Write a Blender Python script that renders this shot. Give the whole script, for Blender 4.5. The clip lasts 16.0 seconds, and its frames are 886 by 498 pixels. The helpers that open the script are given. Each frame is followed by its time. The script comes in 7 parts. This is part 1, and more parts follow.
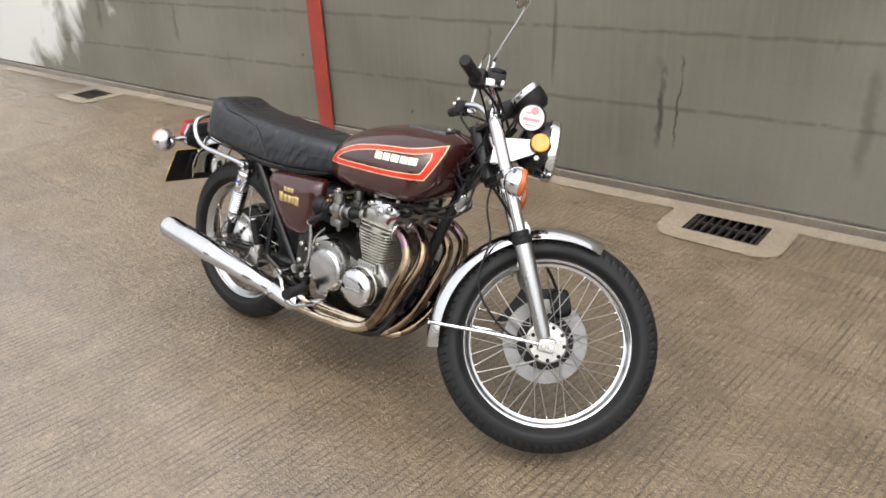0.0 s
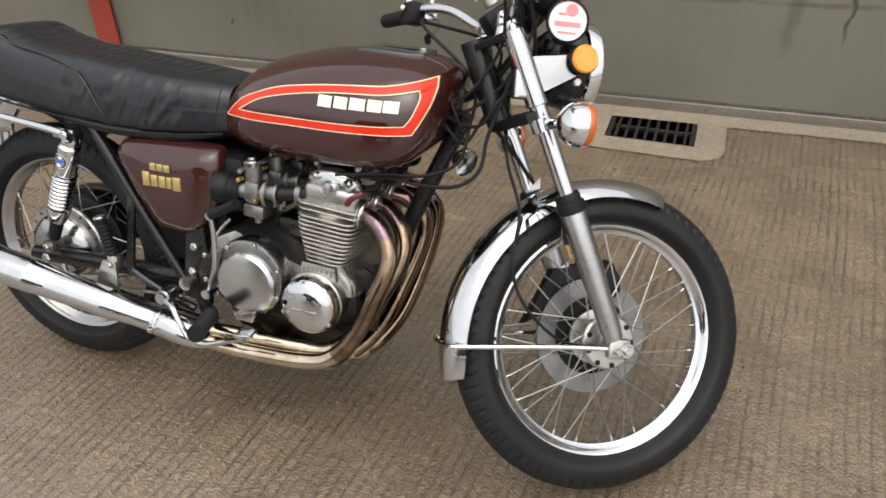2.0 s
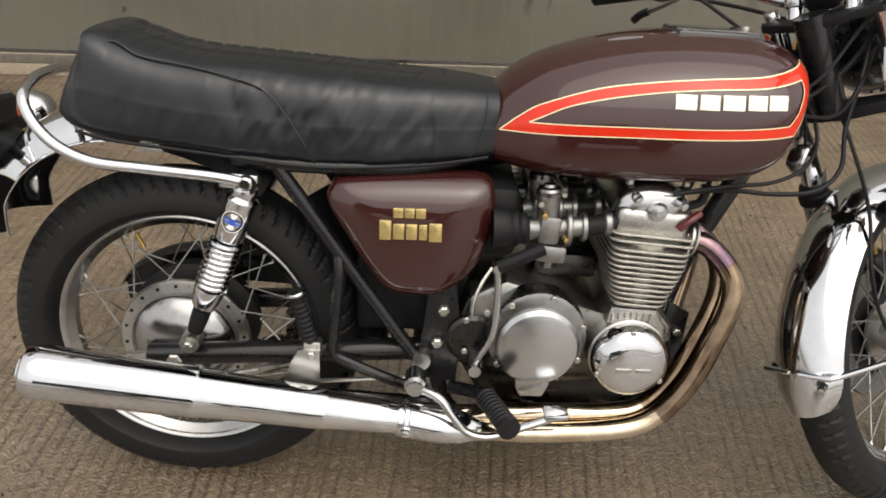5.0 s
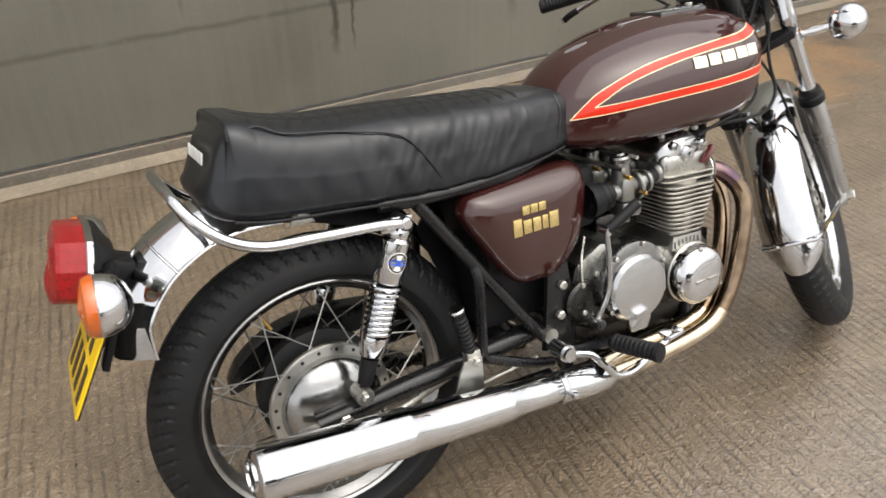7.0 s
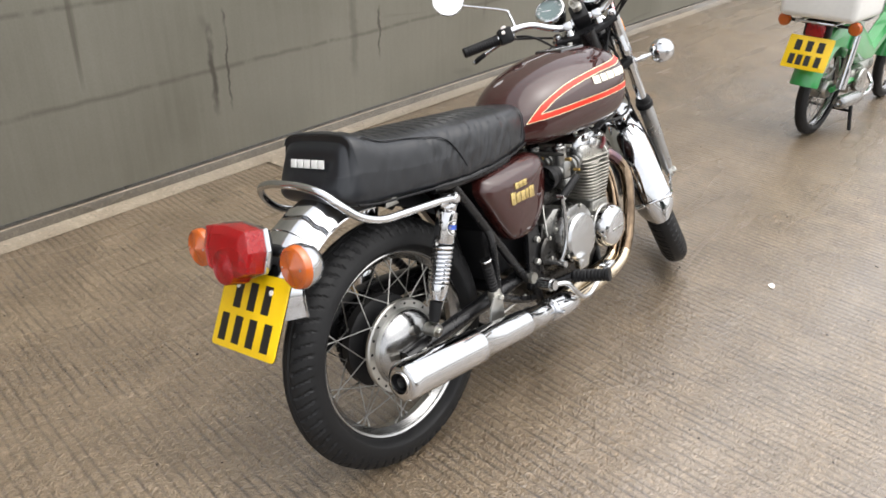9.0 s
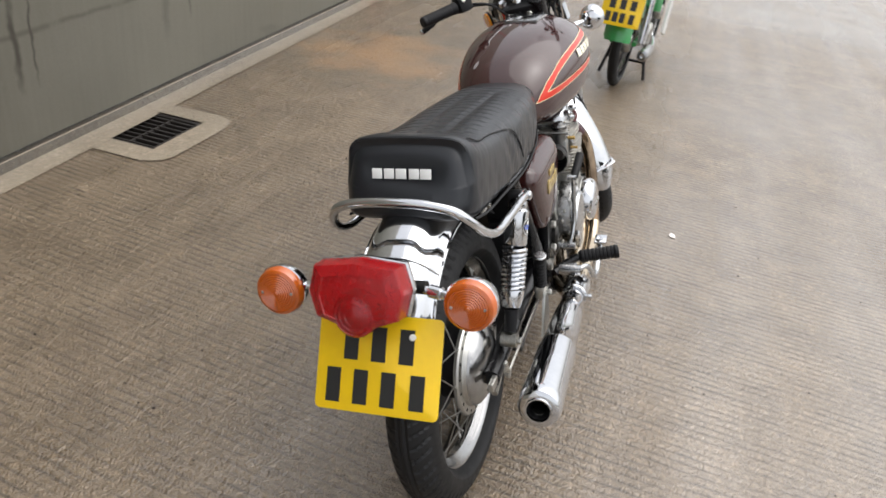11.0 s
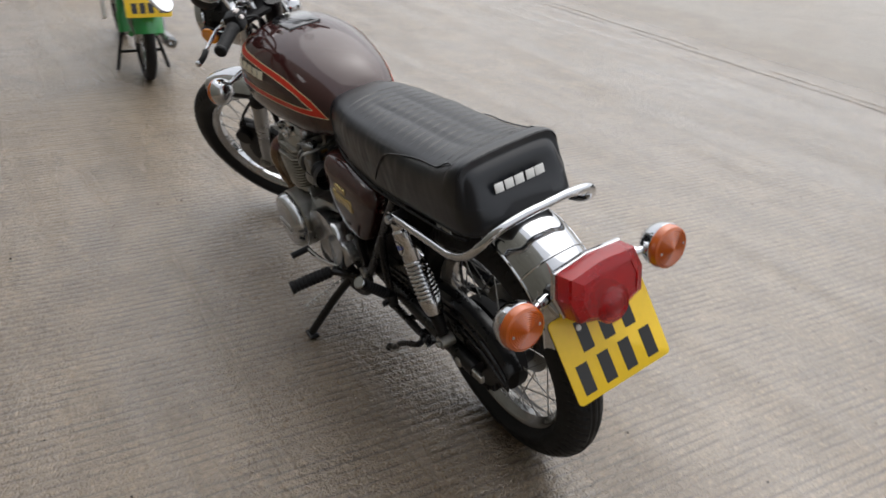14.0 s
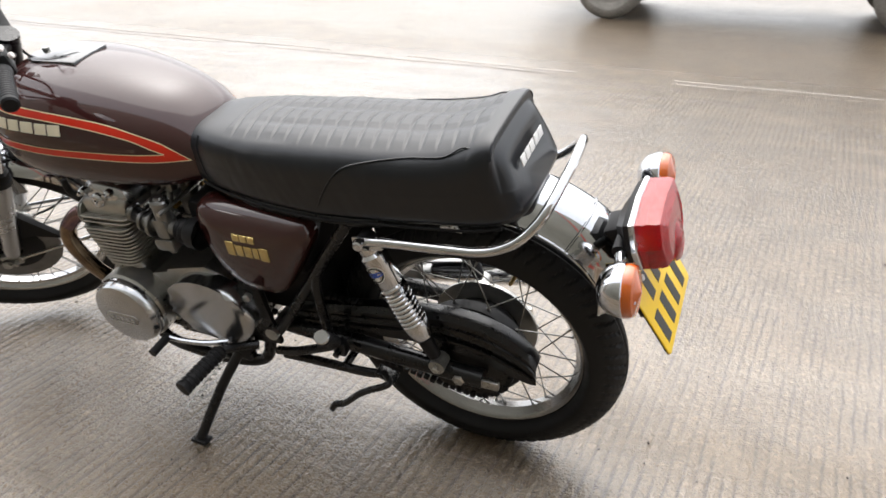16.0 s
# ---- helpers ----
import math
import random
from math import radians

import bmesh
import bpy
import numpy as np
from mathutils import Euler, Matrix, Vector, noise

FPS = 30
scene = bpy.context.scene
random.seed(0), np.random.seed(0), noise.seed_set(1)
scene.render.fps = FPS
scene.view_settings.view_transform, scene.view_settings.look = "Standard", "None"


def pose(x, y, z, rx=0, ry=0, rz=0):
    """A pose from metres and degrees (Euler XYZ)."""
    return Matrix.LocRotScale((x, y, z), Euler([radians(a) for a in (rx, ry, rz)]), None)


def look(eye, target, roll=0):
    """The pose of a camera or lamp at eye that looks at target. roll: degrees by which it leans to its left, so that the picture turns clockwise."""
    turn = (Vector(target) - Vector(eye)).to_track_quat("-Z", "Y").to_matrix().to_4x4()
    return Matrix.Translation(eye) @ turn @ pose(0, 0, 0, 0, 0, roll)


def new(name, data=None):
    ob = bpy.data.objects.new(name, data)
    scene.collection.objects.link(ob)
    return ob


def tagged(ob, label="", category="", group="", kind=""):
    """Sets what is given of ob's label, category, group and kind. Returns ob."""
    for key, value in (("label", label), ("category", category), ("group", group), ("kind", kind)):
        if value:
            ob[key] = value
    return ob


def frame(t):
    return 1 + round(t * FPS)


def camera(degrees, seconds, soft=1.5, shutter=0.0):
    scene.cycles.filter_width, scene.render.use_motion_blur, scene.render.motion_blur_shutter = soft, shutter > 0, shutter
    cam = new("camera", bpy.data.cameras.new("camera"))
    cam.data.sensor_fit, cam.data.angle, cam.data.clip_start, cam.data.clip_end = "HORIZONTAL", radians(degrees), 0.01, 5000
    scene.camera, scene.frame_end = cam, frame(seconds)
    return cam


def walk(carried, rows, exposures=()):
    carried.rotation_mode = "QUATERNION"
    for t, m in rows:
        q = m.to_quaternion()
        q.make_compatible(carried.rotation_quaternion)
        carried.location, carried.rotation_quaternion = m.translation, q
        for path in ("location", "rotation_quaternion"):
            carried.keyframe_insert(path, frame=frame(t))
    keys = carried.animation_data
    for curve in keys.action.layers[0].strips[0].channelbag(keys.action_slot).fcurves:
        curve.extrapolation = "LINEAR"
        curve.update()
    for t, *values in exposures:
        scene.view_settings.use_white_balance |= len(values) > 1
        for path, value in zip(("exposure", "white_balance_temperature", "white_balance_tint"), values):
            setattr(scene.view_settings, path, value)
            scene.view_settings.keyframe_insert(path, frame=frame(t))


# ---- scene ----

# ---------------------------------------------------------------- camera
cam = camera(61.5, 16.0, soft=1.6, shutter=0.3)
PATH = [
    (0, (2.372, -1.53, 1.6), (1.233, -0.146, 0.713), -2.4),
    (0.5, (2.169, -1.354, 1.532), (1.121, 0.031, 0.541), -3.0),
    (1, (1.974, -1.206, 1.487), (1.076, 0.232, 0.424), -2.7),
    (1.5, (1.728, -1.161, 1.441), (1.036, 0.36, 0.342), -2.6),
    (2, (1.509, -1.146, 1.424), (0.937, 0.4, 0.291), -1.3),
    (2.5, (1.325, -1.056, 1.378), (0.827, 0.495, 0.218), -1.3),
    (3, (1.114, -1.041, 1.338), (0.753, 0.577, 0.218), 1.3),
    (3.5, (0.886, -1.059, 1.338), (0.704, 0.586, 0.215), 0.2),
    (4, (0.703, -1.09, 1.342), (0.608, 0.558, 0.212), 1.4),
    (4.5, (0.576, -1.035, 1.321), (0.562, 0.593, 0.159), 2.5),
    (5, (0.429, -0.983, 1.305), (0.5, 0.636, 0.132), 3.6),
    (5.2, (0.399, -0.986, 1.301), (0.463, 0.625, 0.118), 3.2),
    (7.3, (-0.467, -0.953, 1.345), (0.512, 0.453, 0.313), 0.1),
    (7.5, (-0.569, -0.999, 1.376), (0.508, 0.362, 0.382), 0.8),
    (8, (-0.729, -1.142, 1.4), (0.418, 0.207, 0.47), 0.8),
    (8.5, (-0.893, -1.179, 1.431), (0.306, 0.146, 0.534), 0.9),
    (9, (-1.105, -1.026, 1.413), (0.238, 0.129, 0.483), 1.0),
    (9.2, (-1.14, -0.964, 1.412), (0.236, 0.149, 0.481), 2.3),
    (11.3, (-1.318, -0.05, 1.374), (0.378, 0.237, 0.355), 6.6),
    (11.5, (-1.293, 0.044, 1.368), (0.413, 0.222, 0.34), 6.2),
    (12, (-1.269, 0.244, 1.377), (0.438, 0.185, 0.337), 7.1),
    (12.5, (-1.376, 0.482, 1.389), (0.313, 0.169, 0.364), 6.6),
    (13, (-1.368, 0.667, 1.387), (0.276, 0.184, 0.356), 7.1),
    (13.5, (-1.233, 0.876, 1.387), (0.38, 0.207, 0.413), 4.6),
    (14, (-1.14, 1.085, 1.361), (0.306, 0.088, 0.405), 3.9),
    (14.5, (-1.041, 1.296, 1.343), (0.235, 0.074, 0.405), -0.7),
    (15, (-0.861, 1.336, 1.253), (0.229, -0.062, 0.328), -0.3),
    (15.5, (-0.675, 1.365, 1.246), (0.265, -0.162, 0.359), -0.1),
    (16, (-0.463, 1.422, 1.203), (0.234, -0.24, 0.335), -0.2),
]
walk(cam, [(t, look(eye, target, roll)) for t, eye, target, roll in PATH], exposures=[(0.0, 1.28, 6600, 10), (0.5, 1.28, 6650, 10), (2.0, 1.02, 6700, 10), (5.2, 0.95, 7000, 10), (7.5, 1.25, 6700, 10), (9.2, 1.36, 6550, 10), (11.5, 0.95, 6450, 10), (13.0, 1.0, 6350, 10), (13.5, 0.97, 6350, 10), (14.0, 0.66, 6400, 10), (14.6, 1.05, 6450, 10), (15.0, 1.2, 6450, 10), (16.0, 1.5, 6480, 10)])

# ---------------------------------------------------------------- sky and sun
world = bpy.data.worlds.new("overcast_sky")
scene.world = world
world.use_nodes = True
wn = world.node_tree.nodes
wl = world.node_tree.links
sky = wn.new("ShaderNodeTexSky")
sky.sky_type = "NISHITA"
sky.sun_disc = False
sky.sun_elevation = radians(66)
sky.sun_rotation = radians(150)
sky.air_density, sky.dust_density, sky.ozone_density = 1.0, 6.0, 1.0
pale = wn.new("ShaderNodeHueSaturation")
pale.inputs["Saturation"].default_value = 0.3
wl.new(sky.outputs[0], pale.inputs["Color"])
pale.inputs["Value"].default_value = 4.2
even = wn.new("ShaderNodeGamma")
even.inputs["Gamma"].default_value = 0.55
wl.new(pale.outputs[0], even.inputs["Color"])
wl.new(even.outputs[0], wn["Background"].inputs["Color"])
wn["Background"].inputs["Strength"].default_value = 0.15
sun_data = bpy.data.lights.new("sun", "SUN")
sun_data.energy = 0.65
sun_data.angle = radians(80)
sun_data.color = (1.0, 0.97, 0.93)
sun = new("sun", sun_data)
sun.matrix_world = look((1.6, -2.8, 7.2), (0, 0, 0))

# ---------------------------------------------------------------- materials


def shader(name, color, rough=0.5, metal=0.0, vary=0.0, scale=8.0, bump=0.0, bump_scale=60.0, rough_vary=0.0, coat=0.0, dark=None, spec=0.5):
    """Principled material with colour and roughness noise at two scales and a fine relief."""
    m = bpy.data.materials.new(name)
    m.use_nodes = True
    n, l = m.node_tree.nodes, m.node_tree.links
    b = n["Principled BSDF"]
    b.inputs["Base Color"].default_value = (*color, 1)
    b.inputs["Roughness"].default_value = rough
    b.inputs["Metallic"].default_value = metal
    b.inputs["Coat Weight"].default_value = coat
    b.inputs["Coat Roughness"].default_value = 0.04
    b.inputs["Specular IOR Level"].default_value = spec
    tc = n.new("ShaderNodeTexCoord")
    if vary or rough_vary:
        a, c = n.new("ShaderNodeTexNoise"), n.new("ShaderNodeTexNoise")
        a.inputs["Scale"].default_value, c.inputs["Scale"].default_value = scale, scale * 7.3
        a.inputs["Detail"].default_value = c.inputs["Detail"].default_value = 5
        mid = n.new("ShaderNodeMath")
        mid.operation = "MULTIPLY_ADD"
        l.new(tc.outputs["Object"], a.inputs["Vector"])
        l.new(tc.outputs["Object"], c.inputs["Vector"])
        l.new(a.outputs["Fac"], mid.inputs[0])
        mid.inputs[1].default_value = 0.6
        half = n.new("ShaderNodeMath")
        half.operation = "MULTIPLY"
        half.inputs[1].default_value = 0.4
        l.new(c.outputs["Fac"], half.inputs[0])
        l.new(half.outputs[0], mid.inputs[2])
        ramp = n.new("ShaderNodeMapRange")
        ramp.inputs["From Min"].default_value, ramp.inputs["From Max"].default_value = 0.36, 0.64
        l.new(mid.outputs[0], ramp.inputs["Value"])
        if vary:
            mix = n.new("ShaderNodeMix")
            mix.data_type = "RGBA"
            lo = dark or tuple(v * (1 - vary) for v in color)
            mix.inputs["A"].default_value = (*lo, 1)
            mix.inputs["B"].default_value = (*color, 1)
            l.new(ramp.outputs[0], mix.inputs["Factor"])
            l.new(mix.outputs["Result"], b.inputs["Base Color"])
        if rough_vary:
            rr = n.new("ShaderNodeMapRange")
            rr.inputs["To Min"].default_value, rr.inputs["To Max"].default_value = max(0.02, rough - rough_vary), min(1.0, rough + rough_vary)
            l.new(ramp.outputs[0], rr.inputs["Value"])
            l.new(rr.outputs[0], b.inputs["Roughness"])
    if bump:
        t = n.new("ShaderNodeTexNoise")
        t.inputs["Scale"].default_value, t.inputs["Detail"].default_value = bump_scale, 4
        l.new(tc.outputs["Object"], t.inputs["Vector"])
        bp = n.new("ShaderNodeBump")
        bp.inputs["Strength"].default_value = bump
        bp.inputs["Distance"].default_value = 0.002
        l.new(t.outputs["Fac"], bp.inputs["Height"])
        l.new(bp.outputs[0], b.inputs["Normal"])
    return m


CHROME = shader("chrome", (0.61, 0.62, 0.64), 0.06, 1.0, vary=0.1, scale=9, rough_vary=0.025)
WORN_CHROME = shader("worn_chrome", (0.37, 0.37, 0.37), 0.2, 1.0, vary=0.15, scale=22, rough_vary=0.05)
SPOKE = shader("dull_spoke_steel", (0.34, 0.335, 0.32), 0.35, 1.0, vary=0.4, scale=30)
ALLOY = shader("cast_alloy", (0.47, 0.465, 0.44), 0.32, 1.0, vary=0.22, scale=9, rough_vary=0.07, bump=0.07, bump_scale=180)
POLISHED = shader("polished_alloy", (0.52, 0.53, 0.54), 0.2, 1.0, vary=0.1, scale=5, rough_vary=0.035)
SLIDER = shader("silver_lacquered_alloy", (0.43, 0.435, 0.44), 0.3, 1.0, vary=0.1, scale=12, rough_vary=0.04)
FIN = shader("finned_alloy", (0.58, 0.56, 0.51), 0.55, 1.0, vary=0.45, scale=20, rough_vary=0.1)
STEEL = shader("zinc_steel", (0.6, 0.59, 0.55), 0.35, 1.0, vary=0.45, scale=30, rough_vary=0.12)
DISC = shader("brushed_disc_steel", (0.24, 0.238, 0.235), 0.42, 1.0, vary=0.25, scale=24)
GOLD_STEEL = shader("heat_tinted_chrome", (0.27, 0.20, 0.135), 0.13, 1.0, vary=0.45, scale=7, dark=(0.11, 0.075, 0.05), rough_vary=0.04)
PALE_GOLD = shader("straw_tinted_chrome", (0.60, 0.53, 0.42), 0.1, 1.0, vary=0.35, scale=6, dark=(0.42, 0.33, 0.225), rough_vary=0.04)
# near-black alloy: engine shade put into its colour; also the greasy sprocket
DARK_ALLOY = shader("shaded_greasy_alloy", (0.060, 0.058, 0.055), 0.3, 0.95, vary=0.4, scale=16, rough_vary=0.08, bump=0.06, bump_scale=160)
CASE = shader("stained_alloy_case", (0.30, 0.30, 0.295), 0.26, 1.0, vary=0.45, scale=7, rough_vary=0.06)
CARB = shader("dull_grey_zinc", (0.30, 0.30, 0.29), 0.42, 1.0, vary=0.3, scale=14, rough_vary=0.08)
BLUED_STEEL = shader("blued_header_steel", (0.26, 0.16, 0.14), 0.2, 1.0, vary=0.5, scale=14, dark=(0.13, 0.09, 0.13), rough_vary=0.06)
BLACK = shader("black_frame_paint", (0.008, 0.008, 0.009), 0.3, vary=0.4, scale=15, rough_vary=0.1, coat=0.2, spec=0.3)
LID = shader("gloss_black_enamel", (0.014, 0.015, 0.017), 0.2, vary=0.2, scale=8, coat=1.0)
SATIN = shader("satin_black", (0.008, 0.008, 0.009), 0.5, vary=0.3, scale=20, spec=0.22)
RUBBER = shader("tyre_rubber", (0.0105, 0.0108, 0.0118), 0.58, vary=0.45, scale=14, bump=0.15, bump_scale=220, rough_vary=0.12, spec=0.28)
GRIP_RUBBER = shader("black_rubber", (0.009, 0.009, 0.010), 0.5, vary=0.3, scale=30, bump=0.1, spec=0.22)
VINYL = shader("black_vinyl", (0.0065, 0.0080, 0.0112), 0.31, vary=0.15, scale=6, bump=0.05, bump_scale=380, rough_vary=0.015, spec=0.5)
BROWN = shader("metallic_brown_paint", (0.034, 0.0070, 0.0060), 0.5, 0.0, vary=0.2, scale=900, coat=1.0, spec=0.08)
BROWN.node_tree.nodes["Principled BSDF"].inputs["Coat IOR"].default_value = 1.6
RED_VINYL = shader("red_stripe", (0.62, 0.028, 0.010), 0.4, vary=0.1, coat=0.7, spec=0.1)
CREAM = shader("cream_pinstripe", (0.80, 0.68, 0.42), 0.3, vary=0.1, coat=0.6)
EMBLEM = shader("ivory_emblem", (0.86, 0.80, 0.62), 0.28, vary=0.12, scale=40, coat=0.5)
GOLD = shader("gold_badge", (0.72, 0.56, 0.24), 0.25, 0.8, vary=0.3, scale=60)
YELLOW = shader("yellow_plate", (0.84, 0.55, 0.004), 0.35, vary=0.07, scale=12, coat=0.2)
INK = shader("black_ink", (0.012, 0.012, 0.012), 0.4, vary=0.2)
WHITE = shader("white_paint", (0.78, 0.78, 0.76), 0.35, vary=0.08, scale=6, coat=0.3)
GREEN = shader("green_paint", (0.028, 0.29, 0.07), 0.3, vary=0.15, scale=8, coat=0.6)
BLUE_INK = shader("blue_sticker", (0.03, 0.09, 0.45), 0.35, vary=0.1)
PINK_INK = shader("pink_paper", (0.75, 0.25, 0.26), 0.5, vary=0.15)
PAPER = shader("paper", (0.80, 0.74, 0.72), 0.5, vary=0.06)
DIAL = shader("dial_face", (0.10, 0.15, 0.15), 0.35, vary=0.15)
BRASS = shader("brass", (0.6, 0.4, 0.14), 0.35, 1.0, vary=0.4, scale=40)
IRON = shader("rusted_iron", (0.035, 0.030, 0.027), 0.55, 0.4, vary=0.6, scale=25, bump=0.4, rough_vary=0.15)
RED_HOSE = shader("dark_red_rubber", (0.10, 0.010, 0.012), 0.35, vary=0.3, scale=20)
RED_STEEL = shader("red_oxide_paint", (0.33, 0.045, 0.03), 0.5, vary=0.35, scale=5, bump=0.15, rough_vary=0.12)
# one near-black colour for the drain pit and the car's underside and axles
DARK_PIT = shader("near_black", (0.012, 0.011, 0.010), 0.3, vary=0.4)
MUD_TYRE = shader("muddy_tyre", (0.26, 0.24, 0.21), 0.8, vary=0.45, scale=7, bump=0.4, bump_scale=40)
DARK_GREEN = shader("dark_green_car_paint", (0.02, 0.035, 0.03), 0.3, vary=0.3, scale=3, coat=0.6)


def lens_material(name, color, ribs):
    m = shader(name, color, 0.12, vary=0.15, scale=20, coat=1.0)
    n, l = m.node_tree.nodes, m.node_tree.links
    b = n["Principled BSDF"]
    # moulded prisms behind the smooth face
    tc, cell, bp = n.new("ShaderNodeTexCoord"), n.new("ShaderNodeTexVoronoi"), n.new("ShaderNodeBump")
    cell.inputs["Scale"].default_value = 420
    l.new(tc.outputs["Object"], cell.inputs["Vector"])
    l.new(cell.outputs["Distance"], bp.inputs["Height"])
    bp.inputs["Strength"].default_value = 0.12
    bp.inputs["Distance"].default_value = 0.003
    l.new(bp.outputs[0], b.inputs["Normal"])
    b.inputs["Subsurface Weight"].default_value = ribs
    b.inputs["Subsurface Radius"].default_value = (0.03, 0.012, 0.006)
    b.inputs["Subsurface Scale"].default_value = 0.3
    return m


AMBER = lens_material("amber_lens", (0.50, 0.095, 0.003), 0.08)
PALE_AMBER = lens_material("pale_amber_reflector", (0.85, 0.29, 0.008), 0.2)
RED_LENS = lens_material("red_lens", (0.58, 0.004, 0.010), 0.0)
RED_LENS.node_tree.nodes["Principled BSDF"].inputs["Transmission Weight"].default_value = 0.6
RED_LENS.node_tree.nodes["Principled BSDF"].inputs["Coat Weight"].default_value = 0.35
RED_LENS.node_tree.nodes["Principled BSDF"].inputs["Specular IOR Level"].default_value = 0.18
glass = bpy.data.materials.new("clear_glass")
glass.use_nodes = True
gb = glass.node_tree.nodes["Principled BSDF"]
gb.inputs["Transmission Weight"].default_value = 1.0
gb.inputs["Roughness"].default_value = 0.02
gb.inputs["IOR"].default_value = 1.04
gb.inputs["Coat Weight"].default_value = 1.0
gb.inputs["Coat Roughness"].default_value = 0.02
mirror_glass = shader("mirror_glass", (0.9, 0.9, 0.9), 0.015, 1.0)


RIB_PITCH = 0.029


def ground_material(name, light, dark, ribbed):
    """Wet brushed concrete: wide damp patches, pale worn spots, dirt specks and fine grain."""
    m = bpy.data.materials.new(name)
    m.use_nodes = True
    n, l = m.node_tree.nodes, m.node_tree.links
    b = n["Principled BSDF"]
    tc = n.new("ShaderNodeTexCoord")

    def noise_tex(scale, detail=6, distort=0.0, stretch=(1, 1, 1)):
        mp = n.new("ShaderNodeMapping")
        mp.inputs["Scale"].default_value = stretch
        l.new(tc.outputs["Object"], mp.inputs["Vector"])
        t = n.new("ShaderNodeTexNoise")
        t.inputs["Scale"].default_value, t.inputs["Detail"].default_value, t.inputs["Distortion"].default_value = scale, detail, distort
        l.new(mp.outputs[0], t.inputs["Vector"])
        return t.outputs["Fac"]

    def ranged(src, lo, hi, a=0.0, c=1.0):
        r = n.new("ShaderNodeMapRange")
        r.inputs["From Min"].default_value, r.inputs["From Max"].default_value = lo, hi
        r.inputs["To Min"].default_value, r.inputs["To Max"].default_value = a, c
        l.new(src, r.inputs["Value"])
        return r.outputs[0]

    def mixed(fac, a, c):
        x = n.new("ShaderNodeMix")
        x.data_type = "RGBA"
        l.new(fac, x.inputs["Factor"])
        for key, v in (("A", a), ("B", c)):
            if isinstance(v, tuple):
                x.inputs[key].default_value = (*v, 1)
            else:
                l.new(v, x.inputs[key])
        return x.outputs["Result"]

    damp = ranged(noise_tex(0.55, 5, 0.4), 0.42, 0.60)
    blot = ranged(noise_tex(4.5, 7, 0.3), 0.36, 0.66)
    grain = ranged(noise_tex(150, 4), 0.34, 0.66)
    streak = ranged(noise_tex(3.0, 6, 0.0, (9.0, 0.5, 1)), 0.38, 0.62)
    pale = ranged(noise_tex(46, 5), 0.55, 0.66)
    pebble = ranged(noise_tex(75, 2), 0.30, 0.42)
    speck = ranged(noise_tex(60, 2), 0.69, 0.73)
    col = mixed(blot, dark, light)
    col = mixed(ranged(streak, 0, 1, 0.0, 0.35), col, tuple(v * 0.72 for v in light))
    col = mixed(ranged(grain, 0, 1, 0.0, 0.5), col, tuple(v * 0.5 for v in dark))
    col = mixed(ranged(pebble, 0, 1, 0.4, 0.0), col, tuple(v * 0.35 for v in dark))
    col = mixed(ranged(pale, 0, 1, 0.0, 0.3), col, tuple(min(1, v * 1.5) for v in light))
    col = mixed(ranged(speck, 0, 1, 0.0, 0.75), col, (0.04, 0.035, 0.028))
    col = mixed(ranged(damp, 0, 1, 0.25, 0.0), col, tuple(v * 0.5 for v in dark))
    dry = damp
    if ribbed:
        # grooves darkened in colour, silt and shade together; their relief alone reads faint
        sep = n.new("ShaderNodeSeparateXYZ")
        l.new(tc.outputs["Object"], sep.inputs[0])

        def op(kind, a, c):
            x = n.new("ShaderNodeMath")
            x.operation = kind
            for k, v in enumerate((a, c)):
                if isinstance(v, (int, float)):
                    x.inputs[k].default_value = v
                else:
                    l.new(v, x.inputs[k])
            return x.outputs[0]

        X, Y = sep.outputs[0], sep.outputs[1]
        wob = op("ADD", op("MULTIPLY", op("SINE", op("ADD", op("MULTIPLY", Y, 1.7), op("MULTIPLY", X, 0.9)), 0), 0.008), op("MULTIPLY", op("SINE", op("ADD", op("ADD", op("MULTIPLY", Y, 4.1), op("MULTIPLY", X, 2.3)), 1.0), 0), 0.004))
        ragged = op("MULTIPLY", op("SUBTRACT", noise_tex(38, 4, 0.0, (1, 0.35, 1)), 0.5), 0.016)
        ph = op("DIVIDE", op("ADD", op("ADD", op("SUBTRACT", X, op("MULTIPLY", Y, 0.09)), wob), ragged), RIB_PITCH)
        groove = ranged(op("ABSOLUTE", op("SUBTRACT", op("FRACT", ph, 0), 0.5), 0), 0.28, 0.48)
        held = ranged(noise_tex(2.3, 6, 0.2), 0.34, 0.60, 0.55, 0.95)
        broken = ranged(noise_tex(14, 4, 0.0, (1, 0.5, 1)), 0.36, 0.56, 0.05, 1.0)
        groove_dark = op("MULTIPLY", op("MULTIPLY", groove, held), broken)
        col = mixed(groove_dark, col, (0.048, 0.033, 0.019))
        # rusty run-off below the wall
        far = op("ADD", op("POWER", op("SUBTRACT", X, 3.15), 2.0), op("POWER", op("SUBTRACT", Y, 1.58), 2.0))
        far = op("ADD", far, op("MULTIPLY", op("SUBTRACT", noise_tex(3.5, 5), 0.5), 0.9))
        col = mixed(ranged(far, 0.34, -0.05, 0.0, 0.6), col, (0.42, 0.235, 0.095))
        # rain falls up to a ragged line along the yard; nearer the wall the concrete is only damp
        edge = op("ADD", Y, op("MULTIPLY", op("SUBTRACT", noise_tex(1.3, 6, 0.3, (0.5, 1.6, 1)), 0.5), 0.9))
        lee = ranged(edge, -0.52, -0.12)
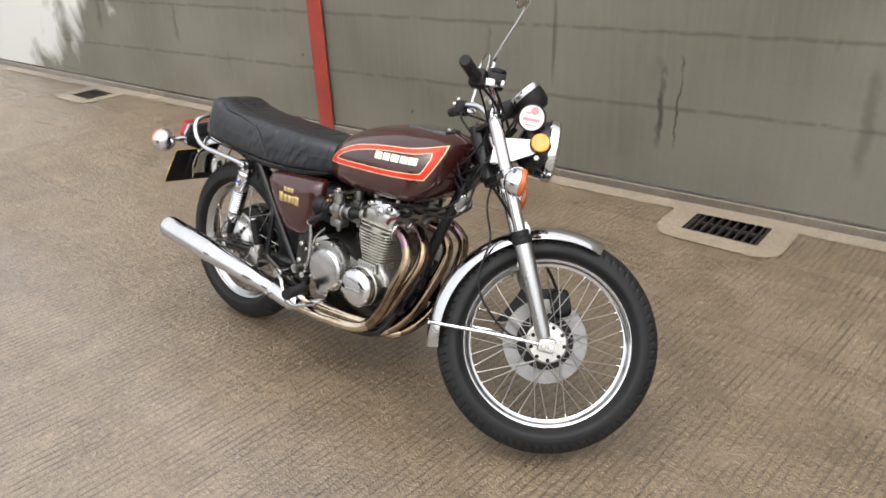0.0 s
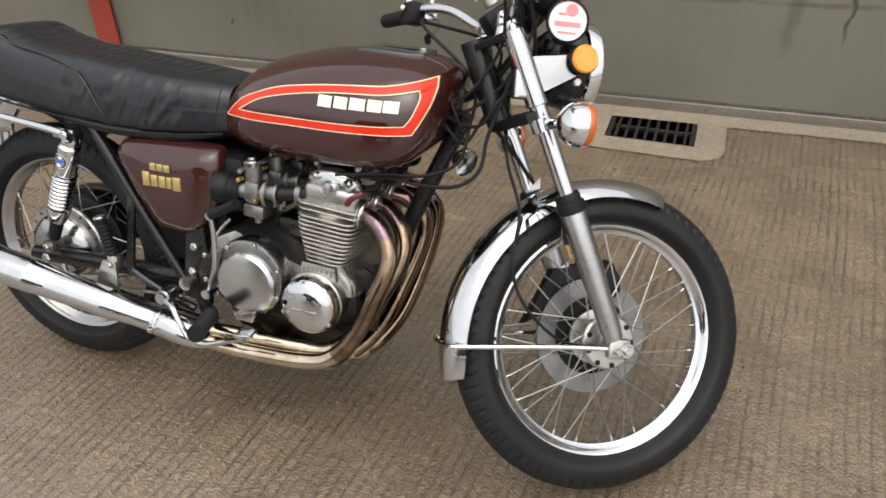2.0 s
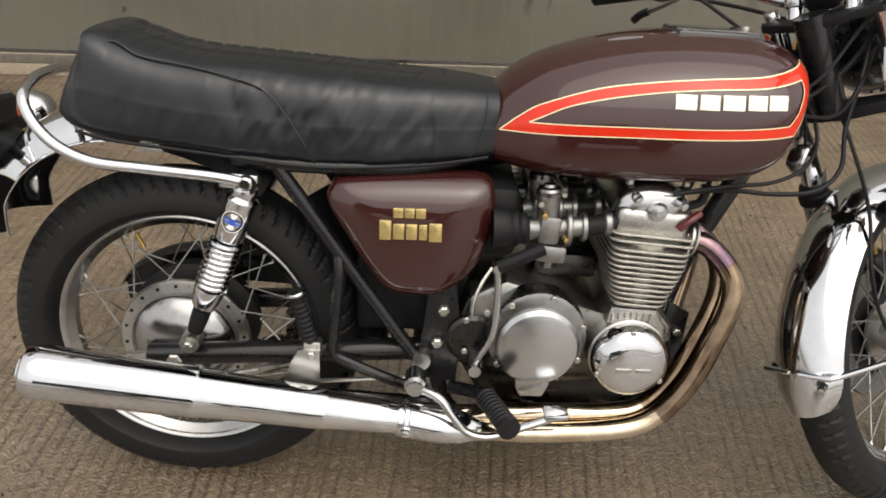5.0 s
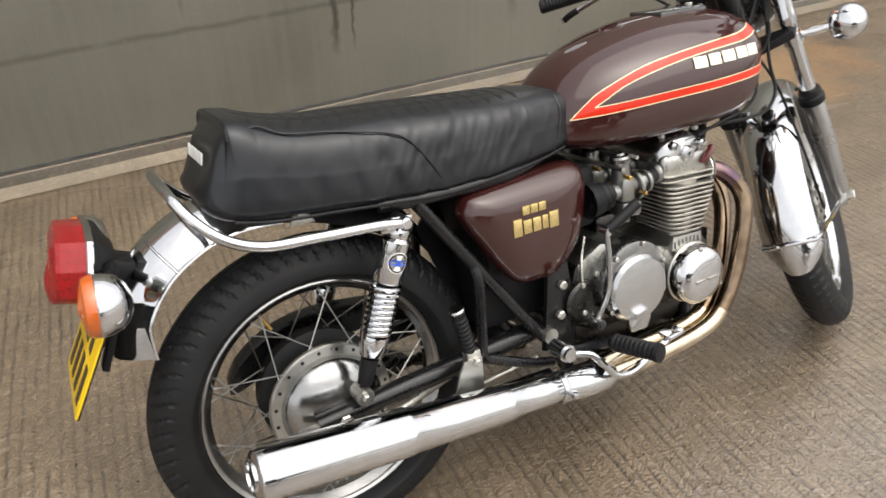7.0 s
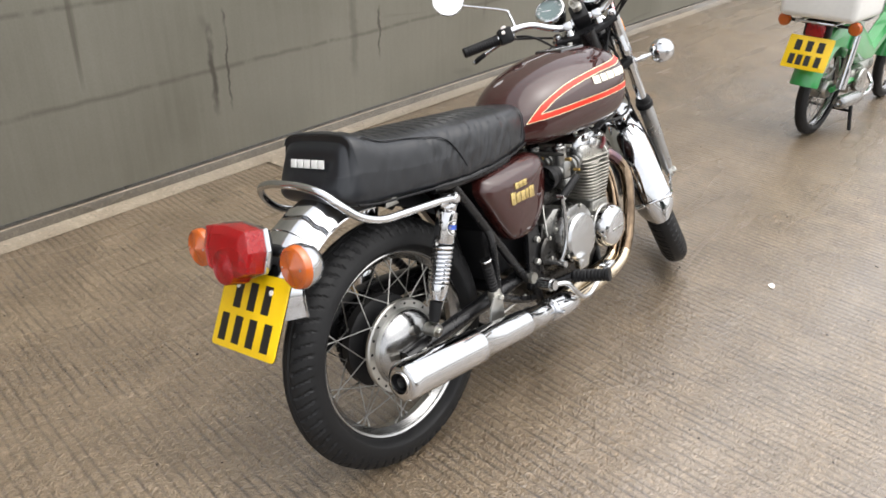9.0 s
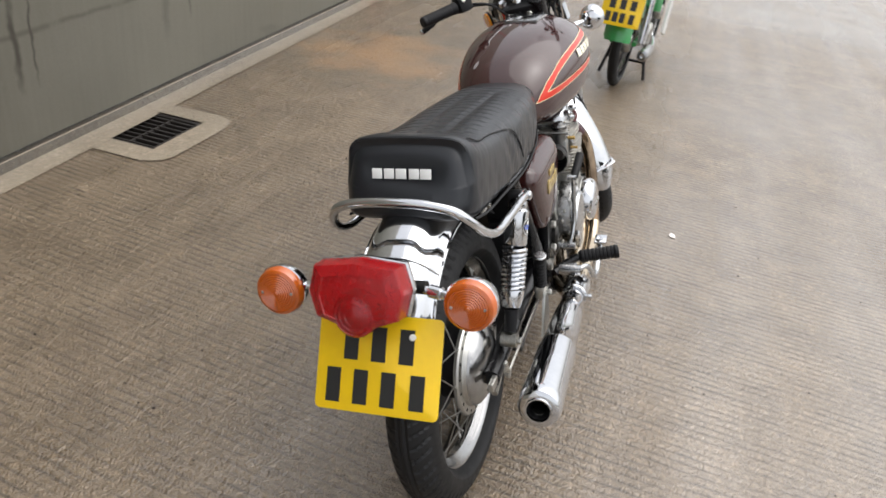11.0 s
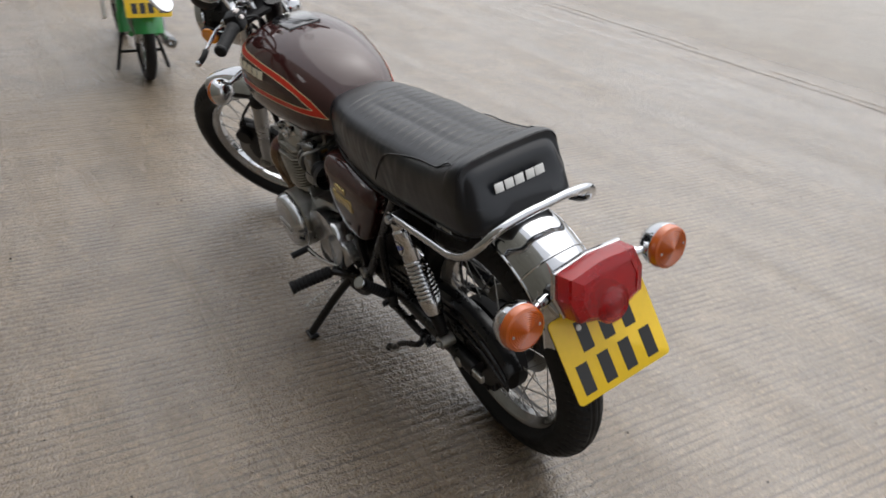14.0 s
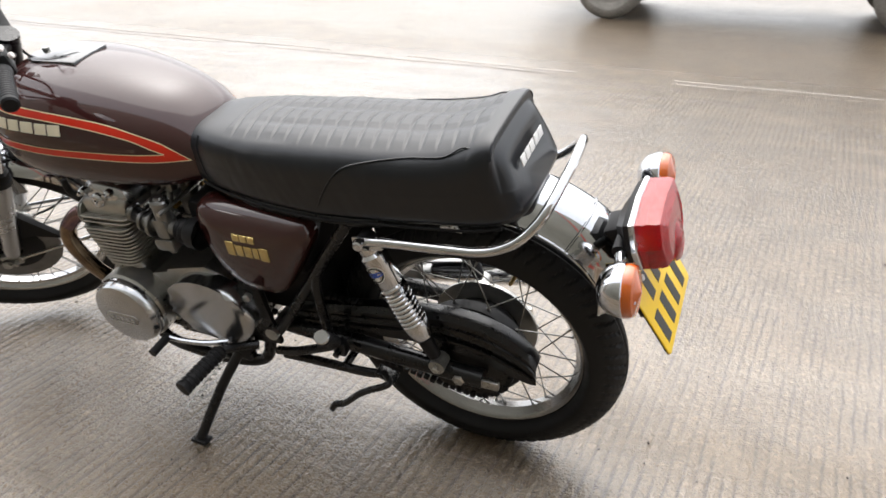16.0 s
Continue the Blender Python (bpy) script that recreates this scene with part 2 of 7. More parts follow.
        lane = ranged(noise_tex(2.2, 5, 0.2, (0.22, 2.2, 1)), 0.40, 0.60, 0.0, 0.75)
        dry = op("MINIMUM", 1.0, op("ADD", op("MULTIPLY", lee, ranged(damp, 0, 1, 0.55, 1.0)), op("MULTIPLY", lane, 0.6)))
        # the bay beyond the cast joint is rougher, and darker in blotches
        beyond = ranged(op("ADD", Y, op("MULTIPLY", X, 0.035)), -3.6, -4.3)
        dry = op("MAXIMUM", dry, beyond)
        col = mixed(op("MULTIPLY", beyond, ranged(blot, 0, 1, 0.55, 0.15)), col, tuple(v * 0.6 for v in dark))
        col = mixed(ranged(dry, 0, 1, 0.1, 0.0), col, tuple(v * 0.55 for v in dark))
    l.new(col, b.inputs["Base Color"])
    l.new(ranged(dry, 0, 1, 1.0, 0.55), b.inputs["Coat Weight"])
    l.new(ranged(dry, 0, 1, 0.13, 0.28), b.inputs["Coat Roughness"])
    b.inputs["Coat IOR"].default_value = 1.8
    rough = n.new("ShaderNodeMath")
    rough.operation = "MULTIPLY_ADD"
    l.new(damp, rough.inputs[0])
    rough.inputs[1].default_value = 0.2
    l.new(ranged(grain, 0, 1, 0.24, 0.40), rough.inputs[2])
    l.new(rough.outputs[0], b.inputs["Roughness"])
    b.inputs["Specular IOR Level"].default_value = 0.55
    add = n.new("ShaderNodeMath")
    add.operation = "MULTIPLY_ADD"
    l.new(blot, add.inputs[0])
    add.inputs[1].default_value = 0.5
    lumps = n.new("ShaderNodeMath")
    lumps.operation = "MULTIPLY_ADD"
    l.new(ranged(noise_tex(34, 3), 0.35, 0.68), lumps.inputs[0])
    lumps.inputs[1].default_value = 1.3
    l.new(grain, lumps.inputs[2])
    l.new(lumps.outputs[0], add.inputs[2])
    bp = n.new("ShaderNodeBump")
    bp.inputs["Strength"].default_value = 0.85 if ribbed else 0.35
    bp.inputs["Distance"].default_value = 0.004
    l.new(add.outputs[0], bp.inputs["Height"])
    l.new(bp.outputs[0], b.inputs["Normal"])
    film = n.new("ShaderNodeBump")
    film.inputs["Strength"].default_value = 0.3
    film.inputs["Distance"].default_value = 0.003
    l.new(add.outputs[0], film.inputs["Height"])
    l.new(film.outputs[0], b.inputs["Coat Normal"])
    return m


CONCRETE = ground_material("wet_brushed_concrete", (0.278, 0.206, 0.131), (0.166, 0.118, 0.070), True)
KERB = ground_material("wet_dark_kerb", (0.13, 0.11, 0.08), (0.07, 0.058, 0.042), False)
SCREED = ground_material("smooth_screed", (0.40, 0.335, 0.25), (0.30, 0.24, 0.175), False)


def wall_material():
    """Grey-green coated panel with rain streaks, scuffs and a lime-washed stretch far back."""
    m = bpy.data.materials.new("grey_green_panel")
    m.use_nodes = True
    n, l = m.node_tree.nodes, m.node_tree.links
    b = n["Principled BSDF"]
    tc = n.new("ShaderNodeTexCoord")

    def noise_tex(scale, stretch, detail=6, distort=0.0):
        mp = n.new("ShaderNodeMapping")
        mp.inputs["Scale"].default_value = stretch
        l.new(tc.outputs["Object"], mp.inputs["Vector"])
        t = n.new("ShaderNodeTexNoise")
        t.inputs["Scale"].default_value, t.inputs["Detail"].default_value, t.inputs["Distortion"].default_value = scale, detail, distort
        l.new(mp.outputs[0], t.inputs["Vector"])
        return t.outputs["Fac"]

    def ranged(src, lo, hi, a=0.0, c=1.0):
        r = n.new("ShaderNodeMapRange")
        r.inputs["From Min"].default_value, r.inputs["From Max"].default_value = lo, hi
        r.inputs["To Min"].default_value, r.inputs["To Max"].default_value = a, c
        l.new(src, r.inputs["Value"])
        return r.outputs[0]

    def mixed(fac, a, c):
        x = n.new("ShaderNodeMix")
        x.data_type = "RGBA"
        l.new(fac, x.inputs["Factor"])
        for key, v in (("A", a), ("B", c)):
            if isinstance(v, tuple):
                x.inputs[key].default_value = (*v, 1)
            else:
                l.new(v, x.inputs[key])
        return x.outputs["Result"]

    cloud = ranged(noise_tex(0.9, (1, 1, 1.2), 6, 0.3), 0.35, 0.65)
    brush = ranged(noise_tex(6, (5, 1, 0.35), 5), 0.35, 0.65)
    fine = ranged(noise_tex(120, (1, 1, 1), 2), 0.3, 0.7)
    run = ranged(noise_tex(2.2, (3.2, 1, 0.16), 4), 0.70, 0.75)
    scuff = ranged(noise_tex(1.6, (0.35, 1, 3.0), 5, 0.6), 0.69, 0.73)
    dot = ranged(noise_tex(7, (1, 1, 1), 2), 0.745, 0.765)
    col = mixed(cloud, (0.120, 0.116, 0.092), (0.178, 0.172, 0.142))
    col = mixed(ranged(brush, 0, 1, 0, 0.16), col, (0.22, 0.215, 0.185))
    col = mixed(ranged(fine, 0, 1, 0, 0.15), col, (0.09, 0.082, 0.06))
    col = mixed(ranged(run, 0, 1, 0, 0.6), col, (0.05, 0.044, 0.032))
    col = mixed(ranged(scuff, 0, 1, 0, 0.5), col, (0.055, 0.05, 0.038))
    col = mixed(ranged(dot, 0, 1, 0, 0.8), col, (0.03, 0.027, 0.02))
    sep = n.new("ShaderNodeSeparateXYZ")
    l.new(tc.outputs["Object"], sep.inputs[0])

    def op(kind, a, c):
        x = n.new("ShaderNodeMath")
        x.operation = kind
        for k, v in enumerate((a, c)):
            if isinstance(v, (int, float)):
                x.inputs[k].default_value = v
            else:
                l.new(v, x.inputs[k])
        return x.outputs[0]

    wander = op("MULTIPLY", op("SUBTRACT", noise_tex(5, (1, 1, 1.4), 5), 0.5), 0.09)
    patchy = ranged(noise_tex(11, (1, 1, 0.5), 4), 0.31, 0.48)
    # rain runs below old fixings: place along the wall, half width, foot and head
    for x0, half, z0, z1, deep in ((0.865, 0.022, 0.25, 0.72, 0.85), (0.845, 0.026, 0.68, 0.76, 0.8), (0.955, 0.008, 0.26, 0.78, 0.9), (0.845, 0.014, 0.84, 0.90, 0.9), (0.752, 0.012, 0.84, 0.89, 0.6), (1.82, 0.04, 0.26, 0.80, 0.35), (2.03, 0.012, 0.32, 0.66, 0.85), (1.64, 0.014, 0.84, 0.93, 0.85), (1.729, 0.012, 0.68, 0.72, 0.7), (0.767, 0.018, 0.295, 0.335, 0.8), (0.079, 0.018, 0.41, 0.45, 0.8), (0.49, 0.05, 0.835, 0.885, 0.5), (-0.2, 0.018, 0.62, 0.86, 0.4), (-4.3, 0.05, 0.5, 0.95, 0.55), (-3.2, 0.03, 0.42, 0.8, 0.45), (3.1, 0.02, 0.4, 0.8, 0.5), (-2.6, 0.02, 0.3, 0.5, 0.3)):
        across_x = ranged(op("ABSOLUTE", op("ADD", op("SUBTRACT", sep.outputs[0], x0), wander), 0), half, half * 0.3)
        up_z = op("MULTIPLY", ranged(sep.outputs[2], z0, z0 + 0.12), ranged(sep.outputs[2], z1, z1 - 0.05))
        col = mixed(op("MULTIPLY", op("MULTIPLY", across_x, up_z), op("MULTIPLY", patchy, deep)), col, (0.035, 0.031, 0.024))
    # level casting marks
    for z0 in (0.475, 0.86):
        band = ranged(op("ABSOLUTE", op("SUBTRACT", op("SUBTRACT", sep.outputs[2], z0), op("ADD", op("MULTIPLY", sep.outputs[0], 0.02), op("MULTIPLY", wander, 0.35))), 0), 0.016, 0.002)
        col = mixed(op("MULTIPLY", band, op("MULTIPLY", patchy, 0.55)), col, (0.06, 0.055, 0.042))
    edge = n.new("ShaderNodeMath")
    edge.operation = "MULTIPLY_ADD"
    l.new(noise_tex(3.2, (1, 1, 0.7), 6, 0.5), edge.inputs[0])
    edge.inputs[1].default_value = 2.6
    l.new(op("SUBTRACT", sep.outputs[0], op("MULTIPLY", op("MINIMUM", sep.outputs[2], 1.2), 1.6)), edge.inputs[2])
    lime = ranged(edge.outputs[0], -4.15, -4.75)
    col = mixed(lime, col, (0.62, 0.63, 0.62))
    l.new(col, b.inputs["Base Color"])
    l.new(ranged(cloud, 0, 1, 0.42, 0.58), b.inputs["Roughness"])
    bp = n.new("ShaderNodeBump")
    bp.inputs["Strength"].default_value = 0.15
    bp.inputs["Distance"].default_value = 0.003
    l.new(brush, bp.inputs["Height"])
    l.new(bp.outputs[0], b.inputs["Normal"])
    return m


PANEL = wall_material()

# ---------------------------------------------------------------- mesh helpers


def mesh_of(name, bm, material, smooth=35):
    bmesh.ops.recalc_face_normals(bm, faces=bm.faces)
    for f in bm.faces:
        f.smooth = True
    limit = radians(smooth)
    for e in bm.edges:
        e.smooth = len(e.link_faces) == 2 and e.calc_face_angle(0.0) < limit
    me = bpy.data.meshes.new(name)
    bm.to_mesh(me)
    bm.free()
    me.materials.append(material)
    return me


def part(name, bm, material, parent, label="", smooth=35):
    """One mesh object under a thing or under a part."""
    ob = new(name, mesh_of(name, bm, material, smooth))
    ob.parent = parent
    if label:
        tagged(ob, label)
    return ob


def node(name, parent):
    ob = new(name)
    ob.empty_display_size = 0.05
    ob.parent = parent
    return ob


def joined(*bms):
    out = bmesh.new()
    for b in bms:
        me = bpy.data.meshes.new("scratch")
        b.to_mesh(me)
        b.free()
        out.from_mesh(me)
        bpy.data.meshes.remove(me)
    return out


def along(p, d, up=(0, 0, 1)):
    """A pose at p whose z axis runs along d."""
    d = Vector(d).normalized()
    u = Vector(up)
    if abs(d.dot(u)) > 0.98:
        u = Vector((1, 0, 0))
    x = u.cross(d).normalized()
    y = d.cross(x)
    m = Matrix((x, y, d)).transposed().to_4x4()
    m.translation = Vector(p)
    return m


def lathe(profile, segs=32, m=Matrix()):
    """Turns (radius, height) pairs about the local z axis."""
    bm = bmesh.new()
    rings = []
    for r, h in profile:
        if r < 1e-6:
            rings.append([bm.verts.new(m @ Vector((0, 0, h)))])
        else:
            rings.append([bm.verts.new(m @ Vector((r * math.cos(2 * math.pi * i / segs), r * math.sin(2 * math.pi * i / segs), h))) for i in range(segs)])
    for a, b in zip(rings, rings[1:]):
        for i in range(segs):
            j = (i + 1) % segs
            vs = [a[i % len(a)], a[j % len(a)], b[j % len(b)], b[i % len(b)]]
            vs = list(dict.fromkeys(vs))
            if len(vs) > 2:
                bm.faces.new(vs)
    return bm


def disc(r, h, m, bevel=0.003, segs=32, hole=0.0):
    p = [(r - bevel, 0), (r, bevel), (r, h - bevel), (r - bevel, h)]
    p = [(hole, 0), *p, (hole, h)]
    if hole:
        p.append((hole, 0))
    return lathe(p, segs, m)


def spline(points, steps=6, closed=False):
    pts = [Vector(p) for p in points]
    n = len(pts)
    out = []
    for i in range(n if closed else n - 1):
        if closed:
            a, b, c, d = (pts[(i + k - 1) % n] for k in range(4))
        else:
            a, b, c, d = pts[max(i - 1, 0)], pts[i], pts[i + 1], pts[min(i + 2, n - 1)]
        for s in range(steps):
            t = s / steps
            out.append(0.5 * ((2 * b) + (c - a) * t + (2 * a - 5 * b + 4 * c - d) * t * t + (3 * b - a - 3 * c + d) * t ** 3))
    if not closed:
        out.append(pts[-1])
    return out


def sweep(path, radius, segs=10, closed=False, flat=1.0):
    """A round bar along a fine path; radius may be a list."""
    bm = bmesh.new()
    n = len(path)
    rad = radius if isinstance(radius, (list, tuple)) else [radius] * n
    tang = []
    for i in range(n):
        a, b = path[(i - 1) % n if closed else max(i - 1, 0)], path[(i + 1) % n if closed else min(i + 1, n - 1)]
        tang.append((b - a).normalized())
    u = tang[0].orthogonal().normalized()
    rings = []
    for i in range(n):
        u = (u - tang[i] * u.dot(tang[i])).normalized()
        v = tang[i].cross(u)
        rings.append([bm.verts.new(path[i] + rad[i] * (math.cos(2 * math.pi * k / segs) * u + flat * math.sin(2 * math.pi * k / segs) * v)) for k in range(segs)])
    for a, b in (list(zip(rings, rings[1:])) + ([(rings[-1], rings[0])] if closed else [])):
        for k in range(segs):
            bm.faces.new((a[k], a[(k + 1) % segs], b[(k + 1) % segs], b[k]))
    if not closed:
        bm.faces.new(rings[0][::-1])
        bm.faces.new(rings[-1])
    return bm


def tube(points, radius, segs=10, steps=6, closed=False, flat=1.0):
    return sweep(spline(points, steps, closed), radius, segs, closed, flat)


def rod(a, b, r, segs=10):
    return sweep([Vector(a), Vector(b)], r, segs)


def box(size, m=Matrix(), bevel=0.0, steps=2):
    bm = bmesh.new()
    bmesh.ops.create_cube(bm, size=1.0, matrix=Matrix.Diagonal((*size, 1)))
    if bevel:
        bmesh.ops.bevel(bm, geom=bm.edges[:], offset=bevel, segments=steps, profile=0.5, affect="EDGES")
    bm.transform(m)
    return bm


def slab(outline, depth, m=Matrix(), bevel=0.0, steps=2):
    """A closed outline in the local xy plane, made depth thick towards local z."""
    bm = bmesh.new()
    a = [bm.verts.new((x, y, 0)) for x, y in outline]
    b = [bm.verts.new((x, y, depth)) for x, y in outline]
    n = len(a)
    bm.faces.new(a[::-1])
    top = bm.faces.new(b)
    for i in range(n):
        bm.faces.new((a[i], a[(i + 1) % n], b[(i + 1) % n], b[i]))
    if bevel:
        bmesh.ops.bevel(bm, geom=top.edges[:], offset=bevel, segments=steps, profile=0.5, affect="EDGES")
    bm.transform(m)
    return bm


def rounded(w, h, r, steps=4):
    pts = []
    for cx, cy, a0 in ((w / 2 - r, h / 2 - r, 0), (-w / 2 + r, h / 2 - r, 90), (-w / 2 + r, -h / 2 + r, 180), (w / 2 - r, -h / 2 + r, 270)):
        for k in range(steps + 1):
            a = radians(a0 + 90 * k / steps)
            pts.append((cx + r * math.cos(a), cy + r * math.sin(a)))
    return pts


def loft(rings, cap=True):
    bm = bmesh.new()
    vs = [[bm.verts.new(p) for p in r] for r in rings]
    n = len(vs[0])
    for a, b in zip(vs, vs[1:]):
        for i in range(n):
            bm.faces.new((a[i], a[(i + 1) % n], b[(i + 1) % n], b[i]))
    if cap:
        bm.faces.new(vs[0][::-1])
        bm.faces.new(vs[-1])
    return bm


def eased(table, x):
    """Catmull-Rom through (x, value) pairs."""
    n = len(table)
    for i in range(n - 1):
        a, b = table[i], table[i + 1]
        if x <= b[0] or i == n - 2:
            t = min(1.0, max(0.0, (x - a[0]) / (b[0] - a[0])))
            ma = (b[1] - table[max(i - 1, 0)][1]) / max(1e-6, b[0] - table[max(i - 1, 0)][0])
            mb = (table[min(i + 2, n - 1)][1] - a[1]) / max(1e-6, table[min(i + 2, n - 1)][0] - a[0])
            d = b[0] - a[0]
            return (2 * t ** 3 - 3 * t * t + 1) * a[1] + (t ** 3 - 2 * t * t + t) * d * ma + (3 * t * t - 2 * t ** 3) * b[1] + (t ** 3 - t * t) * d * mb
    return table[-1][1]


# ---------------------------------------------------------------- the yard
DRAINS = ((1.162, 1.808, 1.533, 2.115), (-4.37, 1.52, -4.06, 1.75))
WALL_TURN = 2.577


def wall_y(x):
    return 2.098 + 0.045 * x


def ground_height(x, y):
    """Ribbed by a tamping beam; the ribs run out from the wall and wander a little."""
    if abs(x) > 12 or y < -14:
        return 0.0
    w = x - 0.09 * y + 0.008 * math.sin(1.7 * y + 0.9 * x) + 0.004 * math.sin(4.1 * y + 2.3 * x + 1)
    ph = w / RIB_PITCH
    u = abs(ph - math.floor(ph) - 0.5) * 2
    rib = 1.0 - max(0.0, u - 0.35) / 0.65
    rib = rib * rib * (3 - 2 * rib)
    wear = 0.62 + 0.38 * min(1.0, max(0.0, 0.55 + 1.2 * noise.noise(Vector((x * 1.1, y * 0.9, 5)))))
    amp = 0.0058 * wear * (0.8 + 0.4 * noise.noise(Vector((math.floor(ph) * 3.1, y * 3, 1))))
    near = min(1.0, max(0.0, (wall_y(x) - 0.135 - y) / 0.03))
    for x0, y0, x1, y1 in DRAINS:
        if x0 - 0.13 < x < x1 + 0.13 and y > y0 - 0.13:
            near = 0.0
    if y < -3.9:
        amp *= 0.35
    return amp * (rib - 1.0) * near + 0.003 + 0.002 * noise.noise(Vector((x * 2, y * 2, 0)))


def build_ground():
    xs = [-180, -90, -45, -25, -15, -12] + [-12 + 0.5 * k for k in range(1, 18)]
    xs += [-3.2 + 0.0065 * k for k in range(int(1.9 / 0.0065))] + [-1.3 + 0.0042 * k for k in range(int(3.8 / 0.0042))] + [2.5 + 0.0065 * k for k in range(int(3.7 / 0.0065))] + [6.2 + 0.4 * k for k in range(15)] + [15, 25, 45, 90, 180]
    xs = sorted(set(round(v, 4) for v in xs + [v for d in DRAINS for v in (d[0], d[2])]))
    ys = [-180, -90, -45, -25, -15, -12, -10, -8, -7] + [-6.5 + 0.125 * k for k in range(67)] + [1.9, 2.0, 2.1, 2.3, 2.6]
    ys = sorted(set(round(v, 4) for v in ys + [v for d in DRAINS for v in (d[1], d[3])]))
    verts = [(x, y, ground_height(x, y)) for x in xs for y in ys]
    m = len(ys)
    faces = []
    for i in range(len(xs) - 1):
        cx = (xs[i] + xs[i + 1]) / 2
        for j in range(m - 1):
            cy = (ys[j] + ys[j + 1]) / 2
            if any(a < cx < c and b < cy < d for a, b, c, d in DRAINS):
                continue
            faces.append((i * m + j, (i + 1) * m + j, (i + 1) * m + j + 1, i * m + j + 1))
    me = bpy.data.meshes.new("ground")
    me.from_pydata(verts, [], faces)
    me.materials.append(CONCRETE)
    for p in me.polygons:
        p.use_smooth = True
    return tagged(new("ground", me), "wet ribbed brown concrete yard with damp patches", "ground", kind="structure")


build_ground()


def build_drain(x0, y0, x1, y1):
    """Iron grating in a frame over a dark pit, ringed by smooth screed."""
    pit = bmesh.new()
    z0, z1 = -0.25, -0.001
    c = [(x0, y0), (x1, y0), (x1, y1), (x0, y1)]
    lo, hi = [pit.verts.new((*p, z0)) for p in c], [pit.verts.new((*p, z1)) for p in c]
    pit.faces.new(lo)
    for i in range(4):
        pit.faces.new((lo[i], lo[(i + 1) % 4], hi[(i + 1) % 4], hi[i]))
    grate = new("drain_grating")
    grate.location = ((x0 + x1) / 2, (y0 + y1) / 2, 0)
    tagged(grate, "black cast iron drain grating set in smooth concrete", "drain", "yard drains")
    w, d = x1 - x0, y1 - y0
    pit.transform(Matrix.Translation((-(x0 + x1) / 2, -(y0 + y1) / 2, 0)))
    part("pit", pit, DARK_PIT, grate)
    rim = joined(*[box(s, Matrix.Translation(p), 0.003) for s, p in (((w, 0.022, 0.03), (0, d / 2 - 0.011, -0.012)), ((w, 0.022, 0.03), (0, -d / 2 + 0.011, -0.012)), ((0.022, d, 0.03), (w / 2 - 0.011, 0, -0.0125)), ((0.022, d, 0.03), (-w / 2 + 0.011, 0, -0.0125)))])
    part("frame", rim, IRON, grate)
    bar = mesh_of("bar", box((0.012, d - 0.03, 0.026), Matrix(), 0.003), IRON)
    for k in range(8):
        ob = new("bar", bar)
        ob.parent = grate
        ob.location = (-w / 2 + (k + 1) * w / 9, 0, -0.014)
    cross = mesh_of("cross_bar", box((w - 0.03, 0.014, 0.022), Matrix(), 0.003), IRON)
    for k in range(1):
        ob = new("cross_bar", cross)
        ob.parent = grate
        ob.location = (0, -d / 2 + (k + 1) * d / 2, -0.0145)
    # smooth apron
    g = 0.12
    yb = min(y1 + 0.12, wall_y(x0) - 0.02)
    bm = bmesh.new()

    def face(points):
        bm.faces.new([bm.verts.new((px, py, 0.0082)) for px, py in points])

    face([(x0 - g, y0), (x0, y0), (x0, yb), (x0 - g, yb)])
    face([(x1, y0), (x1 + g, y0), (x1 + g, yb), (x1, yb)])
    face([(x0, y0 - g), (x1, y0 - g), (x1, y0), (x0, y0)])
    face([(x0, y1), (x1, y1), (x1, yb), (x0, yb)])
    for cx, a0 in ((x0, 180), (x1, 270)):
        face([(cx, y0)] + [(cx + g * math.cos(radians(a0 + 11.25 * k)), y0 + g * math.sin(radians(a0 + 11.25 * k))) for k in range(9)])
    bmesh.ops.remove_doubles(bm, verts=bm.verts[:], dist=1e-5)
    tagged(new("drain_apron", mesh_of("drain_apron", bm, SCREED)), "smooth pale concrete apron round the drain", "concrete apron", kind="structure")


for d in DRAINS:
    build_drain(*d)

# smooth strip and low kerb along the wall's foot
strip = bmesh.new()
for x0 in range(-14, 14):
    a, b = x0, x0 + 1
    q = [strip.verts.new((px, py, pz)) for px, py, pz in ((a, wall_y(a) - 0.125, 0.0066), (b, wall_y(b) - 0.125, 0.0066), (b, wall_y(b) + 0.02, 0.008), (a, wall_y(a) + 0.02, 0.008))]
    strip.faces.new(q)
bmesh.ops.remove_doubles(strip, verts=strip.verts[:], dist=1e-4)
tagged(new("wall_strip", mesh_of("wall_strip", strip, SCREED)), "smooth concrete strip along the foot of the wall", "concrete strip", kind="structure")
WALL = pose(0, wall_y(0), 0, 0, 0, WALL_TURN)
kerb = box((28, 0.06, 0.05), WALL @ Matrix.Translation((0, 0.018, 0.025)), 0.005)
tagged(new("kerb", mesh_of("kerb", kerb, KERB)), "low stained concrete kerb under the wall panels", "kerb", kind="structure")


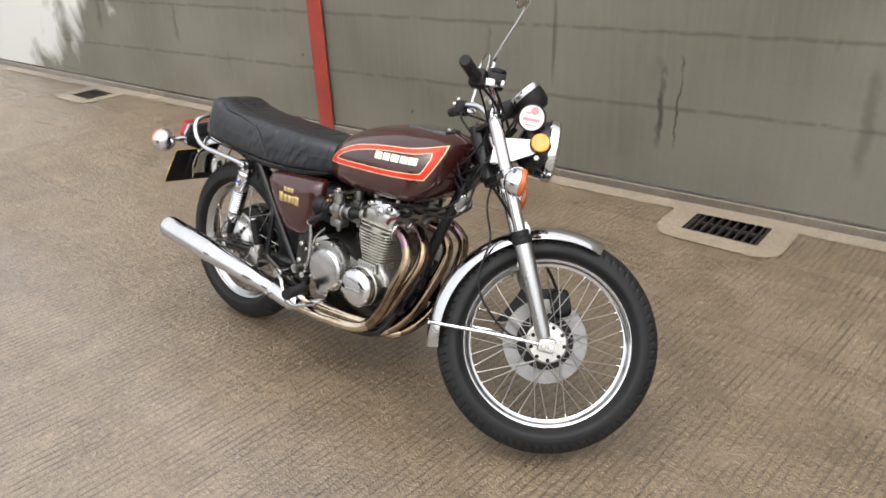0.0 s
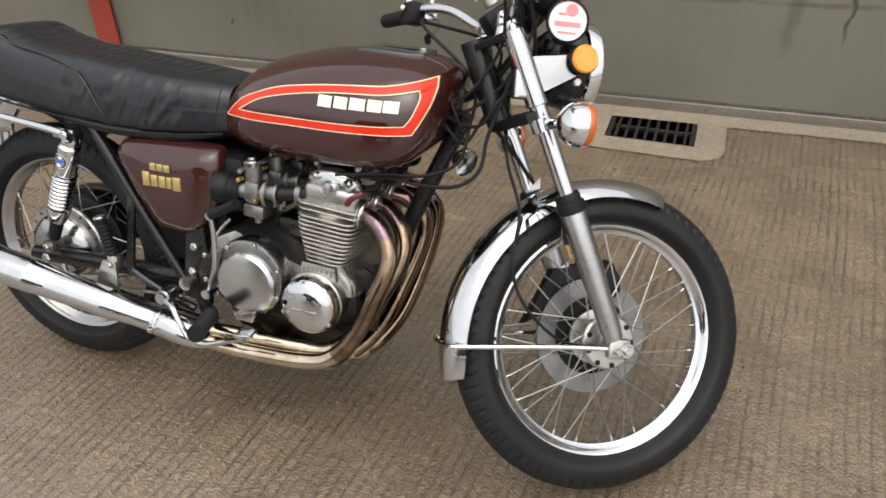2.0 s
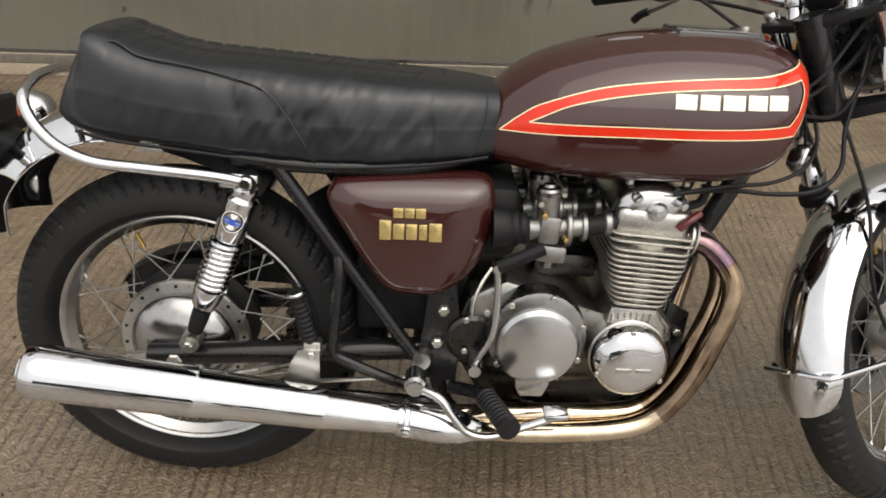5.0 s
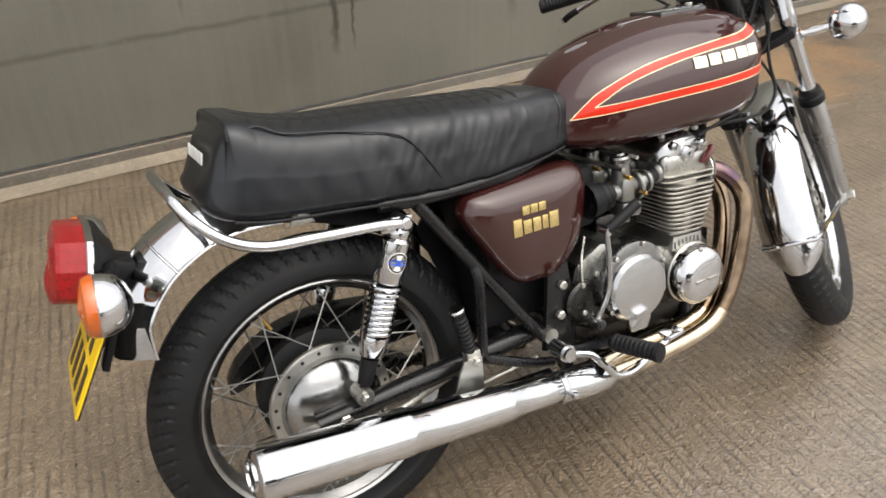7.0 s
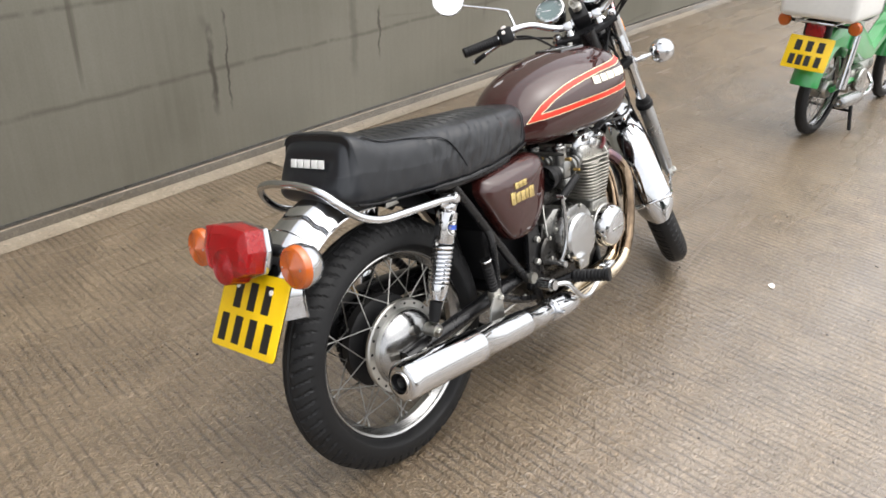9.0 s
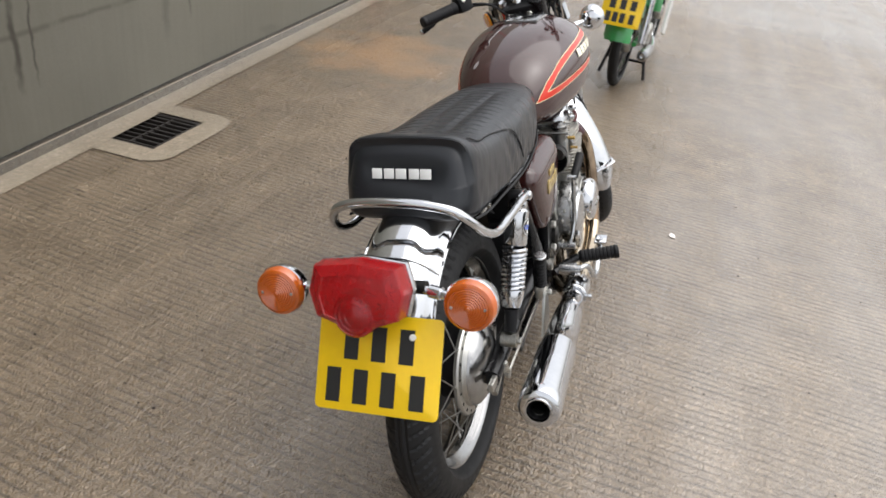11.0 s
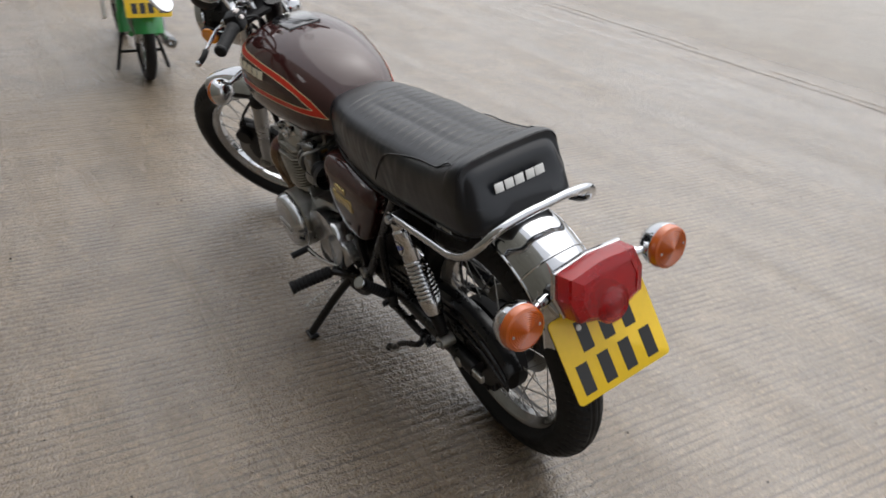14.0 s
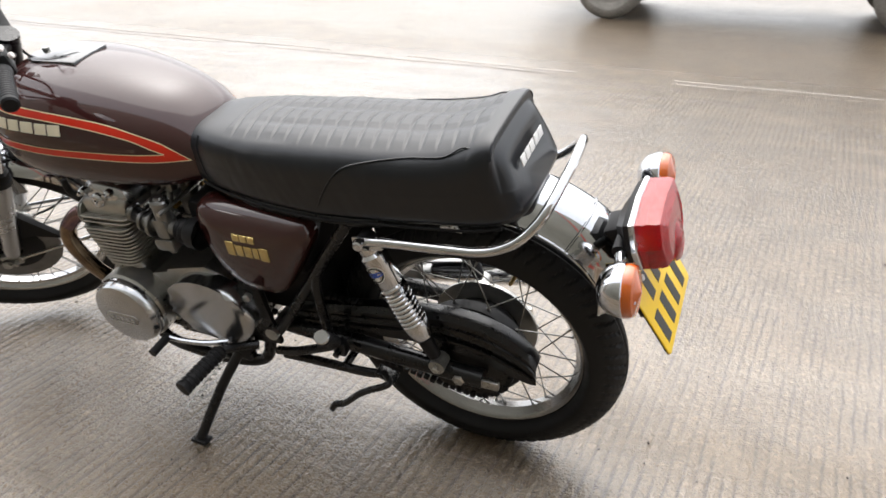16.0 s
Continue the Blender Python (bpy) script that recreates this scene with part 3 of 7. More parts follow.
def build_wall():
    """Tall coated panels in a row with open joints between them, and red steel posts."""
    wall = new("wall_north")
    wall.matrix_basis = WALL
    tagged(wall, "tall grey-green panel wall with rain streaks", "wall", kind="structure")
    edges = [-14.2, -7.7, -1.585, 4.70, 10.9, 14.2]
    for a, b in zip(edges, edges[1:]):
        for z0, z1 in ((0.062, 3.3),):
            bm = box((b - a - 0.006, 0.1, z1 - z0), Matrix.Translation(((a + b) / 2, 0.056, (z0 + z1) / 2)), 0.005)
            part("panel", bm, PANEL, wall)
    lip = box((28, 0.006, 0.005), Matrix.Translation((0, -0.009, 0.0505)), 0.002)
    part("kerb_edge_line", lip, SCREED, wall, "pale line along the kerb's top front edge")
    return wall


build_wall()
for x in (-1.585, 4.70):
    post = new("steel_post")
    post.matrix_basis = WALL @ Matrix.Translation((x, 0, 0))
    tagged(post, "red oxide painted steel post standing against the wall", "post", "wall posts")
    part("flange", box((0.135, 0.012, 3.26), Matrix.Translation((0, -0.012, 1.65)), 0.003), RED_STEEL, post)
    part("web", box((0.012, 0.03, 3.22), Matrix.Translation((0, 0.0, 1.65)), 0.002), RED_STEEL, post)

# cast joint across the yard: two pale ridges with a dark gap
joint = bmesh.new()
for off, w, z in ((0.0, 0.036, 0.0045), (0.10, 0.020, 0.004)):
    prev = None
    for k in range(61):
        x = -8 + 0.35 * k
        y = -3.87 - 0.035 * x - off + 0.03 * noise.noise(Vector((x * 1.7, off * 9, 2)))
        ww = w * (0.7 + 0.5 * noise.noise(Vector((x * 2.3, off, 7))))
        cur = [joint.verts.new((x, y - ww / 2, z)), joint.verts.new((x, y, z + 0.004)), joint.verts.new((x, y + ww / 2, z))]
        if prev and noise.noise(Vector((x * 0.9, off * 20, 11))) > -0.3:
            joint.faces.new((prev[0], cur[0], cur[1], prev[1]))
            joint.faces.new((prev[1], cur[1], cur[2], prev[2]))
        prev = cur
tagged(new("ground_joint", mesh_of("ground_joint", joint, CONCRETE)), "raised pale joint between two concrete bays", "joint", kind="structure")

# a pale scrap and a few leaf bits lying on the concrete
rng = random.Random(4)
scrap = bmesh.new()
pts = [scrap.verts.new((0.022 * math.cos(a) * (0.7 + 0.5 * rng.random()), 0.012 * math.sin(a) * (0.7 + 0.5 * rng.random()), 0.002 + 0.003 * rng.random())) for a in [2 * math.pi * k / 9 for k in range(9)]]
scrap.faces.new(pts)
low = bmesh.ops.extrude_face_region(scrap, geom=scrap.faces[:])
for v in low["geom"]:
    if isinstance(v, bmesh.types.BMVert):
        v.co.z -= 0.0015
bit = new("paper_scrap", mesh_of("paper_scrap", scrap, PAPER))
bit.matrix_basis = pose(1.546, -0.382, 0.003, 0, 0, 25)
tagged(bit, "small pale scrap of paper lying on the wet concrete", "litter")
grit = bmesh.new()
for k in range(420):
    x, y = rng.uniform(-2.2, 3.2), rng.uniform(-2.4, 1.9)
    r = rng.uniform(0.0015, 0.004)
    m = pose(x, y, ground_height(x, y) + 0.3 * r, rng.uniform(0, 360), rng.uniform(0, 360), rng.uniform(0, 360)) @ Matrix.Diagonal((r * rng.uniform(0.7, 1.6), r, r * rng.uniform(0.5, 0.9), 1))
    bmesh.ops.create_icosphere(grit, subdivisions=1, radius=1.0, matrix=m)
tagged(new("grit", mesh_of("grit", grit, IRON)), "dark specks of grit and leaf scattered over the concrete", "grit", kind="stuff")

# ---------------------------------------------------------------- motorcycle
# Bike axes: x ahead, y to its left, z up; the rear axle is at x = 0. It leans to its left on the side stand.
bike = new("motorcycle")
bike.matrix_basis = pose(0, 0.034, 0.0, -12.85, 0, 0)
tagged(bike, "brown four-cylinder motorcycle with red tank stripes on its side stand", "motorcycle")
LOW = (1.51, 0, 0)
RAKE = radians(27.0)
HEAD_AXIS = Vector((-math.sin(RAKE), 0, math.cos(RAKE)))
TURN = Matrix.Translation(LOW) @ Matrix.Rotation(radians(38.0), 4, HEAD_AXIS) @ Matrix.Translation([-v for v in LOW])
FORK_TOP = Vector((1.09, 0, 0.93))
KICK = (TURN @ Vector((1.389, 0, 0.338)) - FORK_TOP).rotation_difference(Vector((1.4085, 0.012, 0.333)) - FORK_TOP)
STEER = Matrix.Translation(FORK_TOP) @ KICK.to_matrix().to_4x4() @ Matrix.Translation(-FORK_TOP) @ TURN
REAR_AXLE, FRONT_AXLE = Vector((0.004, -0.010, 0.322)), Vector((1.389, 0, 0.338))
SIDE = (1, -1)


# the fork and all that it carries stands a little steeper than the wheel's own axis
HUB = Vector((1.4085, 0.012, 0.333))
UPPER = Matrix.Translation(HUB) @ Matrix.Rotation(0.055, 4, "Y") @ Matrix.Translation(-HUB) @ STEER


def turned(bm):
    bm.transform(UPPER)
    return bm


def rolled(bm):
    """Into the front wheel's place."""
    bm.transform(STEER)
    return bm


def across(p):
    """A pose at p with local z towards the bike's left, local x ahead."""
    return Matrix.Translation(p) @ Matrix(((1, 0, 0), (0, 0, 1), (0, -1, 0))).to_4x4()


def outward(p, side):
    """A pose at p with local x ahead, local y up and local z out to that side (1: left, -1: right)."""
    return Matrix.Translation(p) @ (Matrix(((-1, 0, 0), (0, 0, 1), (0, 1, 0))) if side > 0 else Matrix(((1, 0, 0), (0, 0, -1), (0, 1, 0)))).to_4x4()


def tyre_mesh(R, a, b, lugs, skew, segs=432, rows=46, centre=True, bead_r=0.0, bead_y=0.0):
    """Tyre of outer radius R, half width a and section height b, with tread cut into the crown."""
    bead_r, bead_y = bead_r or R - 1.4 * b, bead_y or 0.7 * a
    bm = bmesh.new()
    rings = []
    for i in range(segs):
        th = 2 * math.pi * i / segs
        ring = []
        for j in range(rows):
            ph = radians(-128 + 256 * j / (rows - 1))
            y, r = a * math.sin(ph), (R - b) + b * math.cos(ph)
            over = (abs(math.degrees(ph)) - 90) / 38
            if over > 0:
                # the sidewall turns in to the rim's lip
                y = math.copysign(a + (bead_y - a) * over ** 1.6, ph)
                r = (R - b) + (bead_r - (R - b)) * over
            deg = abs(math.degrees(ph))
            cut = 0.0
            if 16 < deg < 64 and ((i / segs * lugs + (1 if ph > 0 else 0.5) * 0.5 + deg / 62 * skew) % 1.0) < 0.2:
                cut = 0.0036
            if centre and (6 < deg < 13):
                cut = 0.003
            if 62 <= deg < 70:
                cut = 0.0012
            r -= cut * math.cos(ph)
            y -= cut * math.sin(ph)
            ring.append(bm.verts.new((r * math.cos(th), y, r * math.sin(th))))
        rings.append(ring)
    for i in range(segs):
        p, q = rings[i], rings[(i + 1) % segs]
        for j in range(rows - 1):
            bm.faces.new((p[j], p[j + 1], q[j + 1], q[j]))
    return bm


def rim_mesh(R, w, segs=96):
    """Chromed rim: rolled lips, shoulders and a drop centre; R is the lip's radius."""
    prof = [(R - 0.004, w), (R, w - 0.002), (R - 0.001, w - 0.006), (R - 0.010, w - 0.008), (R - 0.014, w - 0.014), (R - 0.017, 0.012), (R - 0.020, 0.008), (R - 0.020, -0.008), (R - 0.017, -0.012), (R - 0.014, -w + 0.014), (R - 0.010, -w + 0.008), (R - 0.001, -w + 0.006), (R, -w + 0.002), (R - 0.004, -w)]
    back = [(R - 0.004 - 0.003, -w + 0.001), (R - 0.013, -w + 0.009), (R - 0.018, -w + 0.015), (R - 0.024, -0.009), (R - 0.024, 0.009), (R - 0.018, w - 0.015), (R - 0.013, w - 0.009), (R - 0.007, w - 0.001), (R - 0.004, w)]
    return lathe(prof + back, segs)


def build_wheel(name, axle, front, R, a, b, rim_R, rim_w, label):
    wheel = node(name, bike)
    tagged(wheel, label)
    place = Matrix.Translation(axle)
    if front:
        place = STEER @ place
    upright = Matrix.Rotation(radians(90), 4, "X")

    def add(pname, bm, material, lab="", smooth=35):
        bm.transform(place)
        return part(pname, bm, material, wheel, lab, smooth)

    add("tyre", tyre_mesh(R, a, b, 72 if front else 68, 0.5 if front else 0.9, centre=not front, bead_r=rim_R - 0.002, bead_y=rim_w - 0.003), RUBBER, smooth=25)
    bm = rim_mesh(rim_R, rim_w)
    bm.transform(upright)
    add("rim", bm, CHROME if front else WORN_CHROME)
    if front:
        hub = lathe([(0.0, -0.05), (0.022, -0.05), (0.024, -0.042), (0.055, -0.040), (0.060, -0.036), (0.060, -0.030), (0.034, -0.024), (0.030, 0), (0.034, 0.022), (0.060, 0.028), (0.060, 0.036), (0.05, 0.04), (0.03, 0.046), (0.0, 0.046)], 40)
        flange = 0.056
        ys = (-0.034, 0.032)
    else:
        hub = lathe([(0.0, -0.088), (0.022, -0.088), (0.05, -0.084), (0.076, -0.076), (0.092, -0.064), (0.098, -0.052), (0.100, -0.048), (0.117, -0.047), (0.120, -0.043), (0.120, -0.036), (0.098, -0.033), (0.086, -0.026), (0.0, -0.026)], 48)
        flange = 0.1095
        ys = (-0.0455, 0.040)
        drum = lathe([(0.0, -0.027), (0.085, -0.027), (0.087, 0.012), (0.112, 0.018), (0.122, 0.024), (0.122, 0.050), (0.114, 0.058), (0.098, 0.062), (0.094, 0.066), (0.03, 0.070), (0.0, 0.070)], 44)
        drum.transform(upright @ Matrix.Scale(-1, 4, (0, 0, 1)))
        add("sprocket_carrier", drum, SATIN)
    hub.transform(upright @ Matrix.Scale(-1, 4, (0, 0, 1)))
    add("hub", hub, ALLOY)
    if not front:
        dome = lathe([(0.0, -0.0895), (0.022, -0.0893), (0.05, -0.0862), (0.076, -0.0772), (0.092, -0.066), (0.096, -0.058), (0.09, -0.058)], 48)
        dome.transform(upright @ Matrix.Scale(-1, 4, (0, 0, 1)))
        add("brake_cover", dome, WORN_CHROME, "polished domed brake cover")
    # drilled flange: small dark spoke heads
    heads = []
    for s in ys:
        for k in range(20):
            t = 2 * math.pi * (k + 0.25) / 20
            heads.append(lathe([(0, 0.004), (0.0035, 0.003), (0.0035, -0.003), (0, -0.004)], 8, across((flange * math.cos(t), s, flange * math.sin(t)))))
    tagged(add("spoke_heads", joined(*heads), SATIN), kind="stuff")
    spoke = mesh_of("spoke", rod((0, 0, 0), (0, 0, 0.97), 0.0016, 6), SPOKE)
    nipple = mesh_of("spoke_nipple", lathe([(0.0, -0.011), (0.0022, -0.011), (0.0026, -0.006), (0.0034, 0.0), (0.0034, 0.003)], 8), WORN_CHROME if front else SPOKE)
    for s, y in enumerate(ys):
        for k in range(20):
            t = 2 * math.pi * (k + 0.5 * s) / 20
            swing = radians(38 if front else 30) * (1 if k % 2 else -1)
            p = Vector((flange * math.cos(t), y, flange * math.sin(t)))
            q = Vector(((rim_R - 0.022) * math.cos(t + swing), (0.006 if y > 0 else -0.006), (rim_R - 0.022) * math.sin(t + swing)))
            ob = new("spoke", spoke)
            ob.parent = wheel
            d = q - p
            ob.matrix_basis = place @ along(p, d) @ Matrix.Diagonal((1, 1, d.length, 1))
            tip = new("spoke_nipple", nipple)
            tip.parent = wheel
            tip.matrix_basis = place @ along(q, d)
    valve = rod(((rim_R - 0.03) * math.cos(2.0), 0, (rim_R - 0.03) * math.sin(2.0)), ((rim_R - 0.062) * math.cos(2.0), 0, (rim_R - 0.062) * math.sin(2.0)), 0.004, 8)
    add("valve", valve, BRASS)
    if front:
        rot = lathe([(0.088, 0.046), (0.130, 0.046), (0.131, 0.048), (0.131, 0.052), (0.130, 0.054), (0.088, 0.054), (0.088, 0.046)], 64)
        rot.transform(upright @ Matrix.Scale(-1, 4, (0, 0, 1)))
        add("brake_disc", rot, DISC, "brushed steel brake disc")
        carrier = lathe([(0.03, 0.044), (0.07, 0.0475), (0.092, 0.0485), (0.092, 0.0515), (0.07, 0.058), (0.03, 0.06), (0.03, 0.044)], 40)
        carrier.transform(upright @ Matrix.Scale(-1, 4, (0, 0, 1)))
        add("disc_carrier", carrier, SATIN)
        holes = [disc(0.006, 0.004, across((0.05 * math.cos(k), 0, 0.05 * math.sin(k))) @ Matrix.Translation((0, 0, -0.043)), 0.001, 12) for k in [2 * math.pi * j / 9 for j in range(9)]]
        for b in holes:
            add("hub_bolt", b, SATIN)
    return wheel


build_wheel("front_wheel", FRONT_AXLE, True, 0.333, 0.048, 0.056, 0.2545, 0.026, "spoked front wheel with chrome rim and black tyre")
build_wheel("rear_wheel", REAR_AXLE, False, 0.325, 0.053, 0.066, 0.2416, 0.031, "spoked rear wheel with dull rim and black tyre")

# ------------------------------------------------ fork, front fender, lamps
fork_dir = Vector((1.228 - 1.095, 0, 0.64 - 0.915)).normalized()
for side, nm in ((-1, "right"), (1, "left")):
    y = 0.095 * side
    top, mid, low = Vector((1.088, y, 0.93)), Vector((1.2415, y, 0.614)), Vector((1.366, y, 0.358))
    leg = node("fork_leg", bike)
    tagged(leg, "chromed fork leg with grey alloy slider")
    part("stanchion", turned(rod(top, mid, 0.0175, 20)), CHROME, leg)
    d = low - mid
    m = along(mid, d, (0, 1, 0))
    L = d.length
    slider = lathe([(0.0, -0.012), (0.021, -0.012), (0.0245, -0.006), (0.0255, 0.0), (0.0255, L * 0.45), (0.023, L * 0.6), (0.022, L * 0.92), (0.019, L), (0.0, L + 0.004)], 28, m)
    part("slider", turned(slider), SLIDER, leg)
    gaiter = lathe([(0.0175, -0.035), (0.024, -0.034), (0.026, -0.028), (0.026, -0.018), (0.030, -0.014), (0.030, 0.002), (0.026, 0.006), (0.0175, 0.006)], 24, m)
    part("dust_seal", turned(gaiter), GRIP_RUBBER, leg)
    lug = joined(box((0.05, 0.022, 0.042), Matrix.Translation((low.x + 0.012, y, low.z - 0.02)), 0.006), rod((FRONT_AXLE.x, y - 0.014 * side, FRONT_AXLE.z), (FRONT_AXLE.x, y + 0.02 * side, FRONT_AXLE.z), 0.015, 14))
    part("axle_clamp", turned(lug), ALLOY, leg)
    nut = joined(disc(0.011, 0.012, outward((FRONT_AXLE.x, y + 0.016 * side, FRONT_AXLE.z), side), 0.002, 6), disc(0.006, 0.02, outward((FRONT_AXLE.x - 0.022, y + 0.008 * side, FRONT_AXLE.z - 0.004), side), 0.001, 6))
    part("axle_nut", turned(nut), STEEL, leg)
    clampm = along(Vector((1.160, y, 0.773)), fork_dir, (0, 1, 0))
    part("indicator_clamp", turned(lathe([(0.0178, -0.014), (0.0235, -0.013), (0.0235, 0.013), (0.0178, 0.014)], 20, clampm)), CHROME, leg)
    # headlight ear: folded bracket from stanchion to the lamp
    ear = slab([(x * -side, z * (1.0 if side < 0 else 0.7)) for x, z in [(-0.014, -0.006), (0.02, -0.004), (0.09, 0.014), (0.13, 0.018), (0.13, -0.016), (0.10, -0.022), (0.035, -0.068), (0.01, -0.08), (-0.014, -0.08)][:: -side]], 0.014, outward((1.108, 0.092 * side, 0.895), side), 0.006)
    eo = part("headlight_ear", turned(ear), POLISHED, leg, "polished headlight bracket")
    sleeve = lathe([(0.0195, -0.06), (0.0215, -0.058), (0.0215, 0.088), (0.0195, 0.09)], 20, along(Vector((1.108, y, 0.888)), fork_dir, (0, 1, 0)))
    part("ear_sleeve", turned(sleeve), CHROME, leg)
    refl = disc(0.027, 0.012, outward((1.225, 0.114 * side, 0.903), side), 0.003, 28)
    part("reflector_base", turned(disc(0.0295, 0.008, outward((1.225, 0.110 * side, 0.903), side), 0.002, 28)), SATIN, leg)
    part("side_reflector", turned(refl), PALE_AMBER, leg, "round amber side reflector")
    part("fork_cap", turned(lathe([(0, -0.03), (0.012, -0.03), (0.014, -0.024), (0.014, -0.012), (0.019, -0.01), (0.02, 0.004), (0, 0.006)], 16, along(top, fork_dir, (0, 1, 0)))), CHROME, leg)

# yokes
for nm, c, zoff in (("top_yoke", Vector((1.075, 0, 0.925)), 0.014), ("bottom_yoke", Vector((1.14, 0, 0.775)), 0.02)):
    up = -fork_dir
    ahead = Vector((up.z, 0, -up.x))
    if ahead.x < 0:
        ahead = -ahead
    m = Matrix((ahead, Vector((0, 1, 0)), ahead.cross(Vector((0, 1, 0))))).transposed().to_4x4()
    m.translation = c
    yoke = slab([(0.006, -0.108), (0.014, -0.098), (0.014, -0.078), (0.010, -0.05), (0.006, 0), (0.010, 0.05), (0.014, 0.078), (0.014, 0.098), (0.006, 0.108), (-0.012, 0.104), (-0.045, 0.03), (-0.045, -0.03), (-0.012, -0.104)], zoff, m, 0.004)
    part(nm, turned(yoke), SATIN, bike)
part("steering_stem", turned(rod((1.035, 0, 0.93), (1.108, 0, 0.775), 0.027, 20)), BLACK, bike)

fender = node("front_fender", bike)
tagged(fender, "chromed front mudguard with wire stay")
rings = []
HW = 0.061
for k in range(41):
    ang = radians(70 + (193 - 70) * k / 40)
    R0 = 0.345 + 0.020 * (k / 40)
    ring = []
    for off in (0.0, -0.0016):
        row = []
        for j in range(13):
            fi = radians(80) * (-1 + 2 * j / 12)
            u = math.sin(fi) / math.sin(radians(80)) * (1 - 0.45 * max(0.0, (k - 35) / 5, (4 - k) / 4 - 0.2) ** 3)
            drop = 0.046 * (1 - math.cos(fi))
            lip = 0.003 if j in (0, 12) else 0
            row.append(Vector((FRONT_AXLE.x + (R0 + off - drop) * math.cos(ang), u * (HW + lip + off), FRONT_AXLE.z + (R0 + off - drop) * math.sin(ang))))
        ring += row if off == 0 else row[::-1]
    rings.append(ring)
part("blade", rolled(loft(rings)), CHROME, fender)
for side in SIDE:
    stay = tube([(FRONT_AXLE.x - 0.03, 0.095 * side, FRONT_AXLE.z - 0.003), (1.25, 0.086 * side, 0.338), (1.06, 0.064 * side, 0.336), (1.033, 0.05 * side, 0.335)], 0.0055, 8, 4)
    part("stay", rolled(stay), CHROME, fender)
    brace = slab([(0, 0), (0.03, 0), (0.02, 0.12), (0.0, 0.14)], 0.003, outward((1.255, 0.062 * side, 0.545), side), 0.001)
    part("brace", rolled(brace), WORN_CHROME, fender)
part("rear_stay", rolled(tube([(1.031, 0.06, 0.335), (1.023, 0.03, 0.337), (1.02, 0, 0.338), (1.023, -0.03, 0.337), (1.031, -0.06, 0.335)], 0.005, 8, 4)), CHROME, fender)

caliper = node("brake_caliper", bike)
tagged(caliper, "black disc brake caliper behind the left fork leg")
part("body", rolled(joined(box((0.064, 0.05, 0.09), pose(1.415, 0.052, 0.462, 0, -20, 0), 0.023, 4), rod((1.415, 0.03, 0.462), (1.415, 0.098, 0.462), 0.03, 20))), SATIN, caliper)
part("bracket", rolled(slab([(-0.115, 0.010), (-0.050, 0.045), (0.02, 0.050), (0.062, 0.055), (0.098, 0.090), (0.100, 0.132), (0.060, 0.158), (-0.050, 0.135), (-0.065, 0.102)], 0.022, outward((1.34, 0.080, 0.348), -1), 0.006)), SATIN, caliper, "black cast caliper bracket")
part("arm", rolled(slab([(0, 0), (0.03, 0.01), (0.06, 0.10), (0.03, 0.12)], 0.012, outward((1.36, 0.06, 0.38), 1), 0.003)), ALLOY, caliper)
part("hose", rolled(tube([(1.40, 0.07, 0.50), (1.36, 0.085, 0.56), (1.27, 0.075, 0.64), (1.18, 0.05, 0.74), (1.12, 0.04, 0.80)], 0.005, 8)), GRIP_RUBBER, caliper)

lamp = node("headlight", bike)
tagged(lamp, "round headlight with black shell and chrome rim")
hm = along((1.165, 0, 0.90), (1, 0, 0.05), (0, 1, 0))
part("shell", turned(lathe([(0.0, 0.0), (0.03, 0.002), (0.06, 0.014), (0.08, 0.04), (0.086, 0.07), (0.088, 0.094)], 40, hm)), BLACK, lamp)
part("rim", turned(lathe([(0.088, 0.085), (0.0935, 0.089), (0.096, 0.098), (0.095, 0.112), (0.089, 0.118), (0.083, 0.116), (0.083, 0.108)], 48, hm)), CHROME, lamp)
part("reflector", turned(lathe([(0.0, 0.065), (0.02, 0.068), (0.05, 0.082), (0.075, 0.10), (0.083, 0.11)], 40, hm)), CHROME, lamp)
lens = part("lens", turned(lathe([(0.083, 0.112), (0.07, 0.119), (0.04, 0.126), (0, 0.128)], 40, hm)), glass, lamp)
lens.visible_shadow = False
for side in SIDE:
    part("mount_bolt", turned(disc(0.009, 0.012, outward((1.225, 0.086 * side, 0.862), side), 0.002, 6)), STEEL, lamp)


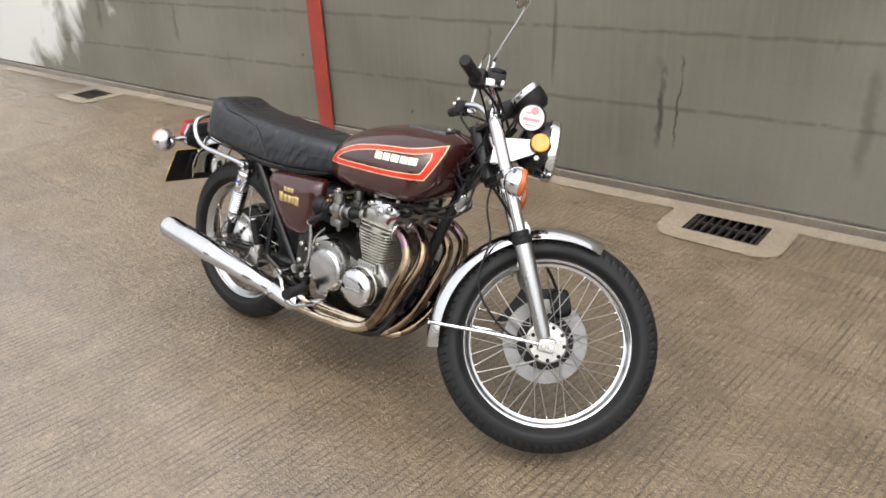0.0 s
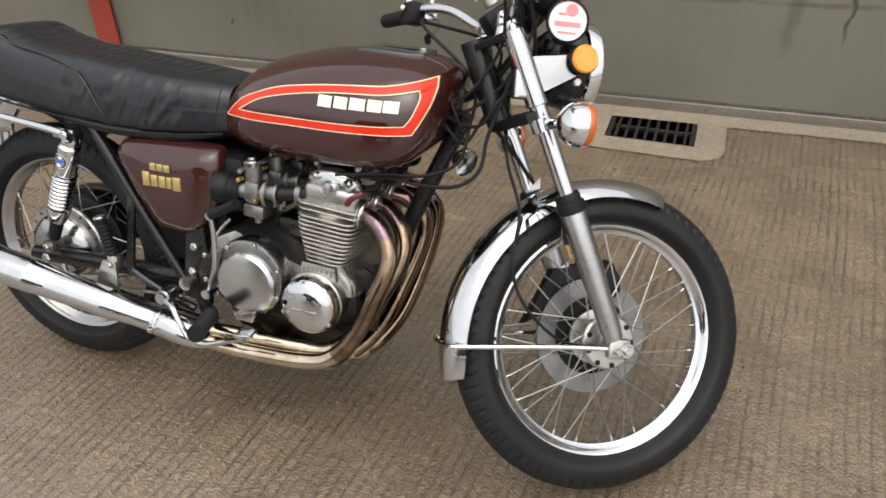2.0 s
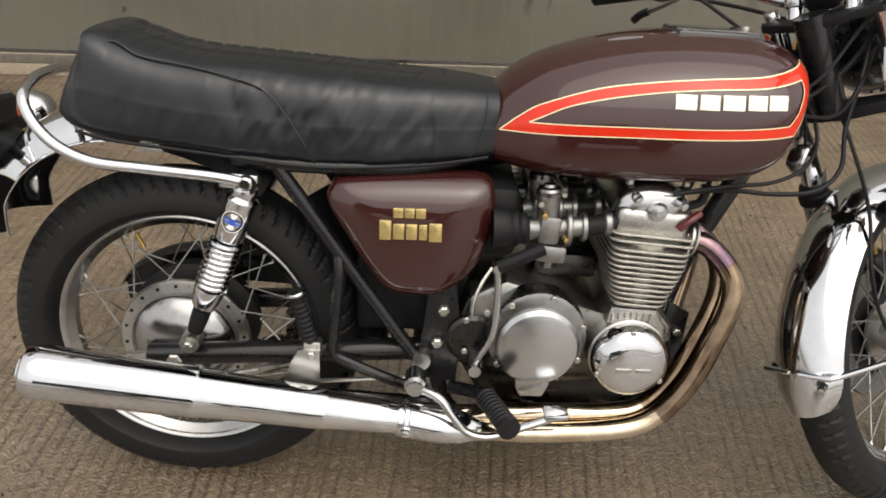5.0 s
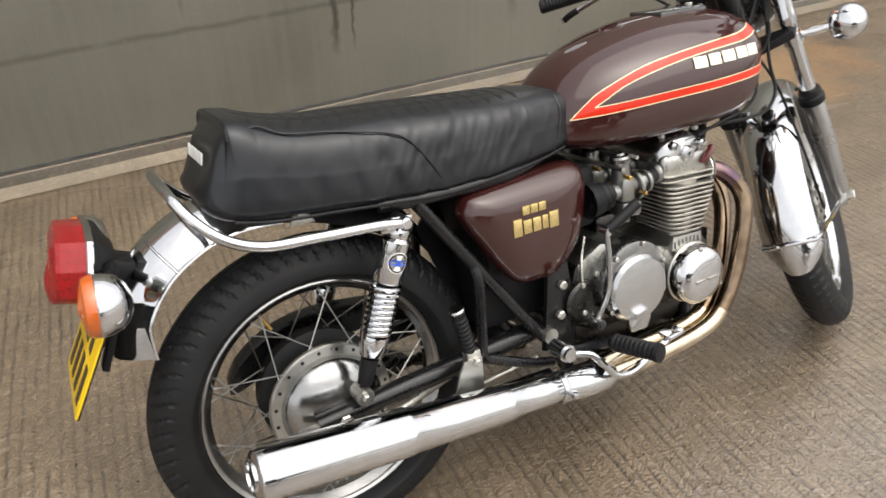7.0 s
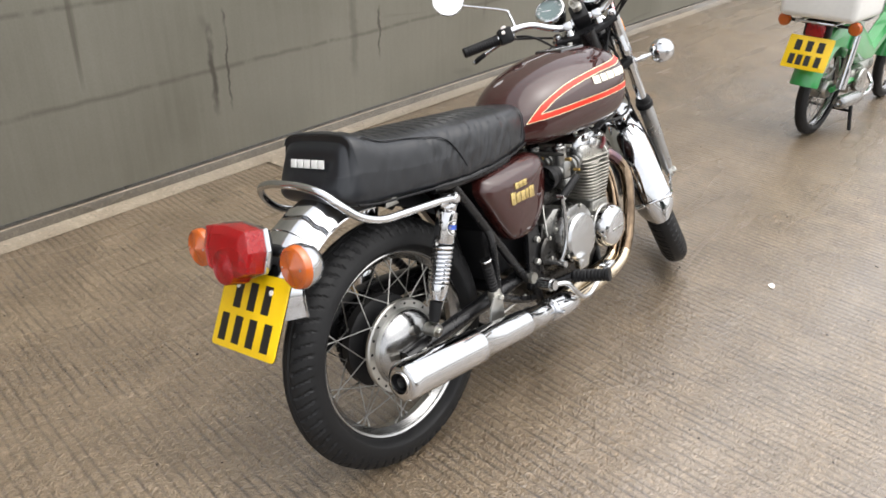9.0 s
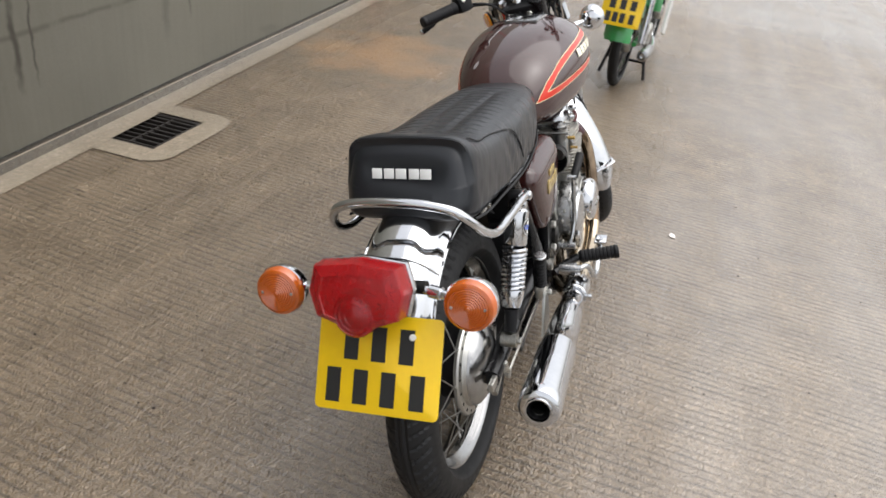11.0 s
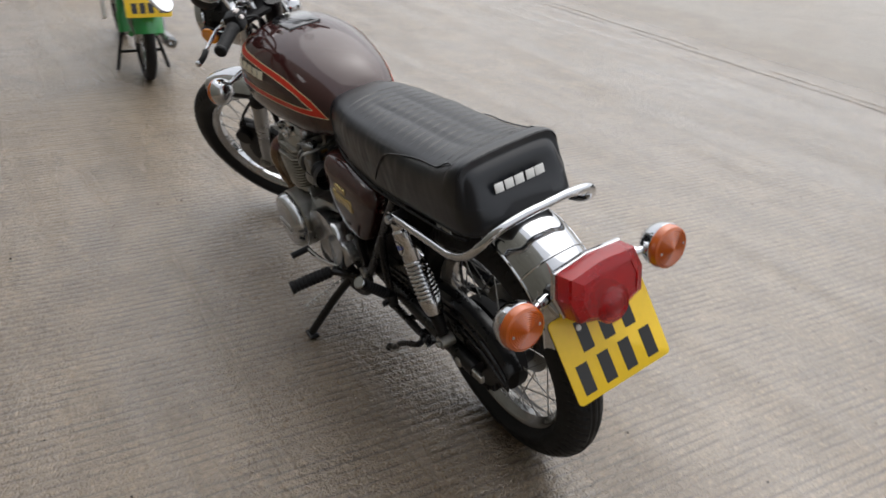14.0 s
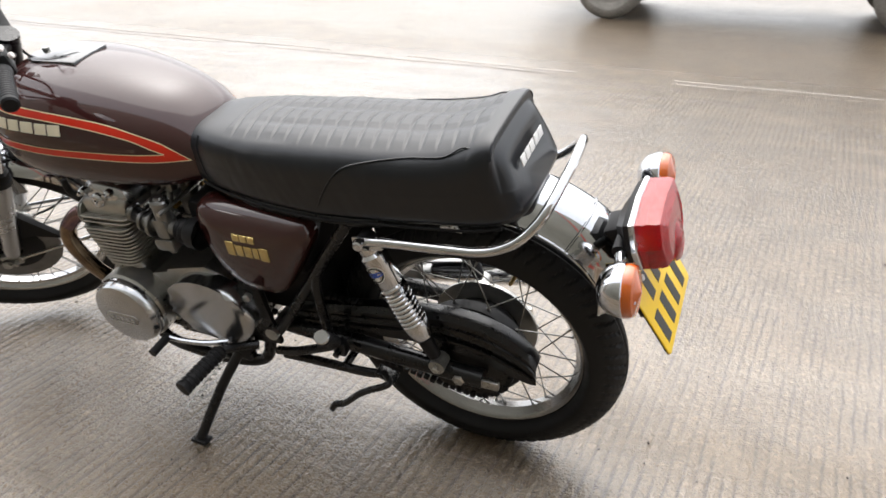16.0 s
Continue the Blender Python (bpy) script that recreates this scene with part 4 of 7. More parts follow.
def build_indicator(centre, stem_from, facing, steered, label, size=1.0):
    """Chromed ball housing with an amber lens, on a short chrome stem."""
    ind = node("indicator", bike)
    tagged(ind, label)
    m = along(centre, facing, (0, 0, 1)) @ Matrix.Scale(size, 4)
    fix = turned if steered else (lambda b: b)
    part("housing", fix(lathe([(0.0, -0.036), (0.012, -0.035), (0.026, -0.029), (0.036, -0.018), (0.041, -0.004), (0.042, 0.006), (0.040, 0.008)], 32, m)), CHROME, ind)
    part("lens", fix(lathe([(0.0405, 0.006), (0.041, 0.014), (0.038, 0.021), (0.034, 0.0232)] + [(0.0325 - 0.0036 * k + d, 0.0220 + 0.0007 * k + h) for k in range(9) for d, h in ((0.0012, 0.0), (-0.0006, 0.0018))] + [(0.0, 0.0295)], 32, m)), AMBER, ind)
    a, b = Vector(stem_from), Vector(centre)
    e = a + (b - a) * (1 - 0.028 / (b - a).length)
    part("stem", fix(joined(rod(a, e, 0.0085, 12), rod(a + (e - a) * 0.35, a + (e - a) * 0.62, 0.0115, 12))), CHROME, ind)
    for s in (-1, 1):
        bm = disc(0.0025, 0.003, m @ Matrix.Translation((s * 0.026, 0, 0.0225)), 0.0005, 8)
        part("screw", fix(bm), STEEL, ind)
    return ind


build_indicator((1.180, -0.208, 0.768), (1.162, -0.105, 0.773), (1, 0, 0), True, "front right indicator with chrome shell")
build_indicator((1.217, 0.216, 0.766), (1.162, 0.105, 0.773), (1, 0, 0), True, "front left indicator with chrome shell, drooping")
for side, nm in ((1, "left"), (-1, "right")):
    build_indicator((-0.322, 0.176 * side - 0.006, 0.682), (-0.30, 0.07 * side - 0.006, 0.69), (-1, 0, 0.12), False, "rear %s indicator with ribbed amber lens" % nm, 1.1)

# ------------------------------------------------ handlebar and instruments
bar = node("handlebar", bike)
tagged(bar, "chromed handlebar with black rubber grips")
bar_pts = [(0.927, 0.378, 1.024), (0.957, 0.278, 1.018), (0.978, 0.218, 1.028), (1.025, 0.158, 1.020), (1.070, 0.095, 0.982), (1.08, 0.05, 0.968)]
bar_right = [(0.975, 0.374, 1.020), (1.005, 0.274, 1.014), (1.026, 0.214, 1.025), (1.052, 0.154, 1.018), (1.078, 0.092, 0.981), (1.08, 0.05, 0.968)]
bar_pts = bar_pts + [(x, -y, z) for x, y, z in bar_right[::-1]]
part("bar", turned(tube(bar_pts, 0.0115, 14)), CHROME, bar)
BACK = {1: Vector((-0.073, 0.006, -0.016)), -1: Vector((-0.025, -0.002, -0.020))}


def pulled(bm, side):
    """Controls on the swept-back ends of the bar."""
    bm.transform(Matrix.Translation(BACK[side]))
    return turned(bm)


for side in SIDE:
    part("riser", turned(joined(rod((1.075, 0.05 * side, 0.92), (1.08, 0.05 * side, 0.965), 0.014, 14), box((0.034, 0.03, 0.03), pose(1.08, 0.05 * side, 0.968), 0.006))), CHROME, bar)
    a, b = Vector((0.999, 0.372 * side, 1.04)), Vector((1.029, 0.262 * side, 1.034))
    gm = along(a, b - a)
    L = (b - a).length
    ribs = [(0.0, -0.004), (0.013, -0.004), (0.0165, 0.0), (0.0165, 0.006)]
    for k in range(12):
        h = 0.01 + (L - 0.02) * k / 12
        ribs += [(0.0155, h), (0.0165, h + 0.002), (0.0165, h + 0.006)]
    ribs += [(0.018, L - 0.006), (0.018, L), (0.0115, L)]
    part("grip", pulled(lathe(ribs, 24, gm), side), GRIP_RUBBER, bar)
    sw = box((0.044, 0.05, 0.046), along((1.037, 0.235 * side, 1.036), b - a), 0.008)
    swp = part("switchgear", pulled(sw, side), SATIN, bar)
    part("button", pulled(joined(disc(0.006, 0.008, along((1.012, 0.235 * side, 1.045), (-1, 0, 0.3)), 0.001, 12), box((0.01, 0.016, 0.008), pose(1.02, 0.23 * side, 1.062), 0.002)), side), PAPER if side > 0 else RED_VINYL, swp)
    lev = tube([(1.075, 0.225 * side, 1.03), (1.10, 0.25 * side, 1.026), (1.102, 0.31 * side, 1.016), (1.098, 0.345 * side, 1.010), (1.106, 0.366 * side, 1.005)], 0.0062, 10, 5, flat=0.8)
    lever = part("lever", pulled(joined(lev, box((0.03, 0.035, 0.022), pose(1.07, 0.225 * side, 1.032), 0.005), lathe([(0, -0.009), (0.006, -0.007), (0.008, 0), (0.006, 0.007), (0, 0.009)], 12, Matrix.Translation((1.106, 0.367 * side, 1.005)))), side), POLISHED, bar)
    if side < 0:
        part("master_cylinder", pulled(joined(box((0.05, 0.05, 0.04), pose(1.085, -0.19, 1.05), 0.006), disc(0.024, 0.012, pose(1.085, -0.19, 1.07), 0.002, 24)), side), SATIN, bar)
    part("lever_sleeve", pulled(tube([(1.101, 0.325 * side, 1.014), (1.098, 0.345 * side, 1.010), (1.105, 0.364 * side, 1.005)], 0.0082, 10, 4), side), GRIP_RUBBER, bar)
    mirror = node("mirror", bike)
    tagged(mirror, "round chrome mirror on a bent chrome stem")
    mc = Vector((1.004, 0.372, 1.206)) if side > 0 else Vector((1.08, -0.345, 1.245))
    part("stem", turned(tube([Vector(p) + BACK[side] for p in ((1.066, 0.198 * side, 1.044), (1.069, 0.200 * side, 1.091), (1.072, 0.213 * side, 1.116))] + [mc + Vector((0.018, -0.03 * side, -0.03)), mc + Vector((0.012, 0, 0))], 0.0048, 8)), CHROME, mirror)
    face = Vector((-0.95, -0.32 * side, 0.06)).normalized()
    mm = along(mc, face)
    part("shell", turned(lathe([(0.0, -0.018), (0.02, -0.016), (0.04, -0.008), (0.052, 0.002), (0.053, 0.006), (0.050, 0.008), (0.049, 0.005)], 36, mm)), CHROME, mirror)
    part("glass", turned(lathe([(0.0, 0.0055), (0.0495, 0.0055), (0.0495, 0.004)], 36, mm)), mirror_glass, mirror)

for side, nm in ((1, "speedometer"), (-1, "tachometer")):
    g = node(nm, bike)
    tagged(g, "black round instrument with chrome ring and pale scale")
    n = Vector((-0.78, 0, 0.62)).normalized()
    c = Vector((1.150, 0.084 if side > 0 else -0.064, 1.045))
    m = along(c, n, (0, 1, 0))
    part("cup", turned(lathe([(0, -0.068), (0.032, -0.067), (0.044, -0.054), (0.049, -0.03), (0.049, 0.0)], 36, m)), SATIN, g)
    part("ring", turned(lathe([(0.049, -0.012), (0.0515, -0.011), (0.0525, -0.006), (0.0525, 0.002), (0.0505, 0.006), (0.046, 0.008), (0.0445, 0.004)], 40, m)), CHROME, g)
    part("dial", turned(lathe([(0, 0.0), (0.048, 0.0)], 36, m)), DIAL, g)
    ticks = []
    for k in range(25):
        a = radians(-45 + 270 * k / 24)
        w = 0.0022 if k % 3 == 0 else 0.001
        ticks.append(box((w, 0.009 if k % 3 == 0 else 0.005, 0.0006), m @ Matrix.Rotation(a, 4, "Z") @ Matrix.Translation((0, 0.038, 0.0006))))
    part("scale", turned(joined(*ticks)), PAPER, g)
    part("needle", turned(box((0.0016, 0.032, 0.0008), m @ Matrix.Rotation(radians(-20), 4, "Z") @ Matrix.Translation((0, 0.012, 0.0025)), 0)), PAPER, g)
    part("glass", turned(lathe([(0.046, 0.006), (0.02, 0.0072), (0, 0.0075)], 36, m)), glass, g).visible_shadow = False
pan = node("warning_lamp_panel", bike)
tagged(pan, "black panel with ignition switch and warning lamps")
part("body", turned(box((0.09, 0.055, 0.05), pose(1.095, 0, 0.985, 0, -38, 0), 0.01)), SATIN, pan)
part("ignition_switch", turned(disc(0.016, 0.02, along((1.07, 0.0, 1.005), (-0.6, 0, 0.8)), 0.002, 20)), STEEL, pan)
part("key", turned(joined(box((0.003, 0.012, 0.03), pose(1.058, 0.002, 1.03, 0, -36, 0), 0.001), tube([(1.05, 0.01, 1.04), (1.04, 0.02, 1.03), (1.035, 0.012, 1.01), (1.045, 0.0, 1.02)], 0.0012, 6, 5, True))), STEEL, pan)
for k, mat in enumerate((AMBER, GREEN, RED_VINYL)):
    part("warning_lamp", turned(disc(0.005, 0.004, along((1.115, -0.02 + 0.02 * k, 1.02), (-0.6, 0, 0.8)), 0.001, 12)), mat, pan)

tax = node("paper_disc_holder", bike)
tagged(tax, "round black holder with a white and pink paper disc")
tm = along((1.185, -0.110, 0.970), (-0.20, -0.96, -0.12), (0, 0, 1))
part("case", turned(lathe([(0, -0.008), (0.036, -0.008), (0.041, -0.004), (0.041, 0.004), (0.037, 0.006), (0.036, 0.002)], 36, tm)), SATIN, tax)
part("paper", turned(lathe([(0, 0.003), (0.0365, 0.003)], 36, tm)), PAPER, tax)
part("stamp", turned(lathe([(0, 0.0036), (0.012, 0.0036)], 24, tm @ Matrix.Translation((0.006, 0.02, 0)))), PINK_INK, tax)
for dx, dy, w, h in ((0, -0.006, 0.05, 0.009), (0.0, -0.022, 0.036, 0.004), (-0.012, 0.012, 0.016, 0.005)):
    part("print_bar", turned(box((w, h, 0.0006), tm @ Matrix.Translation((dx, dy, 0.0036)))), PINK_INK, tax)

# ------------------------------------------------ tank
TANK_W = [(0.515, 0.070), (0.54, 0.090), (0.57, 0.108), (0.62, 0.132), (0.69, 0.152), (0.77, 0.167), (0.85, 0.177), (0.93, 0.179), (0.97, 0.175), (1.0, 0.164), (1.022, 0.145), (1.038, 0.112), (1.048, 0.06), (1.051, 0.015)]
TANK_T = [(0.515, 0.765), (0.54, 0.80), (0.57, 0.832), (0.62, 0.864), (0.69, 0.889), (0.77, 0.907), (0.85, 0.916), (0.93, 0.917), (0.97, 0.914), (1.0, 0.907), (1.022, 0.898), (1.038, 0.887), (1.048, 0.872), (1.051, 0.855)]
TANK_B = [(0.515, 0.715), (0.54, 0.700), (0.57, 0.691), (0.62, 0.682), (0.69, 0.679), (0.77, 0.679), (0.85, 0.682), (0.92, 0.687), (0.96, 0.697), (0.985, 0.709), (1.0, 0.722), (1.022, 0.748), (1.038, 0.788), (1.048, 0.826), (1.051, 0.845)]
UP_N, LOW_N = 2.25, 4.2


def tank_section(x):
    w, t, b = eased(TANK_W, x), eased(TANK_T, x), eased(TANK_B, x)
    return w, t, b, b + 0.44 * (t - b)


def tank_side(x, z):
    """Half width of the tank's skin at that place."""
    w, t, b, m = tank_section(x)
    if z >= m:
        u = min(0.999, (z - m) / (t - m))
        return w * (1 - u ** UP_N) ** (1 / UP_N)
    u = min(0.999, (m - z) / (m - b))
    return w * (1 - u ** LOW_N) ** (1 / LOW_N)


rings = []
NX, NA = 90, 56
for i in range(NX + 1):
    f = i / NX
    x = 0.515 + 0.536 * (0.5 - 0.5 * math.cos(math.pi * (0.12 + 0.88 * f))) if f > 0 else 0.515
    w, t, b, mz = tank_section(x)
    ring = []
    for j in range(NA):
        a = 2 * math.pi * j / NA
        c, s = math.cos(a), math.sin(a)
        n = UP_N if s > 0 else LOW_N
        k = (abs(c) ** n + abs(s) ** n) ** (-1 / n)
        ring.append((x, w * k * c, mz + (t - mz if s > 0 else mz - b) * k * s))
    rings.append(ring)
tank = part("fuel_tank", loft(rings), BROWN, bike, "glossy metallic brown fuel tank", smooth=60)


def tank_patch(curve_a, curve_b, side, lift, steps=60):
    """A thin skin on the tank between two side-view curves."""
    bm = bmesh.new()
    rows = []
    for k in range(steps + 1):
        a, b = curve_a(k / steps), curve_b(k / steps)
        row = []
        for j in range(5):
            x, z = a[0] + (b[0] - a[0]) * j / 4, a[1] + (b[1] - a[1]) * j / 4
            x = min(x, 1.046)
            e = 0.002
            p = Vector((x, tank_side(x, z), z))
            nrm = Vector((x + e, tank_side(x + e, z), z)) - p
            nrm2 = Vector((x, tank_side(x, z + e), z + e)) - p
            n = nrm2.cross(nrm).normalized()
            if n.y < 0:
                n = -n
            p = p + n * lift
            row.append(bm.verts.new((p.x, p.y * side, p.z)))
        rows.append(row)
    for p, q in zip(rows, rows[1:]):
        for j in range(4):
            bm.faces.new((p[j], p[j + 1], q[j + 1], q[j]))
    return bm


def polyline(points):
    """A curve by arc length through side-view points, f in 0..1."""
    fine = spline([(x, 0, z) for x, z in points], 12)
    lens = [0.0]
    for a, b in zip(fine, fine[1:]):
        lens.append(lens[-1] + (b - a).length)

    def at(f):
        d = f * lens[-1]
        for i in range(len(fine) - 1):
            if d <= lens[i + 1] or i == len(fine) - 2:
                t = (d - lens[i]) / max(1e-9, lens[i + 1] - lens[i])
                p = fine[i].lerp(fine[i + 1], min(1, max(0, t)))
                return p.x, p.z
    return at


def shifted(curve, d):
    def at(f):
        e = 0.004
        a, b = curve(max(0, f - e)), curve(min(1, f + e))
        tx, tz = b[0] - a[0], b[1] - a[1]
        L = math.hypot(tx, tz) or 1
        p = curve(f)
        return p[0] - tz / L * d, p[1] + tx / L * d
    return at


UPPER_OUT = polyline([(0.556, 0.757), (0.585, 0.783), (0.62, 0.806), (0.70, 0.835), (0.78, 0.850), (0.86, 0.859), (0.94, 0.865), (0.99, 0.874), (1.028, 0.884)])
UPPER_IN = polyline([(0.600, 0.776), (0.62, 0.787), (0.66, 0.807), (0.72, 0.824), (0.79, 0.837), (0.86, 0.845), (0.94, 0.850), (0.98, 0.856), (1.010, 0.862)])
FRONT_OUT = polyline([(1.028, 0.884), (1.034, 0.865), (1.031, 0.838), (1.020, 0.808), (1.006, 0.781)])
FRONT_IN = polyline([(1.010, 0.862), (1.014, 0.850), (1.011, 0.833), (1.003, 0.812), (0.992, 0.797)])
LOWER_OUT = polyline([(1.006, 0.781), (0.90, 0.774), (0.75, 0.768), (0.65, 0.762), (0.556, 0.757)])
LOWER_IN = polyline([(0.992, 0.797), (0.90, 0.790), (0.75, 0.784), (0.66, 0.779), (0.600, 0.776)])
for side in SIDE:
    for nm, a, b in (("upper_stripe", UPPER_OUT, UPPER_IN), ("front_stripe", FRONT_OUT, FRONT_IN), ("lower_stripe", LOWER_OUT, LOWER_IN)):
        part(nm, tank_patch(a, b, side, 0.0009), RED_VINYL, tank, "red stripe")
        for c in (a, b):
            part("pinstripe", tank_patch(shifted(c, -0.0009), shifted(c, 0.0009), side, 0.0015), CREAM, tank, "thin cream line")
    for k, (dx, w) in enumerate(((0.0, 0.031), (0.036, 0.029), (0.070, 0.033), (0.108, 0.029), (0.140, 0.030))):
        x0 = 0.812 + dx if side < 0 else 0.978 - dx - w
        block = tank_patch(lambda f, x0=x0, w=w: (x0 + w * f, 0.816 + 0.005 * (x0 - 0.8) / 0.16), lambda f, x0=x0, w=w: (x0 + w * f, 0.837 + 0.005 * (x0 - 0.8) / 0.16), side, 0.0025, 6)
        part("emblem_block", block, EMBLEM, tank, "raised ivory emblem block")
lid = slab([(-0.065, -0.048), (0.045, -0.056), (0.075, -0.04), (0.075, 0.04), (0.045, 0.056), (-0.065, 0.048)], 0.010, pose(0.905, 0, 0.909, 0, 0.5, 0), 0.004)
part("filler_lid", lid, LID, tank, "glossy black flip-up filler lid")
part("lid_lock", disc(0.008, 0.006, pose(0.965, 0, 0.918), 0.001, 16), STEEL, tank)

# ------------------------------------------------ seat
SEAT_W = [(-0.154, 0.062), (-0.150, 0.094), (-0.142, 0.110), (-0.122, 0.124), (-0.09, 0.131), (-0.05, 0.134), (0.0, 0.135), (0.15, 0.136), (0.27, 0.135), (0.40, 0.128), (0.50, 0.112), (0.555, 0.094)]
SEAT_T = [(-0.154, 0.822), (-0.150, 0.844), (-0.142, 0.858), (-0.122, 0.873), (-0.09, 0.885), (-0.063, 0.883), (-0.03, 0.871), (0.01, 0.859), (0.06, 0.850), (0.11, 0.846), (0.18, 0.842), (0.27, 0.836), (0.40, 0.827), (0.50, 0.821), (0.555, 0.814)]
SEAT_B = [(-0.154, 0.776), (-0.150, 0.758), (-0.142, 0.744), (-0.122, 0.731), (-0.08, 0.719), (0.0, 0.710), (0.20, 0.690), (0.27, 0.685), (0.40, 0.690), (0.52, 0.700), (0.555, 0.705)]
rings = []
for i in range(301):
    x = -0.154 + 0.709 * i / 300
    w, t, b = eased(SEAT_W, x), eased(SEAT_T, x), eased(SEAT_B, x)
    ring = []
    for j in range(96):
        a = 2 * math.pi * (j + 0.5) / 96
        c, s = math.cos(a), math.sin(a)
        n = 4.2 + 5.0 * min(1.0, max(0.0, (-0.05 - x) / 0.06)) if s > 0 else 7
        k = (abs(c) ** n + abs(s) ** n) ** (-1 / n)
        u, v = k * c, k * s
        y = u * w * (1.0 - (0.05 + 0.07 * min(1.0, max(0.0, (-0.05 - x) / 0.05))) * max(0, v) + 0.02 * max(0, -v))
        zm = (t + b) / 2
        z = zm + (t - zm) * v
        if s > 0:
            z += 0.004 * (1 - u * u) - 0.003
            inside = abs(y) < 0.094 * min(1, 0.75 + (0.55 - x)) and -0.06 < x < 0.47
            if inside and v > 0.55:
                g = 0.0
                ph = ((x + 0.022 * abs(y) / 0.1) / 0.031) % 1.0
                g = max(g, 1 - min(ph, 1 - ph) / 0.13)
                g = max(g, 1 - abs(abs(y) - 0.090 * min(1, 0.75 + (0.55 - x))) / 0.004)
                for line in (0.030, 0.038):
                    g = max(g, 1 - abs(abs(y) - line) / 0.003)
                z += 0.0012 - 0.0034 * max(0.0, g)
        # soft dents in the slack vinyl of the skirt
        if abs(u) > 0.8:
            slack = 1.0 if u < 0 else 0.3
            y += slack * 0.0042 * noise.noise(Vector((x * 24 + z * 9, z * 8, 4 + (1 if u > 0 else 0)))) * (1 if 0.10 < x < 0.45 else 0.4)
            y += slack * 0.0024 * noise.noise(Vector((x * 60 - z * 30, z * 22, 9 + (1 if u > 0 else 0)))) * (1 if 0.14 < x < 0.45 else 0.3)
        xo = x + (0.040 * (z - b) / (t - b) if x < -0.09 else 0) * min(1, (-0.09 - x) / 0.04 if x < -0.09 else 0)
        ring.append((xo, y, z))
    rings.append(ring)
seat = part("seat", loft(rings), VINYL, bike, "black vinyl dual seat with quilted top", smooth=70)


def seat_side(x, z):
    """Half width of the seat's skin at that place."""
    w, t, b = eased(SEAT_W, x), eased(SEAT_T, x), eased(SEAT_B, x)
    zm = (t + b) / 2
    v = max(-0.98, min(0.98, (z - zm) / (t - zm)))
    n = 4.2 if v > 0 else 7
    return w * (1 - abs(v) ** n) ** (1 / n) * (1 - 0.05 * max(0, v) + 0.02 * max(0, -v))


seam = [Vector(p) for p in rings[22][0:48]]
centre = Vector((0.0, 0, 0.80))
seam = [p + (p - centre).normalized() * 0.0008 for p in seam if p.z > 0.850]
part("piping", sweep(seam, 0.0017, 6), VINYL, seat, "raised black piping across the back")
for side in SIDE:
    end = seam[0] if side > 0 else seam[-1]
    trim = [(-0.045, 0.868), (-0.006, 0.850), (0.065, 0.838), (0.145, 0.823), (0.187, 0.808), (0.214, 0.780), (0.241, 0.737), (0.262, 0.696)]
    pts = [tuple(end)] + [(x, side * (seat_side(x, z) + 0.001), z) for x, z in trim]
    part("piping", tube(pts, 0.0017, 6, 5), VINYL, seat, "raised black piping")
    front = [(0.534 - 0.03 * ((0.80 - z) / 0.1) ** 2, z) for z in (0.71, 0.735, 0.765, 0.79, 0.808)]
    part("front_seam", tube([(x, side * (seat_side(x, z) + 0.0006), z) for x, z in front], 0.0014, 6, 4), VINYL, seat, "stitched front seam")
    edge = [(x, side * (eased(SEAT_W, x) + 0.001), eased(SEAT_B, x) + 0.006) for x in (-0.11, -0.05, 0.05, 0.15, 0.25, 0.35, 0.45, 0.54)]
    part("edge_trim", tube(edge, 0.003, 6, 4), SATIN, seat)
for k, (dy, w) in enumerate(((0.050, 0.020), (0.026, 0.020), (0.002, 0.021), (-0.024, 0.020), (-0.047, 0.022))):
    part("emblem_block", box((0.002, w, 0.019), pose(-0.1265, dy, 0.826, 0, 14, 0), 0.0006), WHITE, seat, "printed white emblem block")

# ------------------------------------------------ rear fender, grab rail, tail lamp, plate
rf = node("rear_fender", bike)
tagged(rf, "chromed rear mudguard")
rings = []
crest = spline([(0.19, 0, 0.665), (0.10, 0, 0.715), (0.0, 0, 0.748), (-0.08, 0, 0.757), (-0.138, 0, 0.751), (-0.190, 0, 0.734), (-0.247, 0, 0.701), (-0.292, 0, 0.658), (-0.326, 0, 0.602), (-0.334, 0, 0.535)], 5)


def crest_row(k, off):
    """Points across the mudguard, rounded in section, at one place along its crest."""
    a, b = crest[max(k - 1, 0)], crest[min(k + 1, len(crest) - 1)]
    t = (b - a).normalized()
    out = Vector((t.z, 0, -t.x))
    row = []
    for j in range(17):
        fi = radians(84) * (-1 + 2 * j / 16)
        u = math.sin(fi) / math.sin(radians(84))
        p = crest[k] + out * (off - (0.052 + 0.012 * (k / (len(crest) - 1)) ** 3) * abs(u) ** 3.2 * (1 - 0.05 * math.cos(fi)))
        row.append(p + Vector((0, u * (0.077 + off + (0.003 if abs(u) > 0.995 else 0)) - 0.004, 0)))
    return row


for k in range(len(crest)):
    rings.append(crest_row(k, 0.0) + crest_row(k, -0.0018)[::-1])
part("blade", loft(rings[11:]), CHROME, rf)
part("inner_mudguard", loft(rings[:12]), SATIN, rf, "black inner mudguard under the seat")
part("cross_bead", sweep(crest_row(29, 0.0002), 0.0026, 8), CHROME, rf)
for e in (0, -1):
    part("edge_bead", sweep([crest_row(k, 0.0)[e] for k in range(11, len(crest))], 0.0028, 8), CHROME, rf)
rail = node("grab_rail", bike)
tagged(rail, "chromed grab rail round the seat's tail")
